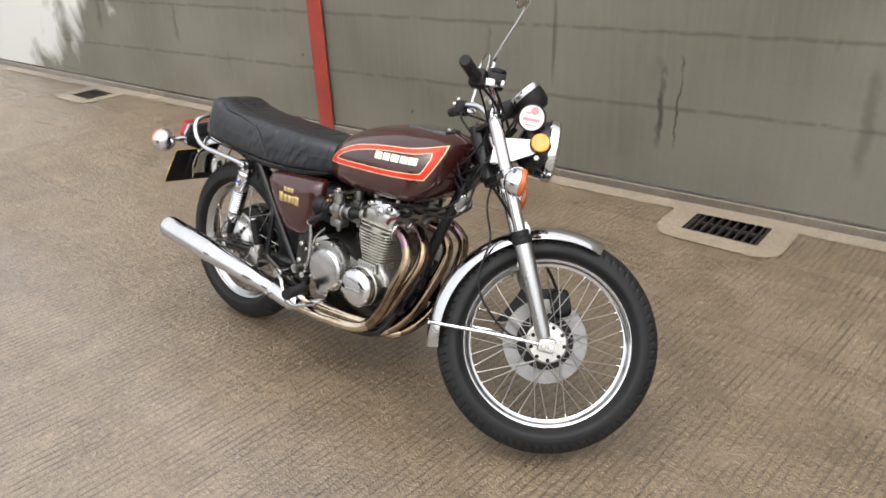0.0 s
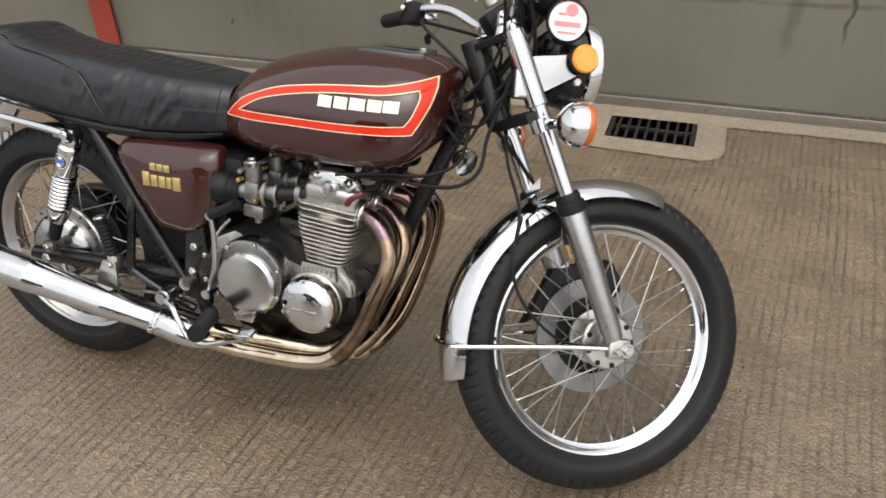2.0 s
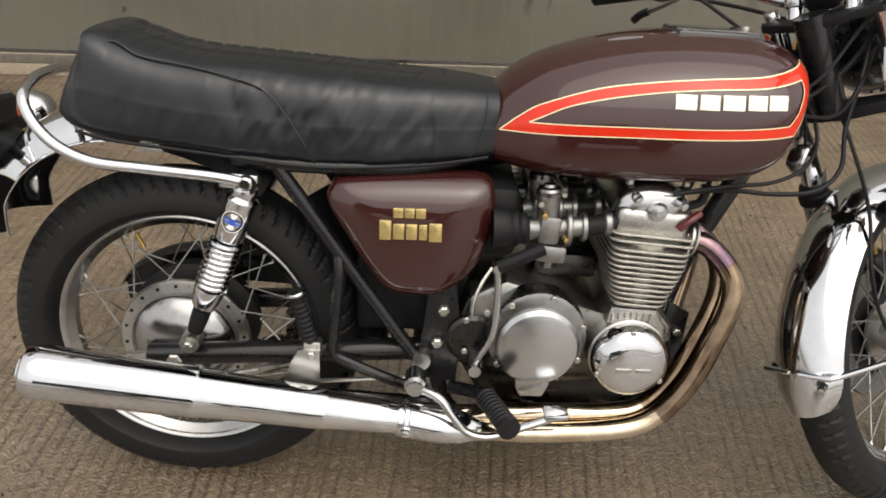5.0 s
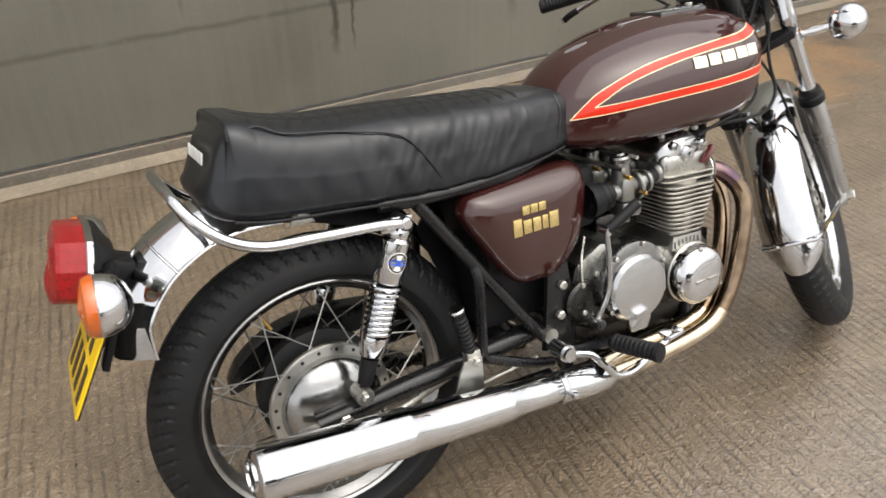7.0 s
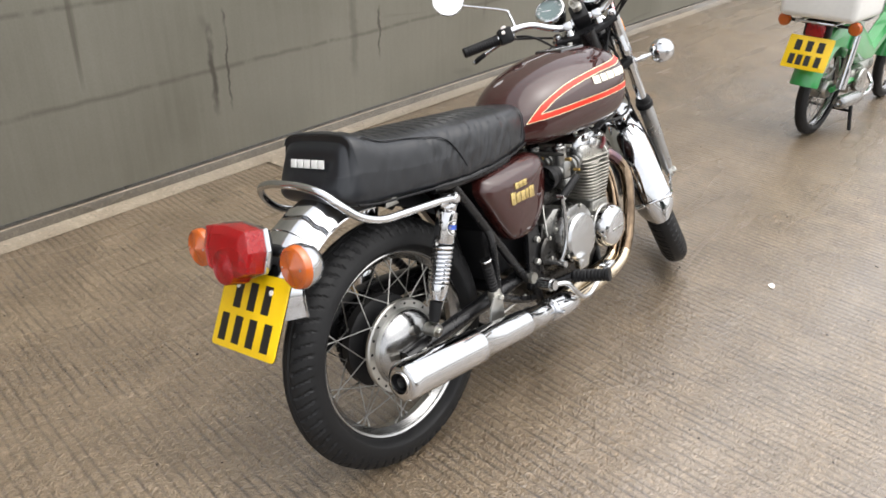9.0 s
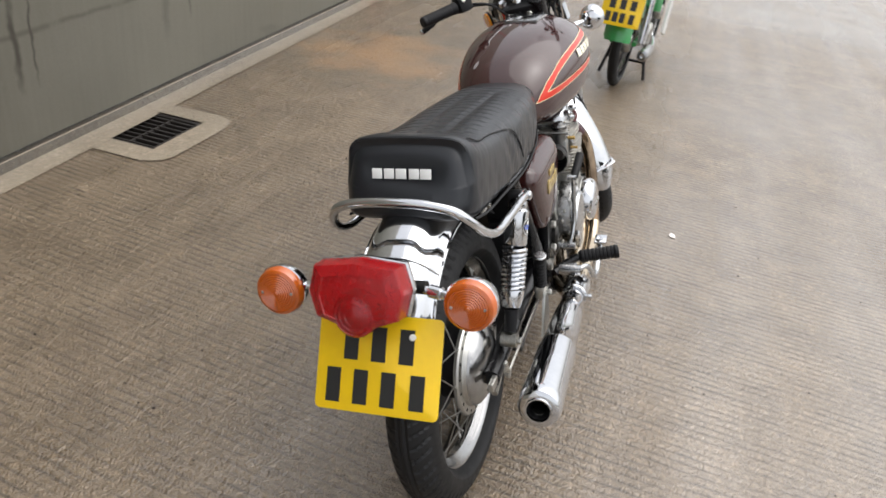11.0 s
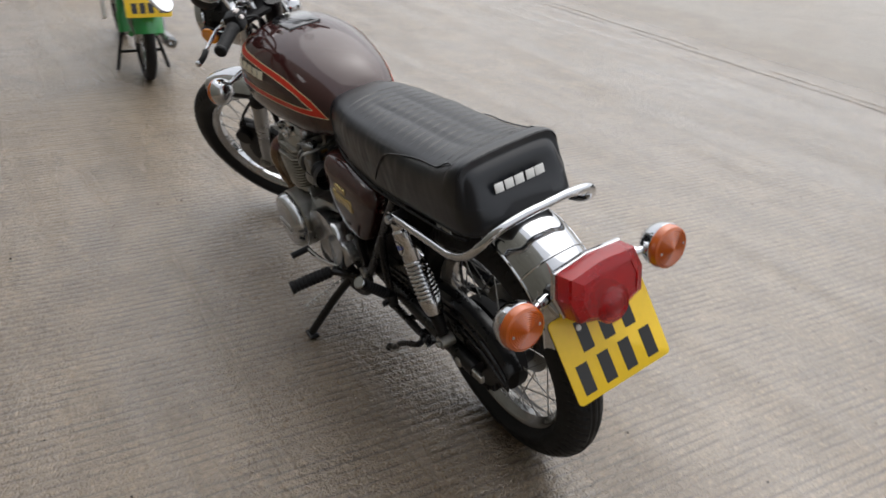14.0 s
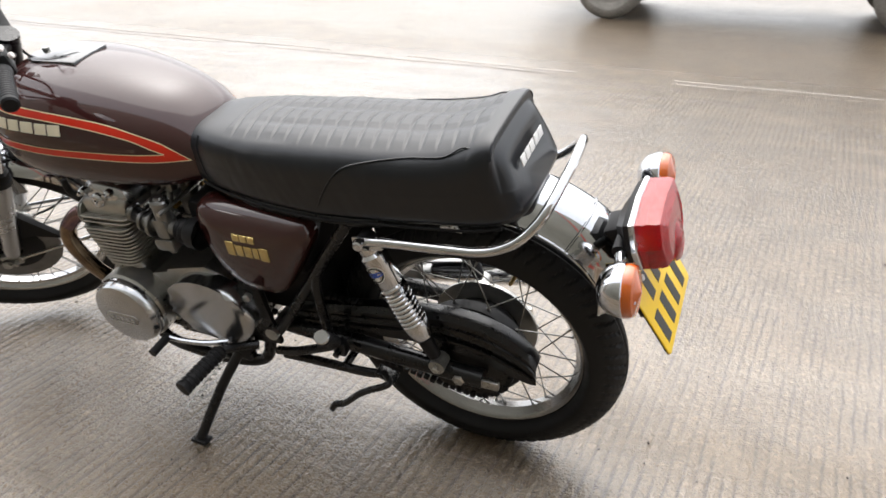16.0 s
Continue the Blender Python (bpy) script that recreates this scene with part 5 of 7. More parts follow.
left = [(0.160, 0.152, 0.668), (0.11, 0.153, 0.677), (0.0, 0.153, 0.686), (-0.08, 0.152, 0.694), (-0.135, 0.146, 0.718), (-0.172, 0.132, 0.755), (-0.19, 0.105, 0.784), (-0.197, 0.05, 0.797)]
loop = left + [(-0.199, -0.004, 0.799)] + [(x, -y - 0.008, z) for x, y, z in left[::-1]]
part("rail_bar", tube(loop, 0.0092, 12), CHROME, rail)
for side in SIDE:
    part("end_tab", box((0.06, 0.007, 0.026), pose(0.145, 0.154 * side, 0.669, 0, 4, 0), 0.003), CHROME, rail)
    part("end_bolt", disc(0.011, 0.014, outward((0.158, 0.158 * side, 0.669), side), 0.003, 20), CHROME, rail)
    part("bracket", slab([(-0.02, 0), (0.024, 0), (0.006, 0.03), (-0.006, 0.03)], 0.004, outward((-0.005, 0.112 * side, 0.698), side), 0.001), STEEL, rail)
    part("helmet_hook", joined(disc(0.008, 0.012, outward((-0.004, 0.116 * side, 0.717), side), 0.001, 8)), STEEL, rail)

tail = node("tail_light", bike)
tagged(tail, "faceted red tail light in a chrome rim")
ax = Vector((-0.97, 0, 0.24)).normalized()
tm = along((-0.322, 0.004, 0.694), ax, (0, 0, 1))


def tail_ring(s, h, drop=0.0):
    pts = [(-0.088, 0.006), (-0.076, 0.050), (0.0, 0.058), (0.076, 0.050), (0.088, 0.006), (0.076, -0.040), (0.030, -0.056), (-0.030, -0.056), (-0.076, -0.040)]
    return [tm @ Vector((x * s, y * s + drop, h)) for x, y in pts]


part("housing", loft([tail_ring(0.45, -0.032), tail_ring(0.62, -0.022), tail_ring(0.92, -0.010), tail_ring(0.99, 0.002)]), SATIN, tail, smooth=20)
part("rim", loft([tail_ring(1.0, 0.0), tail_ring(1.035, 0.002), tail_ring(1.035, 0.009), tail_ring(1.0, 0.011)]), CHROME, tail, smooth=20)
part("inner_reflector", loft([tail_ring(0.9, 0.0125), tail_ring(0.9, 0.0135), tail_ring(0.55, 0.016, -0.008)]), WHITE, tail)
part("lens", loft([tail_ring(0.995, 0.010), tail_ring(0.975, 0.046), tail_ring(0.95, 0.052), tail_ring(0.72, 0.060, -0.004), tail_ring(0.70, 0.058, -0.004), tail_ring(0.4, 0.061, -0.006)]), RED_LENS, tail, smooth=12)
part("lens_boss", lathe([(0.040, 0.012), (0.038, 0.057), (0.033, 0.062), (0.031, 0.0605), (0.024, 0.0645), (0.022, 0.063), (0.014, 0.0665), (0.012, 0.065), (0.006, 0.067), (0, 0.067)], 32, tm @ Matrix.Translation((0, -0.032, 0))), RED_LENS, tail, "raised round brake lens")
part("bracket", joined(box((0.06, 0.07, 0.045), pose(-0.285, -0.006, 0.672, 0, 25, 0), 0.01), rod((-0.30, 0.085, 0.69), (-0.30, -0.095, 0.69), 0.012, 12)), SATIN, tail, "black lamp bracket")

plate = node("number_plate", bike)
tagged(plate, "square yellow rear plate with black bars in two rows")
pz = Vector((-0.405, 0, 0.494)) - Vector((-0.32, 0, 0.637))
pm = Matrix((Vector((0, -1, 0)), -pz.normalized(), Vector((0, -1, 0)).cross(-pz.normalized()))).transposed().to_4x4()
pm.translation = Vector((-0.3625, -0.012, 0.566))
part("plate", slab(rounded(0.232, 0.172, 0.010), 0.0025, pm @ Matrix.Translation((0, 0, -0.00125)), 0.0008), YELLOW, plate)
backing = slab(rounded(0.2324, 0.1724, 0.010), 0.002, pm @ Matrix.Translation((0, 0, -0.0040)), 0)
part("backing", backing, SATIN, plate, "black back of the plate")
for row, (y, xs) in enumerate(((0.034, (-0.052, 0.0, 0.052)), (-0.042, (-0.082, -0.03, 0.022, 0.076)))):
    for x in xs:
        part("bar", box((0.027, 0.060, 0.0008), pm @ Matrix.Translation((x, y, 0.0016)), 0.0), INK, plate, "plain black bar")
for x in (-0.058, 0.062):
    part("bolt", disc(0.006, 0.004, pm @ Matrix.Translation((x, 0.052, 0.001)), 0.001, 12), WHITE, plate)
part("mount", joined(box((0.012, 0.03, 0.11), pose(-0.325, 0.045, 0.58, 0, 25, 0), 0.003), box((0.012, 0.03, 0.11), pose(-0.325, -0.055, 0.58, 0, 25, 0), 0.003)), SATIN, plate)

# ------------------------------------------------ side covers
for side in SIDE:
    outline = [(0.281, 0.634), (0.287, 0.660), (0.306, 0.675), (0.40, 0.682), (0.49, 0.684), (0.536, 0.682), (0.552, 0.667), (0.555, 0.627), (0.542, 0.556), (0.513, 0.506), (0.468, 0.474), (0.42, 0.472), (0.382, 0.480), (0.350, 0.516), (0.312, 0.578)]
    cx, cz = 0.43, 0.60
    rings = []
    for s, y in ((1.0, 0.112), (1.0, 0.130), (0.99, 0.138), (0.96, 0.145), (0.90, 0.151), (0.80, 0.1565), (0.65, 0.161), (0.45, 0.1635), (0.22, 0.1645)):
        pts = spline([(cx + (x - cx) * s, side * (y + 0.006 * (0.6 - z) - 9.0 * max(0.0, cz + (z - cz) * s - 0.640) ** 2), cz + (z - cz) * s) for x, z in outline], 4, True)
        rings.append(pts)
    cover = part("side_cover", loft(rings), BROWN, bike, "brown side cover with gold badge", smooth=50)
    for dx, dz, w, h in ((0.022, 0.030, 0.016, 0.017), (0.040, 0.030, 0.016, 0.017), (0.058, 0.030, 0.016, 0.017), (0.0, 0.0, 0.019, 0.034), (0.022, -0.002, 0.018, 0.027), (0.043, -0.002, 0.018, 0.027), (0.064, -0.002, 0.013, 0.027), (0.080, -0.002, 0.021, 0.032)):
        x = 0.368 + dx + w / 2 if side < 0 else 0.474 - dx - w / 2
        part("badge_block", box((w, h, 0.004), outward((x, 0.1645 * side, 0.600 + dz), side), 0.001), GOLD, cover, "gold badge block")

# ------------------------------------------------ frame
frame_part = node("frame", bike)
tagged(frame_part, "black tubular steel frame")
part("backbone", tube([(1.03, 0, 0.87), (0.85, 0, 0.78), (0.60, 0, 0.70), (0.42, 0, 0.66)], 0.022, 14), BLACK, frame_part)
part("down_tube", tube([(1.065, 0, 0.80), (1.02, 0, 0.70), (0.935, 0, 0.50), (0.905, 0, 0.38)], 0.019, 14), BLACK, frame_part)
part("gusset", slab([(-0.06, -0.06), (0.02, -0.06), (0.04, 0.05), (-0.05, 0.06)], 0.012, outward((1.02, 0.006, 0.80), -1), 0.003), BLACK, frame_part)
for side in SIDE:
    part("cradle_tube", tube([(0.912, 0.01 * side, 0.42), (0.885, 0.06 * side, 0.33), (0.845, 0.105 * side, 0.235), (0.79, 0.125 * side, 0.208), (0.65, 0.13 * side, 0.20), (0.52, 0.125 * side, 0.22), (0.475, 0.125 * side, 0.30), (0.468, 0.125 * side, 0.42), (0.492, 0.12 * side, 0.52), (0.53, 0.08 * side, 0.66)], 0.0145, 12), BLACK, frame_part)
    part("seat_rail", tube([(0.56, 0.05 * side, 0.71), (0.42, 0.11 * side, 0.69), (0.22, 0.122 * side, 0.690), (0.13, 0.118 * side, 0.697)], 0.0125, 12), BLACK, frame_part)
    part("stay_tube", tube([(0.20, 0.122 * side, 0.685), (0.264, 0.124 * side, 0.592), (0.33, 0.126 * side, 0.494), (0.418, 0.128 * side, 0.367), (0.455, 0.128 * side, 0.322)], 0.0125, 12), BLACK, frame_part)
    part("pivot_plate", slab([(-0.045, -0.09), (0.03, -0.10), (0.035, 0.0), (0.02, 0.12), (-0.02, 0.13), (-0.03, 0.03)] if side < 0 else [(0.045, -0.09), (0.03, 0.03), (0.02, 0.13), (-0.02, 0.12), (-0.035, 0.0), (-0.03, -0.10)], 0.012, outward((0.478, 0.128 * side, 0.40), side), 0.003), BLACK, frame_part)
    part("peg_loop", tube([(0.455, 0.13 * side, 0.275), (0.395, 0.138 * side, 0.298), (0.315, 0.142 * side, 0.337), (0.289, 0.143 * side, 0.356), (0.292, 0.142 * side, 0.40), (0.300, 0.136 * side, 0.50), (0.298, 0.128 * side, 0.535)], 0.0105, 10, 4), BLACK, frame_part)
    for x, z in ((0.480, 0.448), (0.471, 0.385)):
        part("frame_bolt", disc(0.010, 0.016, outward((x, 0.140 * side, z), side), 0.003, 6), STEEL, frame_part)
    for x, z in ((0.905, 0.40), (0.890, 0.345)):
        part("engine_bolt", disc(0.008, 0.014, outward((x, 0.10 * side, z), side), 0.002, 6), STEEL, frame_part)
    part("engine_plate", slab([(-0.02, -0.08), (0.03, -0.07), (0.035, 0.06), (-0.005, 0.08)] if side < 0 else [(0.02, -0.08), (0.005, 0.08), (-0.035, 0.06), (-0.03, -0.07)], 0.008, outward((0.89, 0.092 * side, 0.375), side), 0.002), BLACK, frame_part)
    part("swing_arm", tube([(0.44, 0.10 * side, 0.345), (0.30, 0.105 * side, 0.338), (0.13, 0.108 * side, 0.330), (-0.045, 0.108 * side, 0.318)], [0.021] * 19, 12), BLACK, frame_part)
    part("axle_adjuster", joined(box((0.075, 0.012, 0.022), pose(-0.045, 0.118 * side, 0.318), 0.003), disc(0.014, 0.016, outward((REAR_AXLE.x, 0.116 * side, 0.318), side), 0.003, 6)), STEEL, frame_part)
part("swing_pivot", rod((0.445, 0.15, 0.345), (0.445, -0.15, 0.345), 0.016, 16), STEEL, frame_part)
part("swing_bridge", rod((0.36, 0.10, 0.342), (0.36, -0.10, 0.342), 0.022, 14), BLACK, frame_part)
part("inner_guard", tube([(0.27, 0, 0.62), (0.31, 0, 0.50), (0.33, 0, 0.38), (0.34, 0, 0.30)], 0.06, 12, 4, flat=0.06), SATIN, frame_part)
part("battery_box", box((0.17, 0.20, 0.17), pose(0.43, 0, 0.585), 0.01), SATIN, frame_part)
# black block added to close the see-through gap and keep it dark
part("inner_fill_block", box((0.20, 0.17, 0.15), pose(0.425, 0, 0.445), 0.012), SATIN, frame_part)
part("air_box", box((0.11, 0.24, 0.13), pose(0.545, 0, 0.60), 0.02), SATIN, frame_part)

# ------------------------------------------------ suspension
def shock_axis(m, side, around, r, h):
    """A place on a sleeve of radius r: around is the arc from its outermost line, h the height along it."""
    out = m.to_3x3().inverted() @ Vector((0, side, 0))
    a0 = math.atan2(out.y, out.x) + around / r
    return m @ Vector((r * math.cos(a0), r * math.sin(a0), h))


for side in SIDE:
    sh = node("shock_absorber", bike)
    tagged(sh, "rear shock absorber with chrome spring and sleeve")
    top, low = Vector((0.157, 0.142 * side, 0.664)), Vector((0.040, 0.132 * side, 0.366))
    d = low - top
    m = along(top, d, (0, 1, 0))
    L = d.length
    part("upper_sleeve", lathe([(0.0, 0.0), (0.018, 0.002), (0.0215, 0.01), (0.0215, 0.022), (0.0205, 0.024), (0.0262, 0.03), (0.0262, 0.102), (0.0235, 0.106), (0.0, 0.106)], 28, m), CHROME, sh)
    part("collar", lathe([(0.0, 0.204), (0.0262, 0.205), (0.0268, 0.209), (0.0255, 0.226), (0.021, 0.244), (0.0, 0.246)], 24, m), CHROME, sh)
    part("lower_body", lathe([(0.0, 0.250), (0.0165, 0.250), (0.0155, 0.275), (0.013, L - 0.02), (0.0, L - 0.018)], 24, m), SATIN, sh)
    part("damper", lathe([(0.014, 0.11), (0.014, 0.23)], 20, m), SATIN, sh)
    coil = []
    for k in range(145):
        a = 2 * math.pi * 9.5 * k / 144
        coil.append(m @ Vector((0.0235 * math.cos(a), 0.0235 * math.sin(a), 0.107 + 0.099 * k / 144)))
    part("spring", sweep(coil, 0.0050, 8), CHROME, sh)
    for p, nm in ((top, "top_eye"), (low, "bottom_eye")):
        part(nm, joined(rod(p - Vector((0, 0.018, 0)), p + Vector((0, 0.018, 0)), 0.017, 18), disc(0.008, 0.01, outward(p + Vector((0, 0.018 * side, 0)), side), 0.002, 6)), SATIN if nm == "top_eye" else STEEL, sh)
    # printed sticker: white round with a dark ring and a blue band, wrapped on the sleeve
    for nm, lab, mat, lift, wide, tall, hole in (("sticker", "white round sticker", WHITE, 0.0003, 0.019, 0.019, 0.0), ("sticker_ring", "dark printed ring", INK, 0.0006, 0.0175, 0.0175, 0.0145), ("sticker_band", "blue printed band", BLUE_INK, 0.0009, 0.018, 0.0055, 0.0)):
        bm = bmesh.new()
        rows = []
        for q in range(25):
            a = 2 * math.pi * q / 24
            row = []
            for f in ((hole / wide, 1.0) if hole else (0.0, 1.0)):
                px, pz = wide * f * math.cos(a), tall * f * math.sin(a)
                r = 0.0262 + lift
                row.append(bm.verts.new(shock_axis(m, side, px, r, 0.064 + pz)))
            rows.append(row)
        for p, q in zip(rows, rows[1:]):
            bm.faces.new((p[0], p[1], q[1], q[0]))
        bmesh.ops.remove_doubles(bm, verts=bm.verts[:], dist=1e-6)
        part(nm, bm, mat, sh, lab)

# ------------------------------------------------ engine
engine = node("engine", bike)
tagged(engine, "air-cooled four-cylinder engine in dull alloy")


def prism(outline, half, y0=0.0, bevel=0.008):
    """A side-view outline made half wide to both sides."""
    bm = slab([(x, z) for x, z in outline], 2 * half, outward((0, y0 + half, 0), -1), 0)
    bmesh.ops.bevel(bm, geom=[e for e in bm.edges if len(e.link_faces) == 2 and abs((e.verts[0].co - e.verts[1].co).y) < 1e-6], offset=bevel, segments=2, profile=0.5, affect="EDGES")
    return bm


# lower engine in near-black alloy: the shade beneath the covers painted in
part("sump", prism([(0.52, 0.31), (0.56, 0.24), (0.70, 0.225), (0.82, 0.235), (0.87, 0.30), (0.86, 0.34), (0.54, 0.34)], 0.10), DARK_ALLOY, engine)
part("crankcase_upper", prism([(0.52, 0.405), (0.87, 0.40), (0.87, 0.428), (0.76, 0.440), (0.70, 0.474), (0.585, 0.505), (0.525, 0.475)], 0.1425), ALLOY, engine, "light alloy upper crankcase")
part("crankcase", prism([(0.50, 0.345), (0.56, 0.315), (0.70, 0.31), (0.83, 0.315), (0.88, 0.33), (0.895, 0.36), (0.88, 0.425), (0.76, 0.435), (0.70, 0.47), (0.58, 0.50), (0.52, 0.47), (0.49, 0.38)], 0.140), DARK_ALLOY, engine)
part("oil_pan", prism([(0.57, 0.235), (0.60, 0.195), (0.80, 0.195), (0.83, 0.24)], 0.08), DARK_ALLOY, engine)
for k in range(11):
    f = k / 10
    z = 0.474 + 0.100 * f
    w = 0.094 + 0.040 * min(1, f * 1.4)
    out = []
    for x, y in rounded(w, 0.318 + 0.012 * f, 0.022, 4):
        out.append((x, y))
    bm = slab(out, 0.0036, pose(0.813 + 0.006 * f, 0, z, 0, 4, 0), 0.001, 1)
    part("fin", bm, FIN, engine)
for y in (-0.1125, -0.0375, 0.0375, 0.1125):
    part("cylinder", rod((0.808, y, 0.43), (0.820, y, 0.585), 0.040, 24), FIN, engine)
    part("spark_plug_cap", tube([(0.885, y + 0.02, 0.635), (0.91, y + 0.02, 0.645), (0.915, y + 0.02, 0.675)], 0.008, 10, 4), GRIP_RUBBER, engine)
part("cylinder_base", loft([[(0.812 + x * s, y * s2, z) for x, y in rounded(0.12, 0.30, 0.02)] for s, s2, z in ((1.25, 0.98, 0.40), (1.15, 0.99, 0.43), (0.86, 1.0, 0.448), (0.76, 1.0, 0.458), (0.72, 1.0, 0.474))]), ALLOY, engine, "flared light alloy cylinder base")
part("cylinder_head", box((0.128, 0.280, 0.062), pose(0.820, 0, 0.612, 0, 4, 0), 0.016, 3), ALLOY, engine)
for k in range(2):
    part("head_fin", slab(rounded(0.150, 0.310, 0.02, 3), 0.0035, pose(0.822, 0, 0.586 + 0.012 * k, 0, 4, 0), 0.001, 1), FIN, engine)
rings = []
for y, s in ((-0.136, 0.30), (-0.134, 0.60), (-0.128, 0.82), (-0.118, 0.95), (-0.10, 1.0), (0.10, 1.0), (0.118, 0.95), (0.128, 0.82), (0.134, 0.60), (0.136, 0.30)):
    rings.append([(0.815 + (p.x - 0.815) * s, y, 0.640 + (p.z - 0.640) * s) for p in spline([(0.757, 0, 0.622), (0.757, 0, 0.650), (0.775, 0, 0.674), (0.81, 0, 0.683), (0.845, 0, 0.680), (0.872, 0, 0.664), (0.882, 0, 0.640), (0.872, 0, 0.618), (0.815, 0, 0.612)], 4, True)])
cover = loft(rings)
part("rocker_cover", cover, POLISHED, engine, "polished rocker cover")
for side in SIDE:
    for x, z, r in ((0.822, 0.640, 0.017), (0.786, 0.662, 0.009), (0.862, 0.655, 0.009)):
        part("rocker_cap", lathe([(r, 0), (r, 0.012), (r - 0.004, 0.017), (0.006, 0.018), (0.005, 0.022), (0, 0.022)], 24, outward((x, 0.130 * side, z), side)), POLISHED, engine)
    for y in (0.04, 0.11):
        for x in (0.778, 0.872):
            part("cover_bolt", disc(0.007, 0.010, pose(x, y * side, 0.676), 0.002, 6), STEEL, engine)
# right side covers
clutch = [(0.080 * math.cos(radians(a)) + (0.004 if 200 < a < 300 else 0), 0.084 * math.sin(radians(a))) for a in range(0, 360, 12)]
part("clutch_case", slab(clutch, 0.040, outward((0.640, -0.140, 0.414), -1) @ Matrix.Diagonal((1.08, 1.08, 1, 1)), 0.010), CASE, engine)
part("clutch_cover", lathe([(0.072, 0.0), (0.072, 0.010), (0.066, 0.018), (0.045, 0.022), (0.0, 0.023)], 48, outward((0.640, -0.178, 0.404), -1)), POLISHED, engine, "polished round clutch cover")
part("clutch_foot", slab([(-0.036, 0.03), (-0.028, -0.036), (-0.020, -0.052), (0.020, -0.052), (0.030, -0.030), (0.036, 0.03)], 0.020, outward((0.636, -0.176, 0.362), -1), 0.006), POLISHED, engine)
for a in (20, 75, 128, 215, 280, 335):
    part("cover_screw", disc(0.0055, 0.006, outward((0.640 + 0.080 * math.cos(radians(a)), -0.179, 0.414 + 0.083 * math.sin(radians(a))), -1), 0.001, 12), STEEL, engine)
part("case_panel", slab([(-0.046, -0.03), (0.050, -0.03), (0.044, 0.026), (-0.036, 0.030)], 0.022, outward((0.800, -0.138, 0.442), -1), 0.004), ALLOY, engine)
for k in range(7):
    part("case_rib", box((0.0045, 0.008, 0.046 - 0.002 * abs(k - 3)), pose(0.768 + 0.011 * k, -0.160, 0.442), 0.0015), ALLOY, engine)
part("points_case", lathe([(0.068, 0), (0.068, 0.03), (0.063, 0.034), (0.0, 0.034)], 40, outward((0.800, -0.143, 0.387), -1)), ALLOY, engine)
part("points_cover", lathe([(0.065, 0), (0.066, 0.012), (0.063, 0.026), (0.054, 0.036), (0.035, 0.041), (0.0, 0.042)], 48, outward((0.800, -0.176, 0.387), -1)), CHROME, engine, "chromed round ignition cover")
for k in range(2):
    part("emblem_block", box((0.026, 0.006, 0.0025), outward((0.783 + 0.034 * k, -0.2185, 0.383), -1), 0.0005), ALLOY, engine, "faint raised emblem block")
for a in (95, 200, 330):
    part("cover_screw", disc(0.005, 0.008, outward((0.800 + 0.060 * math.cos(radians(a)), -0.200, 0.387 + 0.060 * math.sin(radians(a))), -1), 0.001, 12), STEEL, engine)
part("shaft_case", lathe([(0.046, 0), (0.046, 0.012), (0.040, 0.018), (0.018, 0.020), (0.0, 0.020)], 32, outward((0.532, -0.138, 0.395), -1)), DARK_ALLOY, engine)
for a, b in ((0.518, 0.44), (0.545, 0.35), (0.518, 0.38), (0.553, 0.455)):
    part("cover_screw", disc(0.0055, 0.006, outward((a, -0.162, b), -1), 0.001, 12), STEEL, engine)
# left side covers
part("alternator_case", lathe([(0.092, 0), (0.092, 0.045), (0.088, 0.05), (0, 0.05)], 40, outward((0.797, 0.140, 0.375), 1)), ALLOY, engine)
part("alternator_cover", lathe([(0.086, 0), (0.088, 0.006), (0.087, 0.022), (0.080, 0.033), (0.05, 0.039), (0.0, 0.040)], 48, outward((0.797, 0.186, 0.375), 1)), POLISHED, engine, "polished alternator cover")
part("emblem_recess", slab(rounded(0.090, 0.026, 0.012), 0.0015, outward((0.797, 0.2255, 0.371), 1), 0.0005), ALLOY, engine)
for k in range(5):
    part("emblem_block", box((0.011, 0.010, 0.002), outward((0.827 - 0.015 * k, 0.2275, 0.371), 1), 0.0004), POLISHED, engine, "faint raised emblem block")
part("sprocket_cover", slab([(p.x, p.y) for p in spline([(0.115, 0.0, 0), (0.085, -0.058, 0), (0.02, -0.078, 0), (-0.08, -0.058, 0), (-0.115, 0.005, 0), (-0.08, 0.062, 0), (-0.01, 0.085, 0), (0.07, 0.066, 0)], 5, True)], 0.046, outward((0.575, 0.136, 0.405), 1), 0.014, 3), POLISHED, engine, "polished sprocket cover")
for x, z in ((0.485, 0.41), (0.56, 0.475), (0.65, 0.46), (0.60, 0.34), (0.68, 0.36)):
    part("cover_screw", disc(0.0055, 0.008, outward((x, 0.172, z), 1), 0.001, 12), STEEL, engine)
part("oil_filter", lathe([(0.0, 0.045), (0.03, 0.043), (0.038, 0.034), (0.040, 0.0)], 32, along((0.87, 0, 0.315), (1, 0, -0.1))), SATIN, engine)
part("starter_cover", box((0.12, 0.12, 0.05), pose(0.70, 0.0, 0.50), 0.015), DARK_ALLOY, engine)

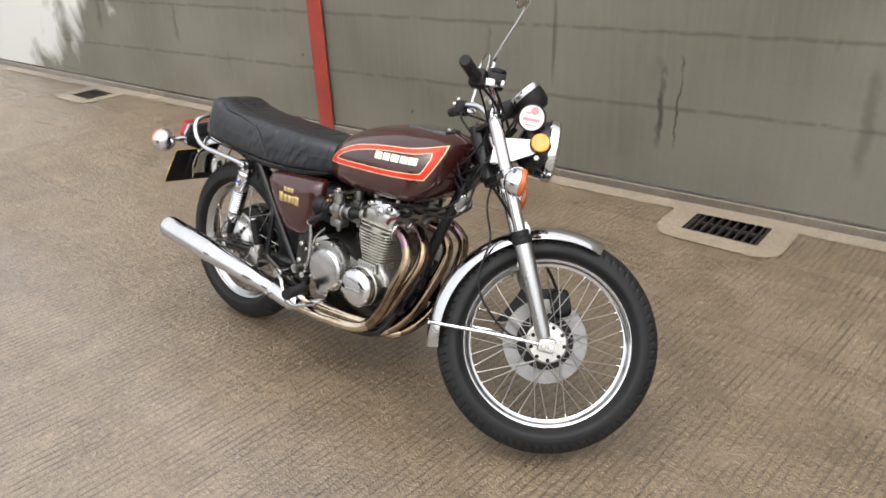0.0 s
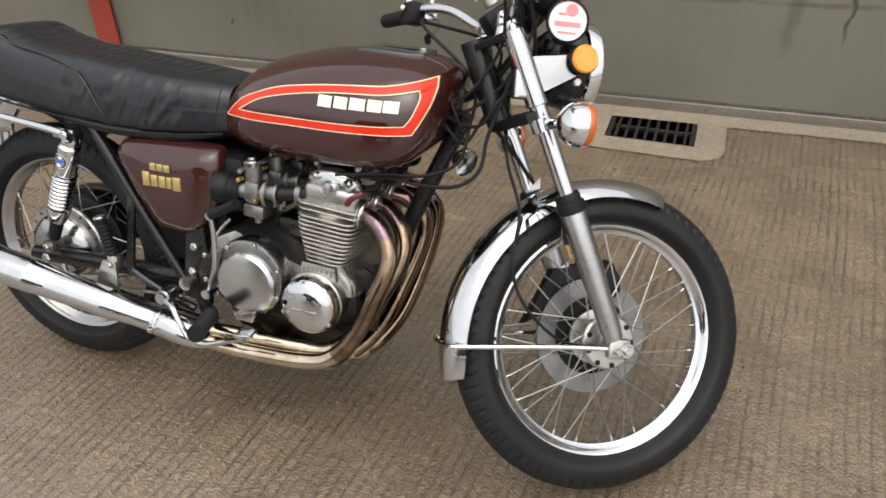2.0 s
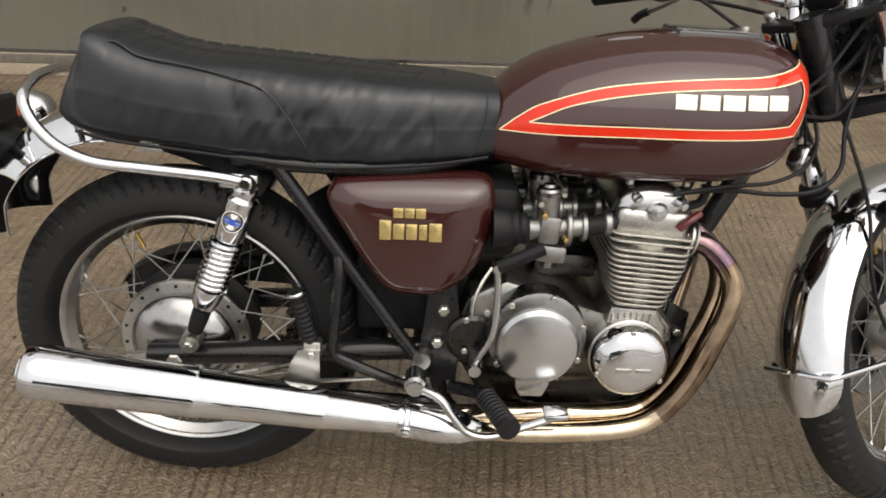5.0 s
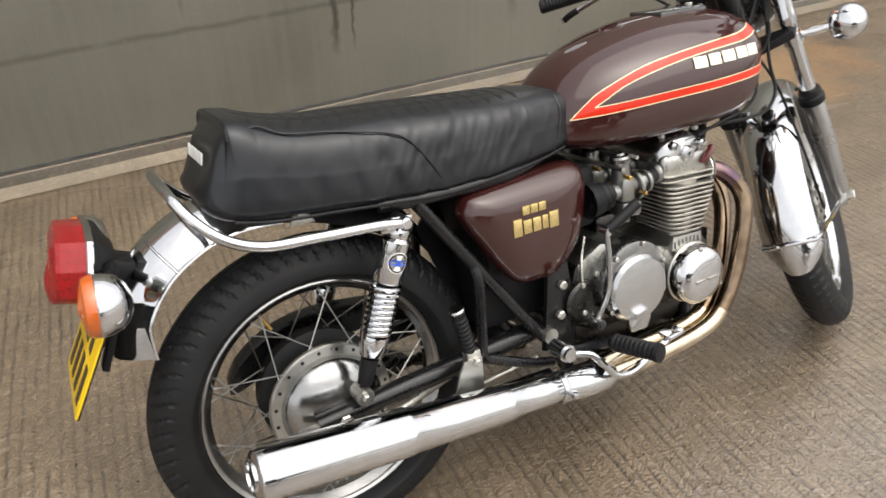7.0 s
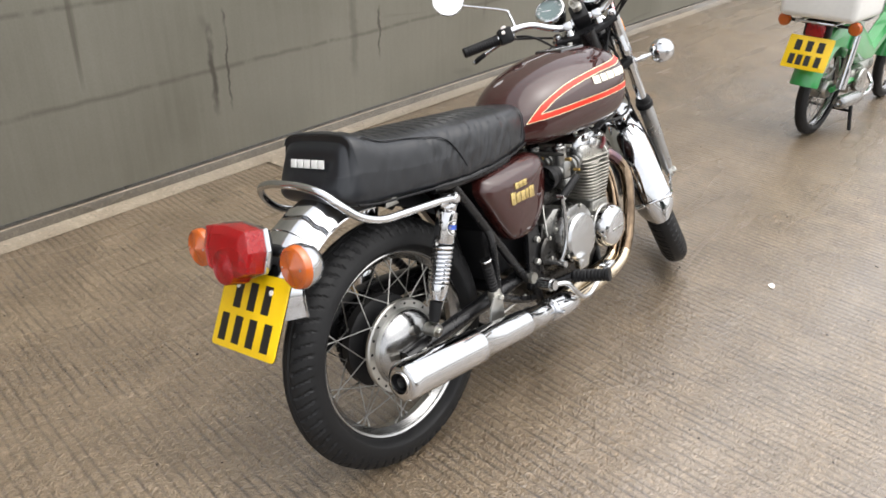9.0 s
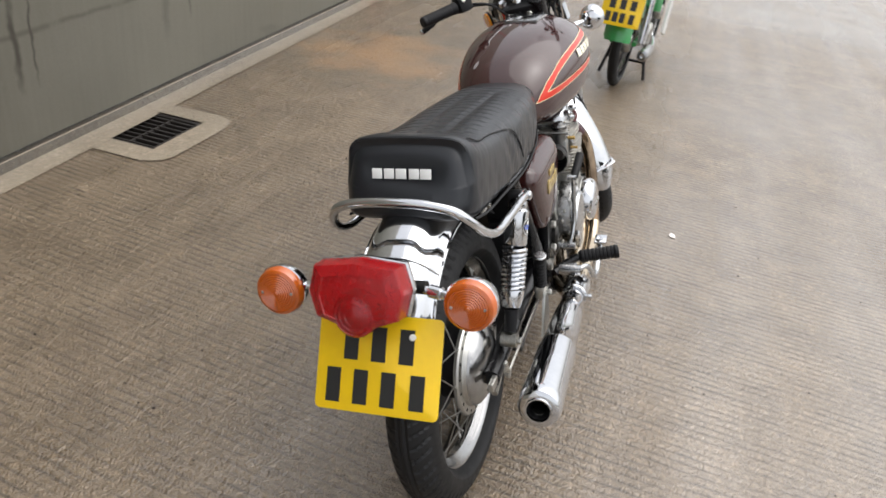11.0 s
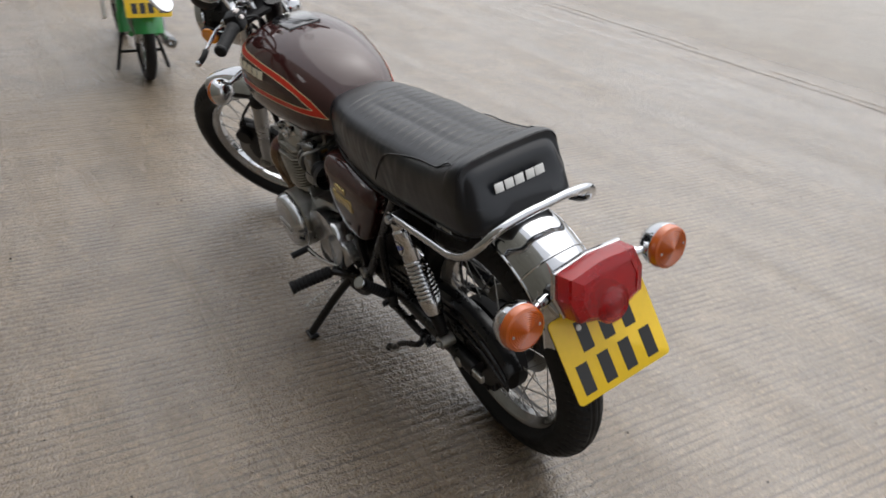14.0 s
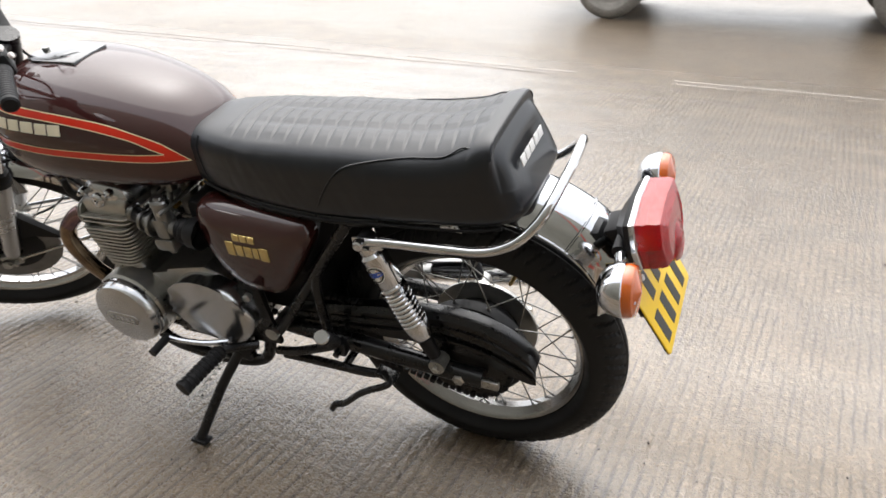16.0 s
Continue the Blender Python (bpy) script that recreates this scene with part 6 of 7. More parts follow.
# carburettors
for k, y in enumerate((-0.142, -0.048, 0.048, 0.142)):
    cb = node("carburettor", bike)
    tagged(cb, "small alloy carburettor behind the cylinders")
    part("body", joined(box((0.036, 0.042, 0.05), pose(0.645, y, 0.607, 0, 4, 0), 0.008), rod((0.60, y, 0.602), (0.70, y, 0.610), 0.017, 20), rod((0.643, y, 0.61), (0.640, y, 0.668), 0.0185, 22)), CARB, cb)
    part("top_cap", lathe([(0.021, 0), (0.021, 0.008), (0.018, 0.012), (0.011, 0.014), (0.009, 0.018), (0, 0.018)], 22, along((0.6405, y, 0.664), (-0.05, 0, 1))), CASE, cb)
    part("float_bowl", joined(box((0.052, 0.046, 0.032), pose(0.650, y, 0.566, 0, 4, 0), 0.008), rod((0.650, y, 0.555), (0.650, y, 0.536), 0.009, 12)), CARB, cb)
    part("intake_stub", rod((0.70, y, 0.609), (0.755, y * 0.85, 0.612), 0.0165, 18), GRIP_RUBBER, cb)
    part("intake_flange", disc(0.022, 0.014, along((0.738, y * 0.88, 0.611), (1, 0, 0.05)), 0.003, 20), CARB, cb)
    part("hose_clamp", joined(disc(0.024, 0.008, along((0.698, y, 0.609), (1, 0, 0.02)), 0.001, 24, 0.018), disc(0.030, 0.009, along((0.672, y, 0.606), (1, 0, 0.02)), 0.002, 24, 0.018)), CARB, cb)
    part("boot", lathe([(0.022, 0), (0.027, 0.006), (0.025, 0.014), (0.030, 0.02), (0.028, 0.028), (0.034, 0.036), (0.036, 0.06)], 22, along((0.612, y, 0.603), (-1, 0, -0.02))), GRIP_RUBBER, cb)
    part("screw", disc(0.005, 0.02, outward((0.63, y - 0.024, 0.64), -1), 0.001, 8), BRASS, cb)
    part("screw", disc(0.004, 0.02, outward((0.668, y - 0.024, 0.60), -1), 0.001, 8), BRASS, cb)
part("throttle_linkage", joined(rod((0.625, 0.17, 0.655), (0.625, -0.17, 0.655), 0.005, 8), rod((0.66, 0.17, 0.672), (0.66, -0.17, 0.672), 0.004, 8)), STEEL, engine)

# ------------------------------------------------ exhaust
ex = node("exhaust", bike)
tagged(ex, "four-into-one chrome exhaust with gold heat tint")
paths = (
    [(0.885, -0.118, 0.588), (0.925, -0.132, 0.577), (0.962, -0.150, 0.535), (0.966, -0.165, 0.49), (0.945, -0.178, 0.425), (0.915, -0.188, 0.35), (0.865, -0.196, 0.282), (0.80, -0.2, 0.252), (0.65, -0.205, 0.243), (0.50, -0.208, 0.250), (0.44, -0.21, 0.262)],
    [(0.885, -0.040, 0.588), (0.925, -0.048, 0.577), (0.965, -0.075, 0.535), (0.968, -0.10, 0.48), (0.935, -0.130, 0.40), (0.895, -0.148, 0.325), (0.845, -0.160, 0.275), (0.78, -0.166, 0.262), (0.62, -0.175, 0.262), (0.50, -0.195, 0.268), (0.44, -0.205, 0.27)],
    [(0.885, 0.040, 0.588), (0.925, 0.048, 0.577), (0.962, 0.056, 0.535), (0.964, 0.05, 0.48), (0.94, 0.02, 0.39), (0.905, -0.03, 0.29), (0.85, -0.075, 0.225), (0.78, -0.105, 0.215), (0.62, -0.140, 0.225), (0.50, -0.180, 0.245), (0.44, -0.205, 0.258)],
    [(0.885, 0.118, 0.588), (0.925, 0.132, 0.577), (0.960, 0.146, 0.535), (0.962, 0.145, 0.48), (0.945, 0.115, 0.38), (0.915, 0.05, 0.27), (0.86, -0.02, 0.205), (0.78, -0.06, 0.195), (0.62, -0.11, 0.210), (0.50, -0.165, 0.238), (0.44, -0.203, 0.255)],
)
for p in paths:
    fine = spline(p, 6)
    cut, low = 10, 36
    part("hot_header", sweep(fine[: cut + 1], 0.0185, 14), BLUED_STEEL, ex, "header bend blued and browned by heat")
    part("header_pipe", sweep(fine[cut : low + 1], 0.0185, 14), GOLD_STEEL, ex, "gold-brown tinted chrome header pipe")
    part("lower_pipe", sweep(fine[low:], 0.0185, 14), PALE_GOLD, ex, "straw tinted chrome pipe under the engine")
    part("port_flange", lathe([(0.02, 0.0), (0.033, 0.001), (0.034, 0.004), (0.026, 0.005), (0.026, 0.008), (0.034, 0.009), (0.033, 0.013), (0.02, 0.014)], 20, along(Vector(p[0]) + Vector((-0.003, 0, 0)), (1, 0, -0.2))), ALLOY, ex)
muff_a, muff_b = Vector((0.455, -0.208, 0.262)), Vector((-0.192, -0.248, 0.368))
mm = along(muff_a, muff_b - muff_a, (0, 1, 0))
ML = (muff_b - muff_a).length
part("silencer", lathe([(0.024, 0.0), (0.0275, 0.004), (0.0275, 0.06), (0.029, 0.064), (0.030, 0.10), (0.0345, 0.17), (0.0355, 0.172), (0.036, 0.178), (0.0385, 0.30), (0.041, 0.38), (0.043, 0.384), (0.043, 0.39), (0.0445, ML - 0.03), (0.0435, ML - 0.014), (0.040, ML - 0.005), (0.034, ML - 0.001), (0.027, ML - 0.0005), (0.026, ML + 0.004), (0.0235, ML + 0.004), (0.022, ML - 0.002), (0.022, ML - 0.05)], 56, mm), CHROME, ex, "long chrome silencer")
part("tail_pipe", lathe([(0.0215, ML - 0.002), (0.0205, ML - 0.004), (0.020, ML - 0.12), (0.0, ML - 0.12)], 32, mm), SATIN, ex)
part("inner_outlet", lathe([(0.0125, ML - 0.08), (0.0125, ML - 0.008), (0.0135, ML - 0.006), (0.0145, ML - 0.008), (0.0145, ML - 0.08)], 28, mm), WORN_CHROME, ex)
collector = []
for h, wide, tall in ((-0.115, 0.010, 0.012), (-0.09, 0.022, 0.026), (-0.06, 0.031, 0.035), (-0.03, 0.034, 0.037), (0.0, 0.034, 0.035), (0.028, 0.0315, 0.0315), (0.05, 0.0295, 0.0295)):
    collector.append([mm @ Vector((wide * math.cos(a), tall * math.sin(a), h)) for a in [2 * math.pi * k / 28 for k in range(28)]])
part("collector", loft(collector), CHROME, ex, "tapered chrome collector", smooth=60)
part("clamp", joined(disc(0.0335, 0.012, mm @ Matrix.Translation((0, 0, 0.030)), 0.003, 32, 0.0276), box((0.012, 0.022, 0.014), mm @ Matrix.Translation((0.0, -0.036, 0.036)), 0.003)), CHROME, ex)
part("hanger", slab([(-0.044, -0.052), (0.030, -0.050), (0.032, 0.048), (-0.006, 0.048), (-0.020, 0.020)], 0.006, outward((0.238, -0.168, 0.328), -1), 0.002), ALLOY, ex, "pale alloy hanger plate")

# ------------------------------------------------ foot controls, stands, chain
for side in SIDE:
    peg = node("footpeg", bike)
    tagged(peg, "black ribbed rubber footpeg")
    a, b = Vector((0.555, 0.20 * side, 0.315)), Vector((0.586, -0.300, 0.322)) if side < 0 else Vector((0.574, 0.317, 0.306))
    m = along(a, b - a)
    L = (b - a).length
    prof = [(0.0, 0.0), (0.013, 0.0)]
    for k in range(9):
        h = 0.006 + (L - 0.012) * k / 9
        prof += [(0.0165, h), (0.0185, h + 0.002), (0.0185, h + 0.007), (0.0165, h + 0.009)]
    prof += [(0.02, L - 0.002), (0.019, L + 0.006), (0.0, L + 0.008)]
    part("rubber", lathe(prof, 20, m), GRIP_RUBBER, peg)
    part("arm", tube([(0.50, 0.14 * side, 0.29), (0.53, 0.165 * side, 0.30), (0.555, 0.20 * side, 0.315)], 0.012, 10, 4), BLACK, peg)
    pp = node("passenger_footpeg", bike)
    tagged(pp, "folded-up passenger footpeg with black rubber" if side < 0 else "passenger footpeg swung half out with black rubber")
    pa, pb = (Vector((0.253, -0.160, 0.385)), Vector((0.232, -0.166, 0.478))) if side < 0 else (Vector((0.262, 0.166, 0.392)), Vector((0.234, 0.238, 0.482)))
    m = along(pa, pb - pa)
    L = (pb - pa).length
    prof = [(0.0, 0.0), (0.009, 0.0)]
    for k in range(8):
        h = 0.006 + (L - 0.018) * k / 8
        prof += [(0.0125, h), (0.0145, h + 0.002), (0.0145, h + 0.006), (0.0125, h + 0.008)]
    prof += [(0.014, L - 0.006), (0.014, L), (0.0, L + 0.001)]
    part("rubber", lathe(prof, 18, m), GRIP_RUBBER, pp)
    part("end_cap", disc(0.0155, 0.007, along(pb, pb - pa), 0.002, 20), POLISHED, pp)
    part("hinge", joined(box((0.03, 0.024, 0.035), pose(0.256, 0.158 * side, 0.372), 0.004), disc(0.008, 0.02, outward((0.256, 0.165 * side, 0.37), side), 0.002, 6)), STEEL if side < 0 else BLACK, pp)
kick = node("kick_starter", bike)
tagged(kick, "kick-start lever with folded black rubber pedal")
part("lever", tube([(0.535, -0.178, 0.360), (0.545, -0.186, 0.385), (0.562, -0.190, 0.43), (0.565, -0.190, 0.50), (0.561, -0.190, 0.548)], [0.0058] * 25, 12), POLISHED, kick)
part("boss", rod((0.536, -0.155, 0.357), (0.536, -0.196, 0.357), 0.011, 16), POLISHED, kick)
part("knuckle", rod((0.561, -0.176, 0.552), (0.561, -0.200, 0.552), 0.0085, 14), POLISHED, kick)
part("pedal", tube([(0.563, -0.192, 0.553), (0.585, -0.195, 0.566), (0.632, -0.198, 0.592)], [0.011] * 13, 12), GRIP_RUBBER, kick)
bp = node("brake_pedal", bike)
tagged(bp, "chromed rear brake pedal beside the exhaust")
part("arm", tube([(0.438, -0.215, 0.335), (0.475, -0.235, 0.330), (0.500, -0.245, 0.300), (0.525, -0.248, 0.272), (0.565, -0.248, 0.264), (0.62, -0.246, 0.283), (0.668, -0.244, 0.302)], 0.0072, 10), POLISHED, bp)
part("pad", box((0.042, 0.036, 0.012), pose(0.672, -0.246, 0.314, 0, -8, 0), 0.005), CHROME, bp)
part("pivot", joined(rod((0.435, -0.17, 0.338), (0.435, -0.226, 0.338), 0.014, 20), rod((0.435, -0.18, 0.338), (0.435, -0.215, 0.338), 0.018, 20)), POLISHED, bp)
gl = node("gear_lever", bike)
tagged(gl, "chromed gear lever with black rubber")
part("arm", tube([(0.545, 0.18, 0.325), (0.60, 0.195, 0.318), (0.66, 0.205, 0.318), (0.70, 0.208, 0.322)], 0.007, 10), CHROME, gl)
part("rubber", rod((0.70, 0.205, 0.322), (0.703, 0.262, 0.318), 0.010, 14), GRIP_RUBBER, gl)
st = node("side_stand", bike)
tagged(st, "black side stand propping the machine")
foot = Vector((0.628, 0.290, 0.075))
hinge = Vector((0.554, 0.150, 0.262))
part("leg", tube([hinge, hinge.lerp(foot, 0.4) + Vector((0.008, 0, 0)), foot + Vector((0, 0, 0.006))], 0.0125, 12), BLACK, st)
part("foot", box((0.044, 0.030, 0.010), Matrix.Translation(foot) @ Matrix.Rotation(radians(12), 4, "X"), 0.003), BLACK, st)
part("bracket", box((0.06, 0.03, 0.06), pose(0.552, 0.142, 0.268), 0.008), BLACK, st)
coil = []
for k in range(85):
    a = 2 * math.pi * 10 * k / 84
    p = (hinge + Vector((0.028, 0.012, -0.01))).lerp(foot + Vector((0.02, -0.01, 0.09)), k / 84)
    coil.append(p + Vector((0.006 * math.cos(a), 0.006 * math.sin(a), 0)))
part("return_spring", sweep(coil, 0.0014, 5), STEEL, st)
cs = node("centre_stand", bike)
tagged(cs, "black centre stand folded up under the frame")
for side in SIDE:
    part("leg", tube([(0.47, 0.095 * side, 0.225), (0.36, 0.10 * side, 0.235), (0.24, 0.11 * side, 0.25), (0.19, 0.11 * side, 0.262)], 0.011, 10), BLACK, cs)
    part("foot", box((0.05, 0.03, 0.016), pose(0.185, 0.112 * side, 0.262, 0, -20, 0), 0.004), BLACK, cs)
part("cross_bar", rod((0.30, 0.105, 0.242), (0.30, -0.105, 0.242), 0.010, 10), BLACK, cs)
part("tread_arm", tube([(0.19, 0.115, 0.268), (0.161, 0.150, 0.278), (0.221, 0.168, 0.250), (0.270, 0.174, 0.205), (0.294, 0.176, 0.195), (0.306, 0.178, 0.176)], 0.008, 10), BLACK, cs)

guard = node("chain_guard", bike)
tagged(guard, "black pressed steel chain guard on the left")
rings = []
for x, z, h in [tuple(p) for p in spline(((0.40, 0.400, 0.05), (0.28, 0.418, 0.06), (0.16, 0.440, 0.07), (0.05, 0.455, 0.082), (-0.03, 0.450, 0.09), (-0.09, 0.428, 0.088), (-0.135, 0.395, 0.07), (-0.155, 0.365, 0.04)), 4)]:
    rings.append([Vector((x, yy, zz)) for yy, zz in ((0.055, z), (0.066, z + 0.007), (0.088, z + 0.007), (0.098, z - 0.004), (0.1, z - 0.3 * h), (0.103, z - 0.35 * h), (0.103, z - 0.42 * h), (0.099, z - 0.5 * h), (0.099, z - h), (0.096, z - h), (0.095, z - 0.1 * h), (0.086, z + 0.002), (0.062, z + 0.002))])
part("pressing", loft(rings), BLACK, guard)
for f in (0.2, 0.62):
    part("ridge", sweep(spline([r[8].lerp(r[3], 1 - f) + Vector((0, 0.003, 0)) for r in rings[1:-1]], 3), 0.004, 6), BLACK, guard)
part("sprocket", disc(0.102, 0.006, across((REAR_AXLE.x, 0.072, REAR_AXLE.z)), 0.001, 60, 0.05), DARK_ALLOY, guard, "greasy dark rear sprocket")
link = []
Rs, Rf = 0.099, 0.036
fx = Vector((0.555, 0.075, 0.40))
top_a, top_b = Vector((REAR_AXLE.x, 0.075, REAR_AXLE.z + Rs)), fx + Vector((0, 0, Rf))
low_a, low_b = Vector((REAR_AXLE.x, 0.075, REAR_AXLE.z - Rs)), fx - Vector((0, 0, Rf))
for a, b in ((top_a, top_b), (low_a, low_b)):
    n = int((b - a).length / 0.0159)
    for k in range(n):
        p = a.lerp(b, (k + 0.5) / n) - Vector((0, 0, 0.012 * math.sin(math.pi * (k + 0.5) / n) if a is low_a else 0))
        tilt = -math.degrees(math.atan2((b - a).z, (b - a).x))
        link.append(box((0.013, 0.016 if k % 2 else 0.011, 0.0125), pose(*p, 0, tilt, 0), 0.002, 1))
for k in range(20):
    a = radians(90 + 180 * (k + 0.5) / 20)
    link.append(box((0.0125, 0.016 if k % 2 else 0.011, 0.013), pose(REAR_AXLE.x + Rs * math.cos(a), 0.075, REAR_AXLE.z + Rs * math.sin(a), 0, 90 - math.degrees(a), 0), 0.002, 1))
tagged(part("chain", joined(*link), SATIN, guard, "greasy black drive chain"), kind="stuff")
part("torque_arm", rod((-0.005, -0.10, 0.245), (0.28, -0.09, 0.32), 0.008, 10), STEEL, frame_part)
part("brake_rod", rod((0.055, -0.118, 0.262), (0.42, -0.13, 0.30), 0.004, 8), STEEL, frame_part)
part("brake_arm", joined(rod((0.03, -0.105, 0.335), (0.055, -0.118, 0.262), 0.008, 10), disc(0.012, 0.012, outward((0.055, -0.112, 0.262), -1), 0.003, 16)), STEEL, frame_part)

# horn, cables and wiring
horn = node("horn", bike)
tagged(horn, "small round chrome-rimmed horn under the steering head")
hnm = along((1.085, -0.055, 0.715), (0.8, -0.5, -0.1))
part("body", lathe([(0, -0.024), (0.015, -0.022), (0.025, -0.010), (0.028, 0.0), (0.027, 0.005), (0.015, 0.007), (0, 0.009)], 28, hnm), WORN_CHROME, horn)
part("rim", lathe([(0.027, 0.0), (0.030, 0.002), (0.030, 0.006), (0.026, 0.008)], 28, hnm), CHROME, horn)


def steered_point(p):
    return UPPER @ Vector(p)


cables = (
    ("throttle_cable", steered_point((1.015, -0.215, 1.004)), [(1.14, -0.05, 0.95), (1.08, -0.055, 0.85), (1.00, -0.05, 0.80), (0.80, -0.03, 0.70), (0.67, -0.02, 0.68)], 0.0032),
    ("clutch_cable", steered_point((0.977, 0.210, 1.004)), [(0.93, 0.10, 0.95), (1.06, 0.05, 0.86), (1.09, -0.06, 0.78), (1.08, -0.09, 0.72), (1.02, -0.11, 0.690), (0.93, -0.13, 0.685), (0.84, -0.15, 0.675)], 0.0036),
    ("brake_hose", steered_point((1.060, -0.190, 1.014)), [(1.20, -0.02, 0.94), (1.15, 0.0, 0.86), (1.12, 0.02, 0.80)], 0.0042),
    ("speedometer_cable", steered_point((1.15, 0.06, 0.99)), [(1.14, 0.05, 0.86), (1.17, -0.05, 0.74), steered_point((1.15, -0.05, 0.60)), steered_point((1.14, -0.062, 0.50)), steered_point((1.17, -0.064, 0.42)), steered_point((1.26, -0.058, 0.345)), steered_point((1.36, -0.05, 0.33))], 0.0034),
    ("rev_counter_cable", steered_point((1.15, -0.06, 0.99)), [(1.16, -0.04, 0.88), (1.135, -0.075, 0.78), (1.13, -0.10, 0.715), (1.09, -0.115, 0.68), (1.02, -0.12, 0.672), (0.94, -0.12, 0.676), (0.87, -0.11, 0.665)], 0.004),
    ("wiring_loom", steered_point((1.15, 0.0, 0.95)), [(1.10, 0.03, 0.86), (1.04, 0.05, 0.82), (0.95, 0.05, 0.78), (0.80, 0.05, 0.73)], 0.009),
    ("switch_wire", steered_point((0.972, 0.230, 1.004)), [steered_point((1.09, 0.14, 0.97)), steered_point((1.12, 0.07, 0.93)), (1.10, 0.06, 0.86)], 0.0038),
    ("switch_wire", steered_point((1.020, -0.230, 1.004)), [steered_point((1.09, -0.12, 0.96)), (1.16, -0.02, 0.90), (1.10, -0.03, 0.83), (1.03, -0.035, 0.79)], 0.0038),
    ("horn_wire", (1.09, -0.05, 0.73), [(1.07, -0.06, 0.79), (1.05, -0.055, 0.83), (1.04, -0.04, 0.86)], 0.003),
    ("lamp_wire", steered_point((1.17, -0.04, 0.88)), [(1.15, -0.06, 0.85), (1.12, -0.07, 0.80), (1.08, -0.06, 0.79), (1.04, -0.045, 0.80)], 0.0036),
    ("lamp_wire", steered_point((1.17, 0.03, 0.86)), [(1.11, 0.02, 0.81), (1.08, -0.04, 0.75), (1.05, -0.05, 0.77), (1.02, -0.04, 0.80)], 0.0036),
)
for nm, start, rest, r in cables:
    part(nm, tube([start, *rest], r, 8), GRIP_RUBBER, bike, "black cable" if "cable" in nm else "")
for y in (-0.1125, -0.0375, 0.0375, 0.1125):
    part("plug_lead", tube([(0.915, y + 0.02, 0.67), (0.92, y * 0.7, 0.70), (0.87, y * 0.3, 0.72), (0.80, 0, 0.71)], 0.004, 6), GRIP_RUBBER, bike)
part("red_lead", tube([(0.862, -0.142, 0.612), (0.876, -0.145, 0.628), (0.895, -0.135, 0.638)], 0.0065, 8), RED_HOSE, bike, "short red wire beside the head")
part("breather_hose", tube([(0.56, -0.12, 0.52), (0.535, -0.14, 0.48), (0.53, -0.15, 0.42), (0.55, -0.155, 0.35)], 0.0035, 6), STEEL, bike)
part("fuel_tap", joined(box((0.03, 0.02, 0.03), pose(0.66, 0.085, 0.675), 0.004), rod((0.66, 0.085, 0.66), (0.66, 0.10, 0.63), 0.006, 8)), STEEL, bike)

# ---------------------------------------------------------------- green moped further along the yard
moped = new("moped")
moped.matrix_basis = pose(3.525, 0.108, 0, 0, 0, -5)
tagged(moped, "green and white moped with a white rear box on its stand", "moped")
MR = 0.275


def moped_wheel(name, x):
    w = node(name, moped)
    tagged(w, "thin spoked moped wheel")
    bm = tyre_mesh(MR, 0.032, 0.042, 44, 0.4, 96, 18)
    bm.transform(Matrix.Translation((x, 0, MR)))
    part("tyre", bm, RUBBER, w, smooth=25)
    bm = rim_mesh(MR - 0.04, 0.019, 48)
    bm.transform(Matrix.Translation((x, 0, MR)) @ Matrix.Rotation(radians(90), 4, "X"))
    part("rim", bm, WORN_CHROME, w)
    bm = lathe([(0, -0.05), (0.05, -0.048), (0.058, -0.03), (0.058, 0.03), (0.05, 0.048), (0, 0.05)], 28)
    bm.transform(Matrix.Translation((x, 0, MR)) @ Matrix.Rotation(radians(90), 4, "X"))
    part("hub", bm, ALLOY, w)
    sp = mesh_of("spoke", rod((0, 0, 0), (0, 0, 1), 0.0018, 5), WORN_CHROME)
    for s in SIDE:
        for k in range(18):
            t = 2 * math.pi * (k + 0.5 * (s > 0)) / 18
            sw = radians(35) * (1 if k % 2 else -1)
            p = Vector((x + 0.055 * math.cos(t), 0.03 * s, MR + 0.055 * math.sin(t)))
            q = Vector((x + (MR - 0.065) * math.cos(t + sw), 0.005 * s, MR + (MR - 0.065) * math.sin(t + sw)))
            ob = new("spoke", sp)
            ob.parent = w
            ob.matrix_basis = along(p, q - p) @ Matrix.Diagonal((1, 1, (q - p).length, 1))


moped_wheel("rear_wheel", 0.0)
moped_wheel("front_wheel", 1.19)


def mudguard(name, x, a0, a1, R, hw, material):
    rings = []
    for k in range(25):
        ang = radians(a0 + (a1 - a0) * k / 24)
        ring = []
        for off in (0.0, -0.002):
            row = [Vector((x + (R + off - 0.05 * abs(u) ** 2.5) * math.cos(ang), u * (hw + off), MR + (R + off - 0.05 * abs(u) ** 2.5) * math.sin(ang))) for u in (-1, -0.85, -0.6, -0.3, 0, 0.3, 0.6, 0.85, 1)]
            ring += row if off == 0 else row[::-1]
        rings.append(ring)
    return part(name, loft(rings), material, moped, "green painted mudguard")


mudguard("rear_mudguard", 0.0, 35, 168, 0.325, 0.078, GREEN)
mudguard("front_mudguard", 1.19, 20, 170, 0.325, 0.07, GREEN)
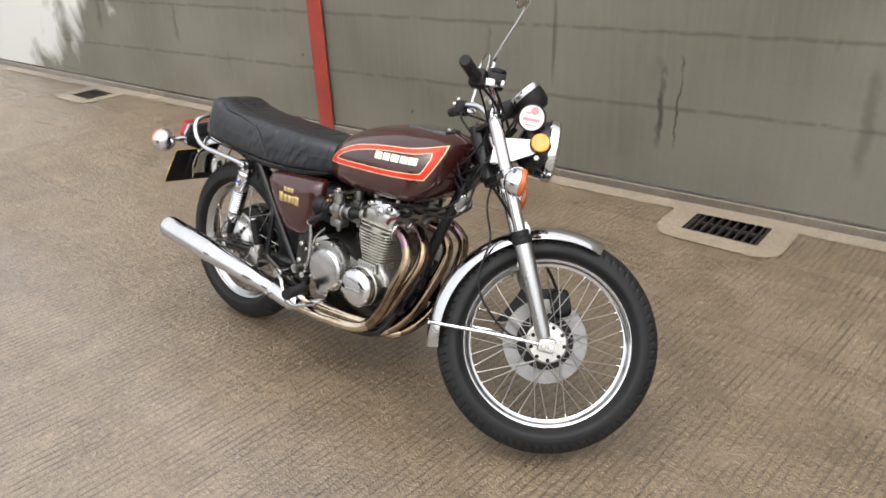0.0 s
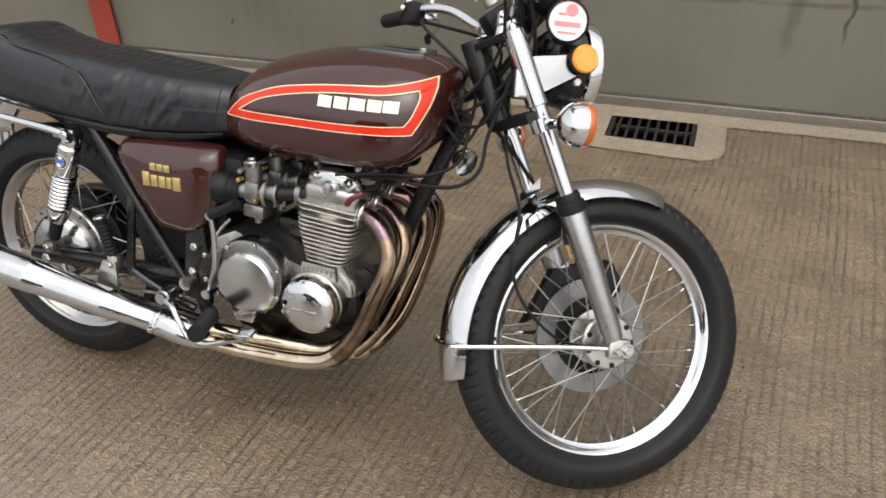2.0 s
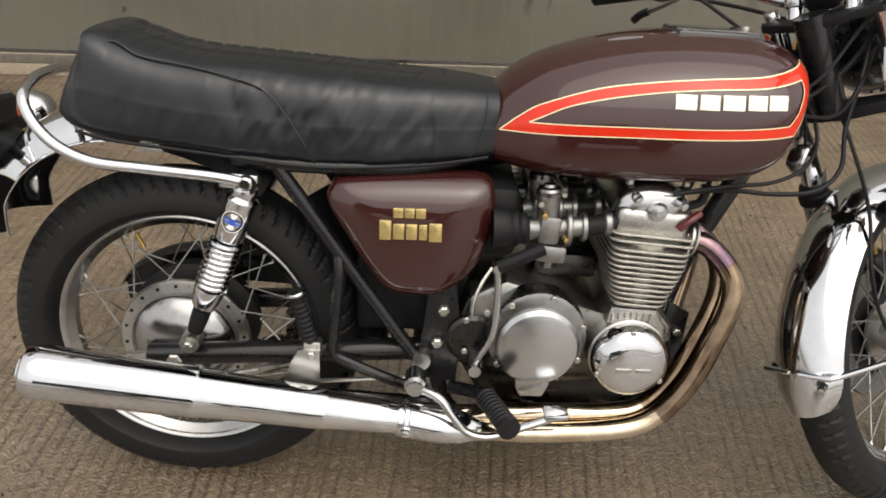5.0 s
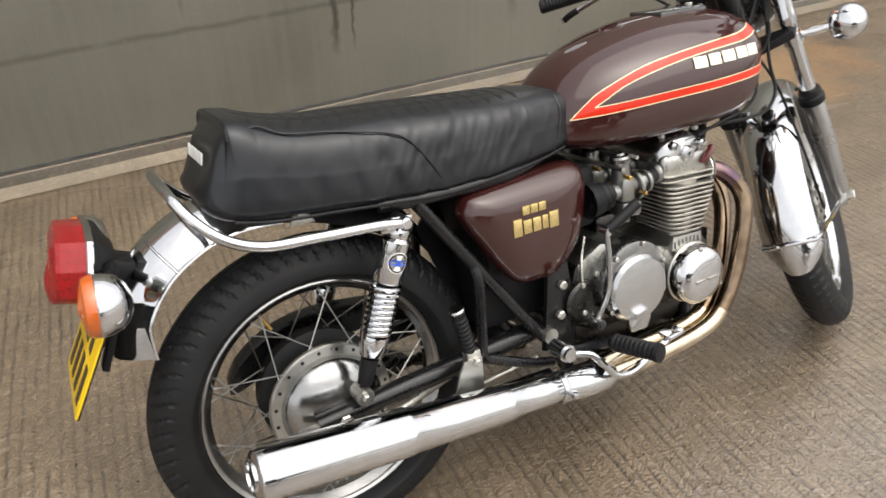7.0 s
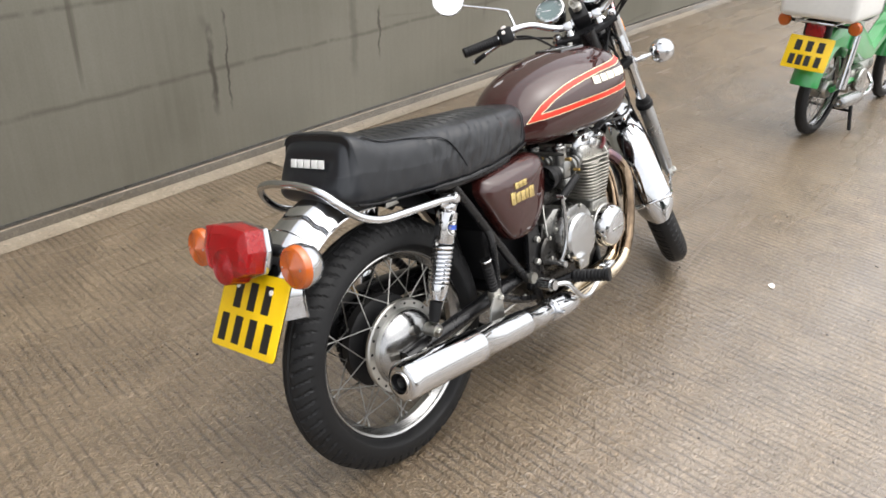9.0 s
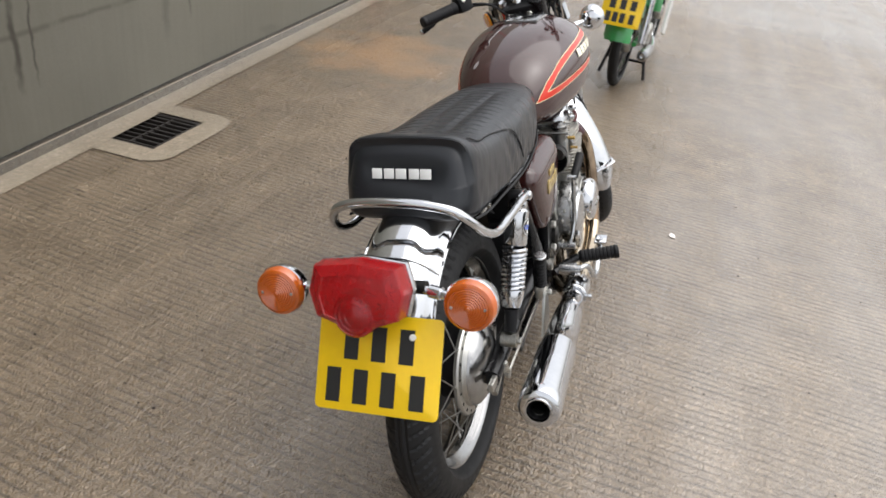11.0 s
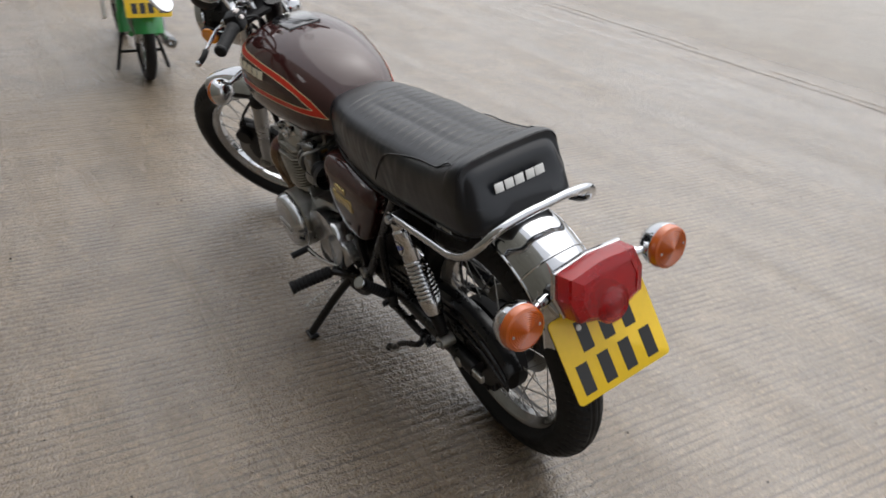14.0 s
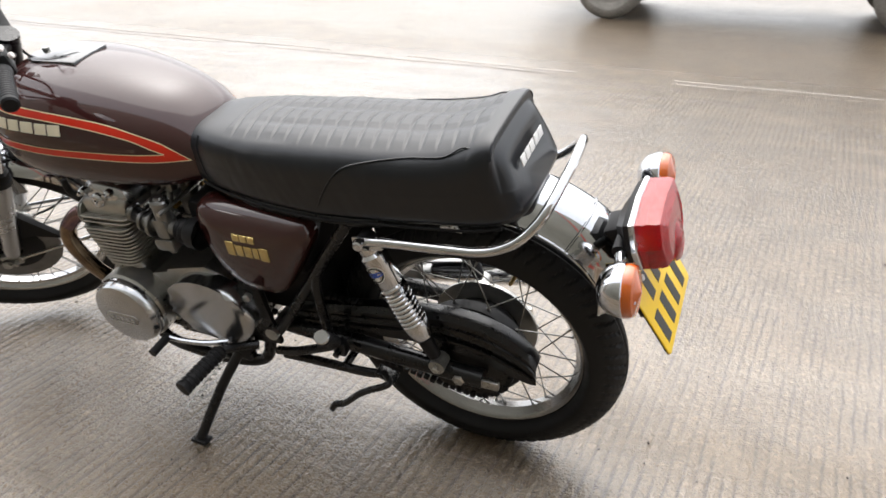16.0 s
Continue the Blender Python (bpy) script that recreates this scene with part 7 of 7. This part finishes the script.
part("body", loft([[Vector((x, y * w, z + dz * h)) for y, dz in ((-1, -0.6), (-1, 0.3), (-0.6, 1), (0.6, 1), (1, 0.3), (1, -0.6), (0.5, -1), (-0.5, -1))] for x, w, z, h in ((-0.17, 0.06, 0.56, 0.03), (-0.05, 0.085, 0.57, 0.07), (0.18, 0.09, 0.53, 0.11), (0.36, 0.08, 0.46, 0.10), (0.6, 0.05, 0.40, 0.05), (0.85, 0.05, 0.55, 0.05), (0.94, 0.045, 0.74, 0.05))]), GREEN, moped, "green pressed steel body", smooth=30)
part("seat", loft([[Vector((x, y * w, z + dz * h)) for y, dz in ((-1, -1), (-1, 0.4), (-0.7, 1), (0.7, 1), (1, 0.4), (1, -1))] for x, w, z, h in ((0.02, 0.10, 0.69, 0.03), (0.1, 0.125, 0.70, 0.045), (0.35, 0.11, 0.71, 0.04), (0.5, 0.07, 0.70, 0.025))]), VINYL, moped, "black moped saddle")
part("rear_box", box((0.40, 0.40, 0.34), pose(-0.14, 0, 0.865), 0.035, 3), WHITE, moped, "white plastic rear box")
part("box_lid", box((0.42, 0.42, 0.06), pose(-0.14, 0, 1.06), 0.022, 3), WHITE, moped)
part("box_strip", box((0.006, 0.20, 0.034), pose(-0.342, 0, 0.945), 0.003), PINK_INK, moped, "pink reflective strip across the box")
part("carrier", joined(*[rod((-0.32, y, 0.675), (0.06, y, 0.675), 0.007, 8) for y in (-0.1, 0, 0.1)], rod((-0.30, -0.11, 0.675), (-0.30, 0.11, 0.675), 0.007, 8)), CHROME, moped)
for side in SIDE:
    part("leg_shield", slab([(-0.03, -0.24), (0.10, -0.28), (0.17, 0.0), (0.16, 0.28), (0.08, 0.30), (0.03, 0.05)] if side < 0 else [(0.03, -0.24), (-0.03, 0.05), (-0.08, 0.30), (-0.16, 0.28), (-0.17, 0.0), (-0.10, -0.28)], 0.02, outward((0.72, 0.13 * side, 0.47), side), 0.008), WHITE, moped, "white plastic leg shield")
    part("shock_absorber", joined(rod((-0.01, 0.105 * side, 0.29), (0.05, 0.105 * side, 0.58), 0.022, 16), rod((0.0, 0.105 * side, 0.29), (0.02, 0.105 * side, 0.40), 0.028, 16)), GREEN if side > 0 else CHROME, moped)
    part("swing_arm", rod((-0.03, 0.07 * side, 0.28), (0.40, 0.07 * side, 0.30), 0.016, 12), GREEN, moped)
    mi = node("indicator", moped)
    tagged(mi, "amber moped indicator")
    cm = along((-0.25, 0.185 * side, 0.665), (-1, 0, 0))
    part("housing", lathe([(0, -0.03), (0.025, -0.024), (0.034, -0.004), (0.035, 0.004)], 24, cm), SATIN, mi)
    part("lens", lathe([(0.034, 0.002), (0.035, 0.012), (0.026, 0.022), (0, 0.026)], 24, cm), AMBER, mi)
    part("stem", rod((-0.23, 0.05 * side, 0.66), (-0.235, 0.16 * side, 0.665), 0.008, 10), SATIN, mi)
part("engine", joined(rod((0.36, 0, 0.30), (0.62, 0, 0.33), 0.06, 20), box((0.22, 0.16, 0.15), pose(0.34, 0, 0.28), 0.03), disc(0.075, 0.03, outward((0.33, -0.08, 0.28), -1), 0.008, 28)), ALLOY, moped, "small alloy moped engine")
mex = tube([(0.60, -0.05, 0.27), (0.55, -0.10, 0.22), (0.40, -0.13, 0.20), (0.24, -0.135, 0.205)], 0.013, 10)
part("exhaust_pipe", mex, CHROME, moped)
part("silencer", lathe([(0, 0), (0.02, 0.0), (0.032, 0.03), (0.038, 0.10), (0.038, 0.30), (0.034, 0.34), (0.02, 0.345), (0.016, 0.33), (0, 0.32)], 28, along((0.27, -0.135, 0.208), (-1, -0.02, 0.06))), WORN_CHROME, moped, "chrome moped silencer")
part("stand", joined(rod((0.24, -0.10, 0.22), (0.20, -0.15, 0.012), 0.011, 10), rod((0.24, 0.10, 0.22), (0.20, 0.15, 0.012), 0.011, 10), rod((0.22, -0.12, 0.12), (0.22, 0.12, 0.12), 0.009, 10)), SATIN, moped, "black centre stand")
part("tail_light", box((0.05, 0.10, 0.07), pose(-0.275, 0, 0.635), 0.014), RED_LENS, moped, "red moped tail light")
part("tail_bracket", box((0.05, 0.14, 0.09), pose(-0.25, 0, 0.64), 0.012), RED_LENS if False else SATIN, moped)
mplate = node("number_plate", moped)
tagged(mplate, "square yellow moped plate with black bars")
mpm = Matrix.Translation((-0.325, 0, 0.52)) @ Matrix.Rotation(radians(22), 4, "Y") @ Matrix(((0, 0, -1), (-1, 0, 0), (0, 1, 0))).to_4x4()
part("plate", slab(rounded(0.235, 0.175, 0.008), 0.003, mpm @ Matrix.Translation((0, 0, -0.0015)), 0.0008), YELLOW, mplate)
for y, xs in ((0.036, (-0.06, 0.0, 0.06)), (-0.04, (-0.072, -0.03, 0.012, 0.066))):
    for x in xs:
        part("bar", box((0.034 if y > 0 else 0.03, 0.055, 0.001), mpm @ Matrix.Translation((x, y, 0.002)), 0), INK, mplate, "plain black bar")
part("steering_column", rod((0.93, 0, 0.80), (1.19, 0, MR), 0.03, 14), GREEN, moped)
part("handlebar", tube([(0.80, 0.30, 0.96), (0.90, 0.16, 0.98), (0.93, 0, 0.95), (0.90, -0.16, 0.98), (0.80, -0.30, 0.96)], 0.014, 10), SATIN, moped)
part("headlight", lathe([(0, -0.08), (0.05, -0.06), (0.075, 0.0), (0.075, 0.02), (0, 0.03)], 28, along((1.0, 0, 0.93), (1, 0, 0))), GREEN, moped)

# ---------------------------------------------------------------- parked vehicle at the yard's far side
car = new("off_road_car")
car.matrix_basis = pose(-0.33, -7.28, 0, 0, 0, -0.6)
tagged(car, "dark green off-road car with pale muddy tyres", "car")
for x in (1.37, -1.37):
    for s in SIDE:
        w = node("wheel", car)
        tagged(w, "mud-caked off-road wheel")
        bm = tyre_mesh(0.365, 0.12, 0.10, 40, 0.4, 120, 22)
        bm.transform(Matrix.Translation((x, 0.66 * s, 0.363)))
        part("tyre", bm, MUD_TYRE, w, smooth=25)
        bm = lathe([(0.0, 0.02), (0.06, 0.03), (0.10, 0.0), (0.20, 0.02), (0.22, 0.05), (0.24, 0.06), (0.25, 0.03), (0.25, -0.06)], 36, outward((x, 0.70 * s, 0.363), s))
        part("rim", bm, MUD_TYRE, w)
body_side = [(-2.0, 0.55), (-1.72, 0.52), (-1.66, 0.80), (-1.48, 0.92), (-1.02, 0.92), (-0.84, 0.80), (-0.78, 0.48), (0.78, 0.48), (0.84, 0.80), (1.02, 0.92), (1.48, 0.92), (1.66, 0.80), (1.72, 0.52), (2.05, 0.55), (2.08, 1.05), (0.95, 1.15), (0.55, 1.80), (-1.9, 1.85), (-2.02, 1.1)]
body_side = [(x + math.copysign(0.12, x) if abs(x) > 0.7 else x, z) for x, z in body_side]
bm = slab(body_side, 1.56, outward((0, 0.78, 0), -1), 0.0)
bmesh.ops.bevel(bm, geom=[e for e in bm.edges if abs((e.verts[0].co - e.verts[1].co).y) < 1e-6], offset=0.03, segments=2, profile=0.5, affect="EDGES")
part("body", bm, DARK_GREEN, car)
part("underside", box((3.6, 1.3, 0.14), pose(0, 0, 0.43), 0.03), DARK_PIT, car, "black underside")
for s in SIDE:
    part("sill_trim", box((1.45, 0.05, 0.05), pose(0, 0.79 * s, 0.515), 0.012), WORN_CHROME, car, "pale sill trim")
    part("window", box((1.9, 0.02, 0.42), pose(-0.65, 0.775 * s, 1.52), 0.008), BLACK, car, "dark side glass")
part("axle", joined(rod((1.37, -0.6, 0.36), (1.37, 0.6, 0.36), 0.05, 14), rod((-1.37, -0.6, 0.36), (-1.37, 0.6, 0.36), 0.05, 14)), DARK_PIT, car)
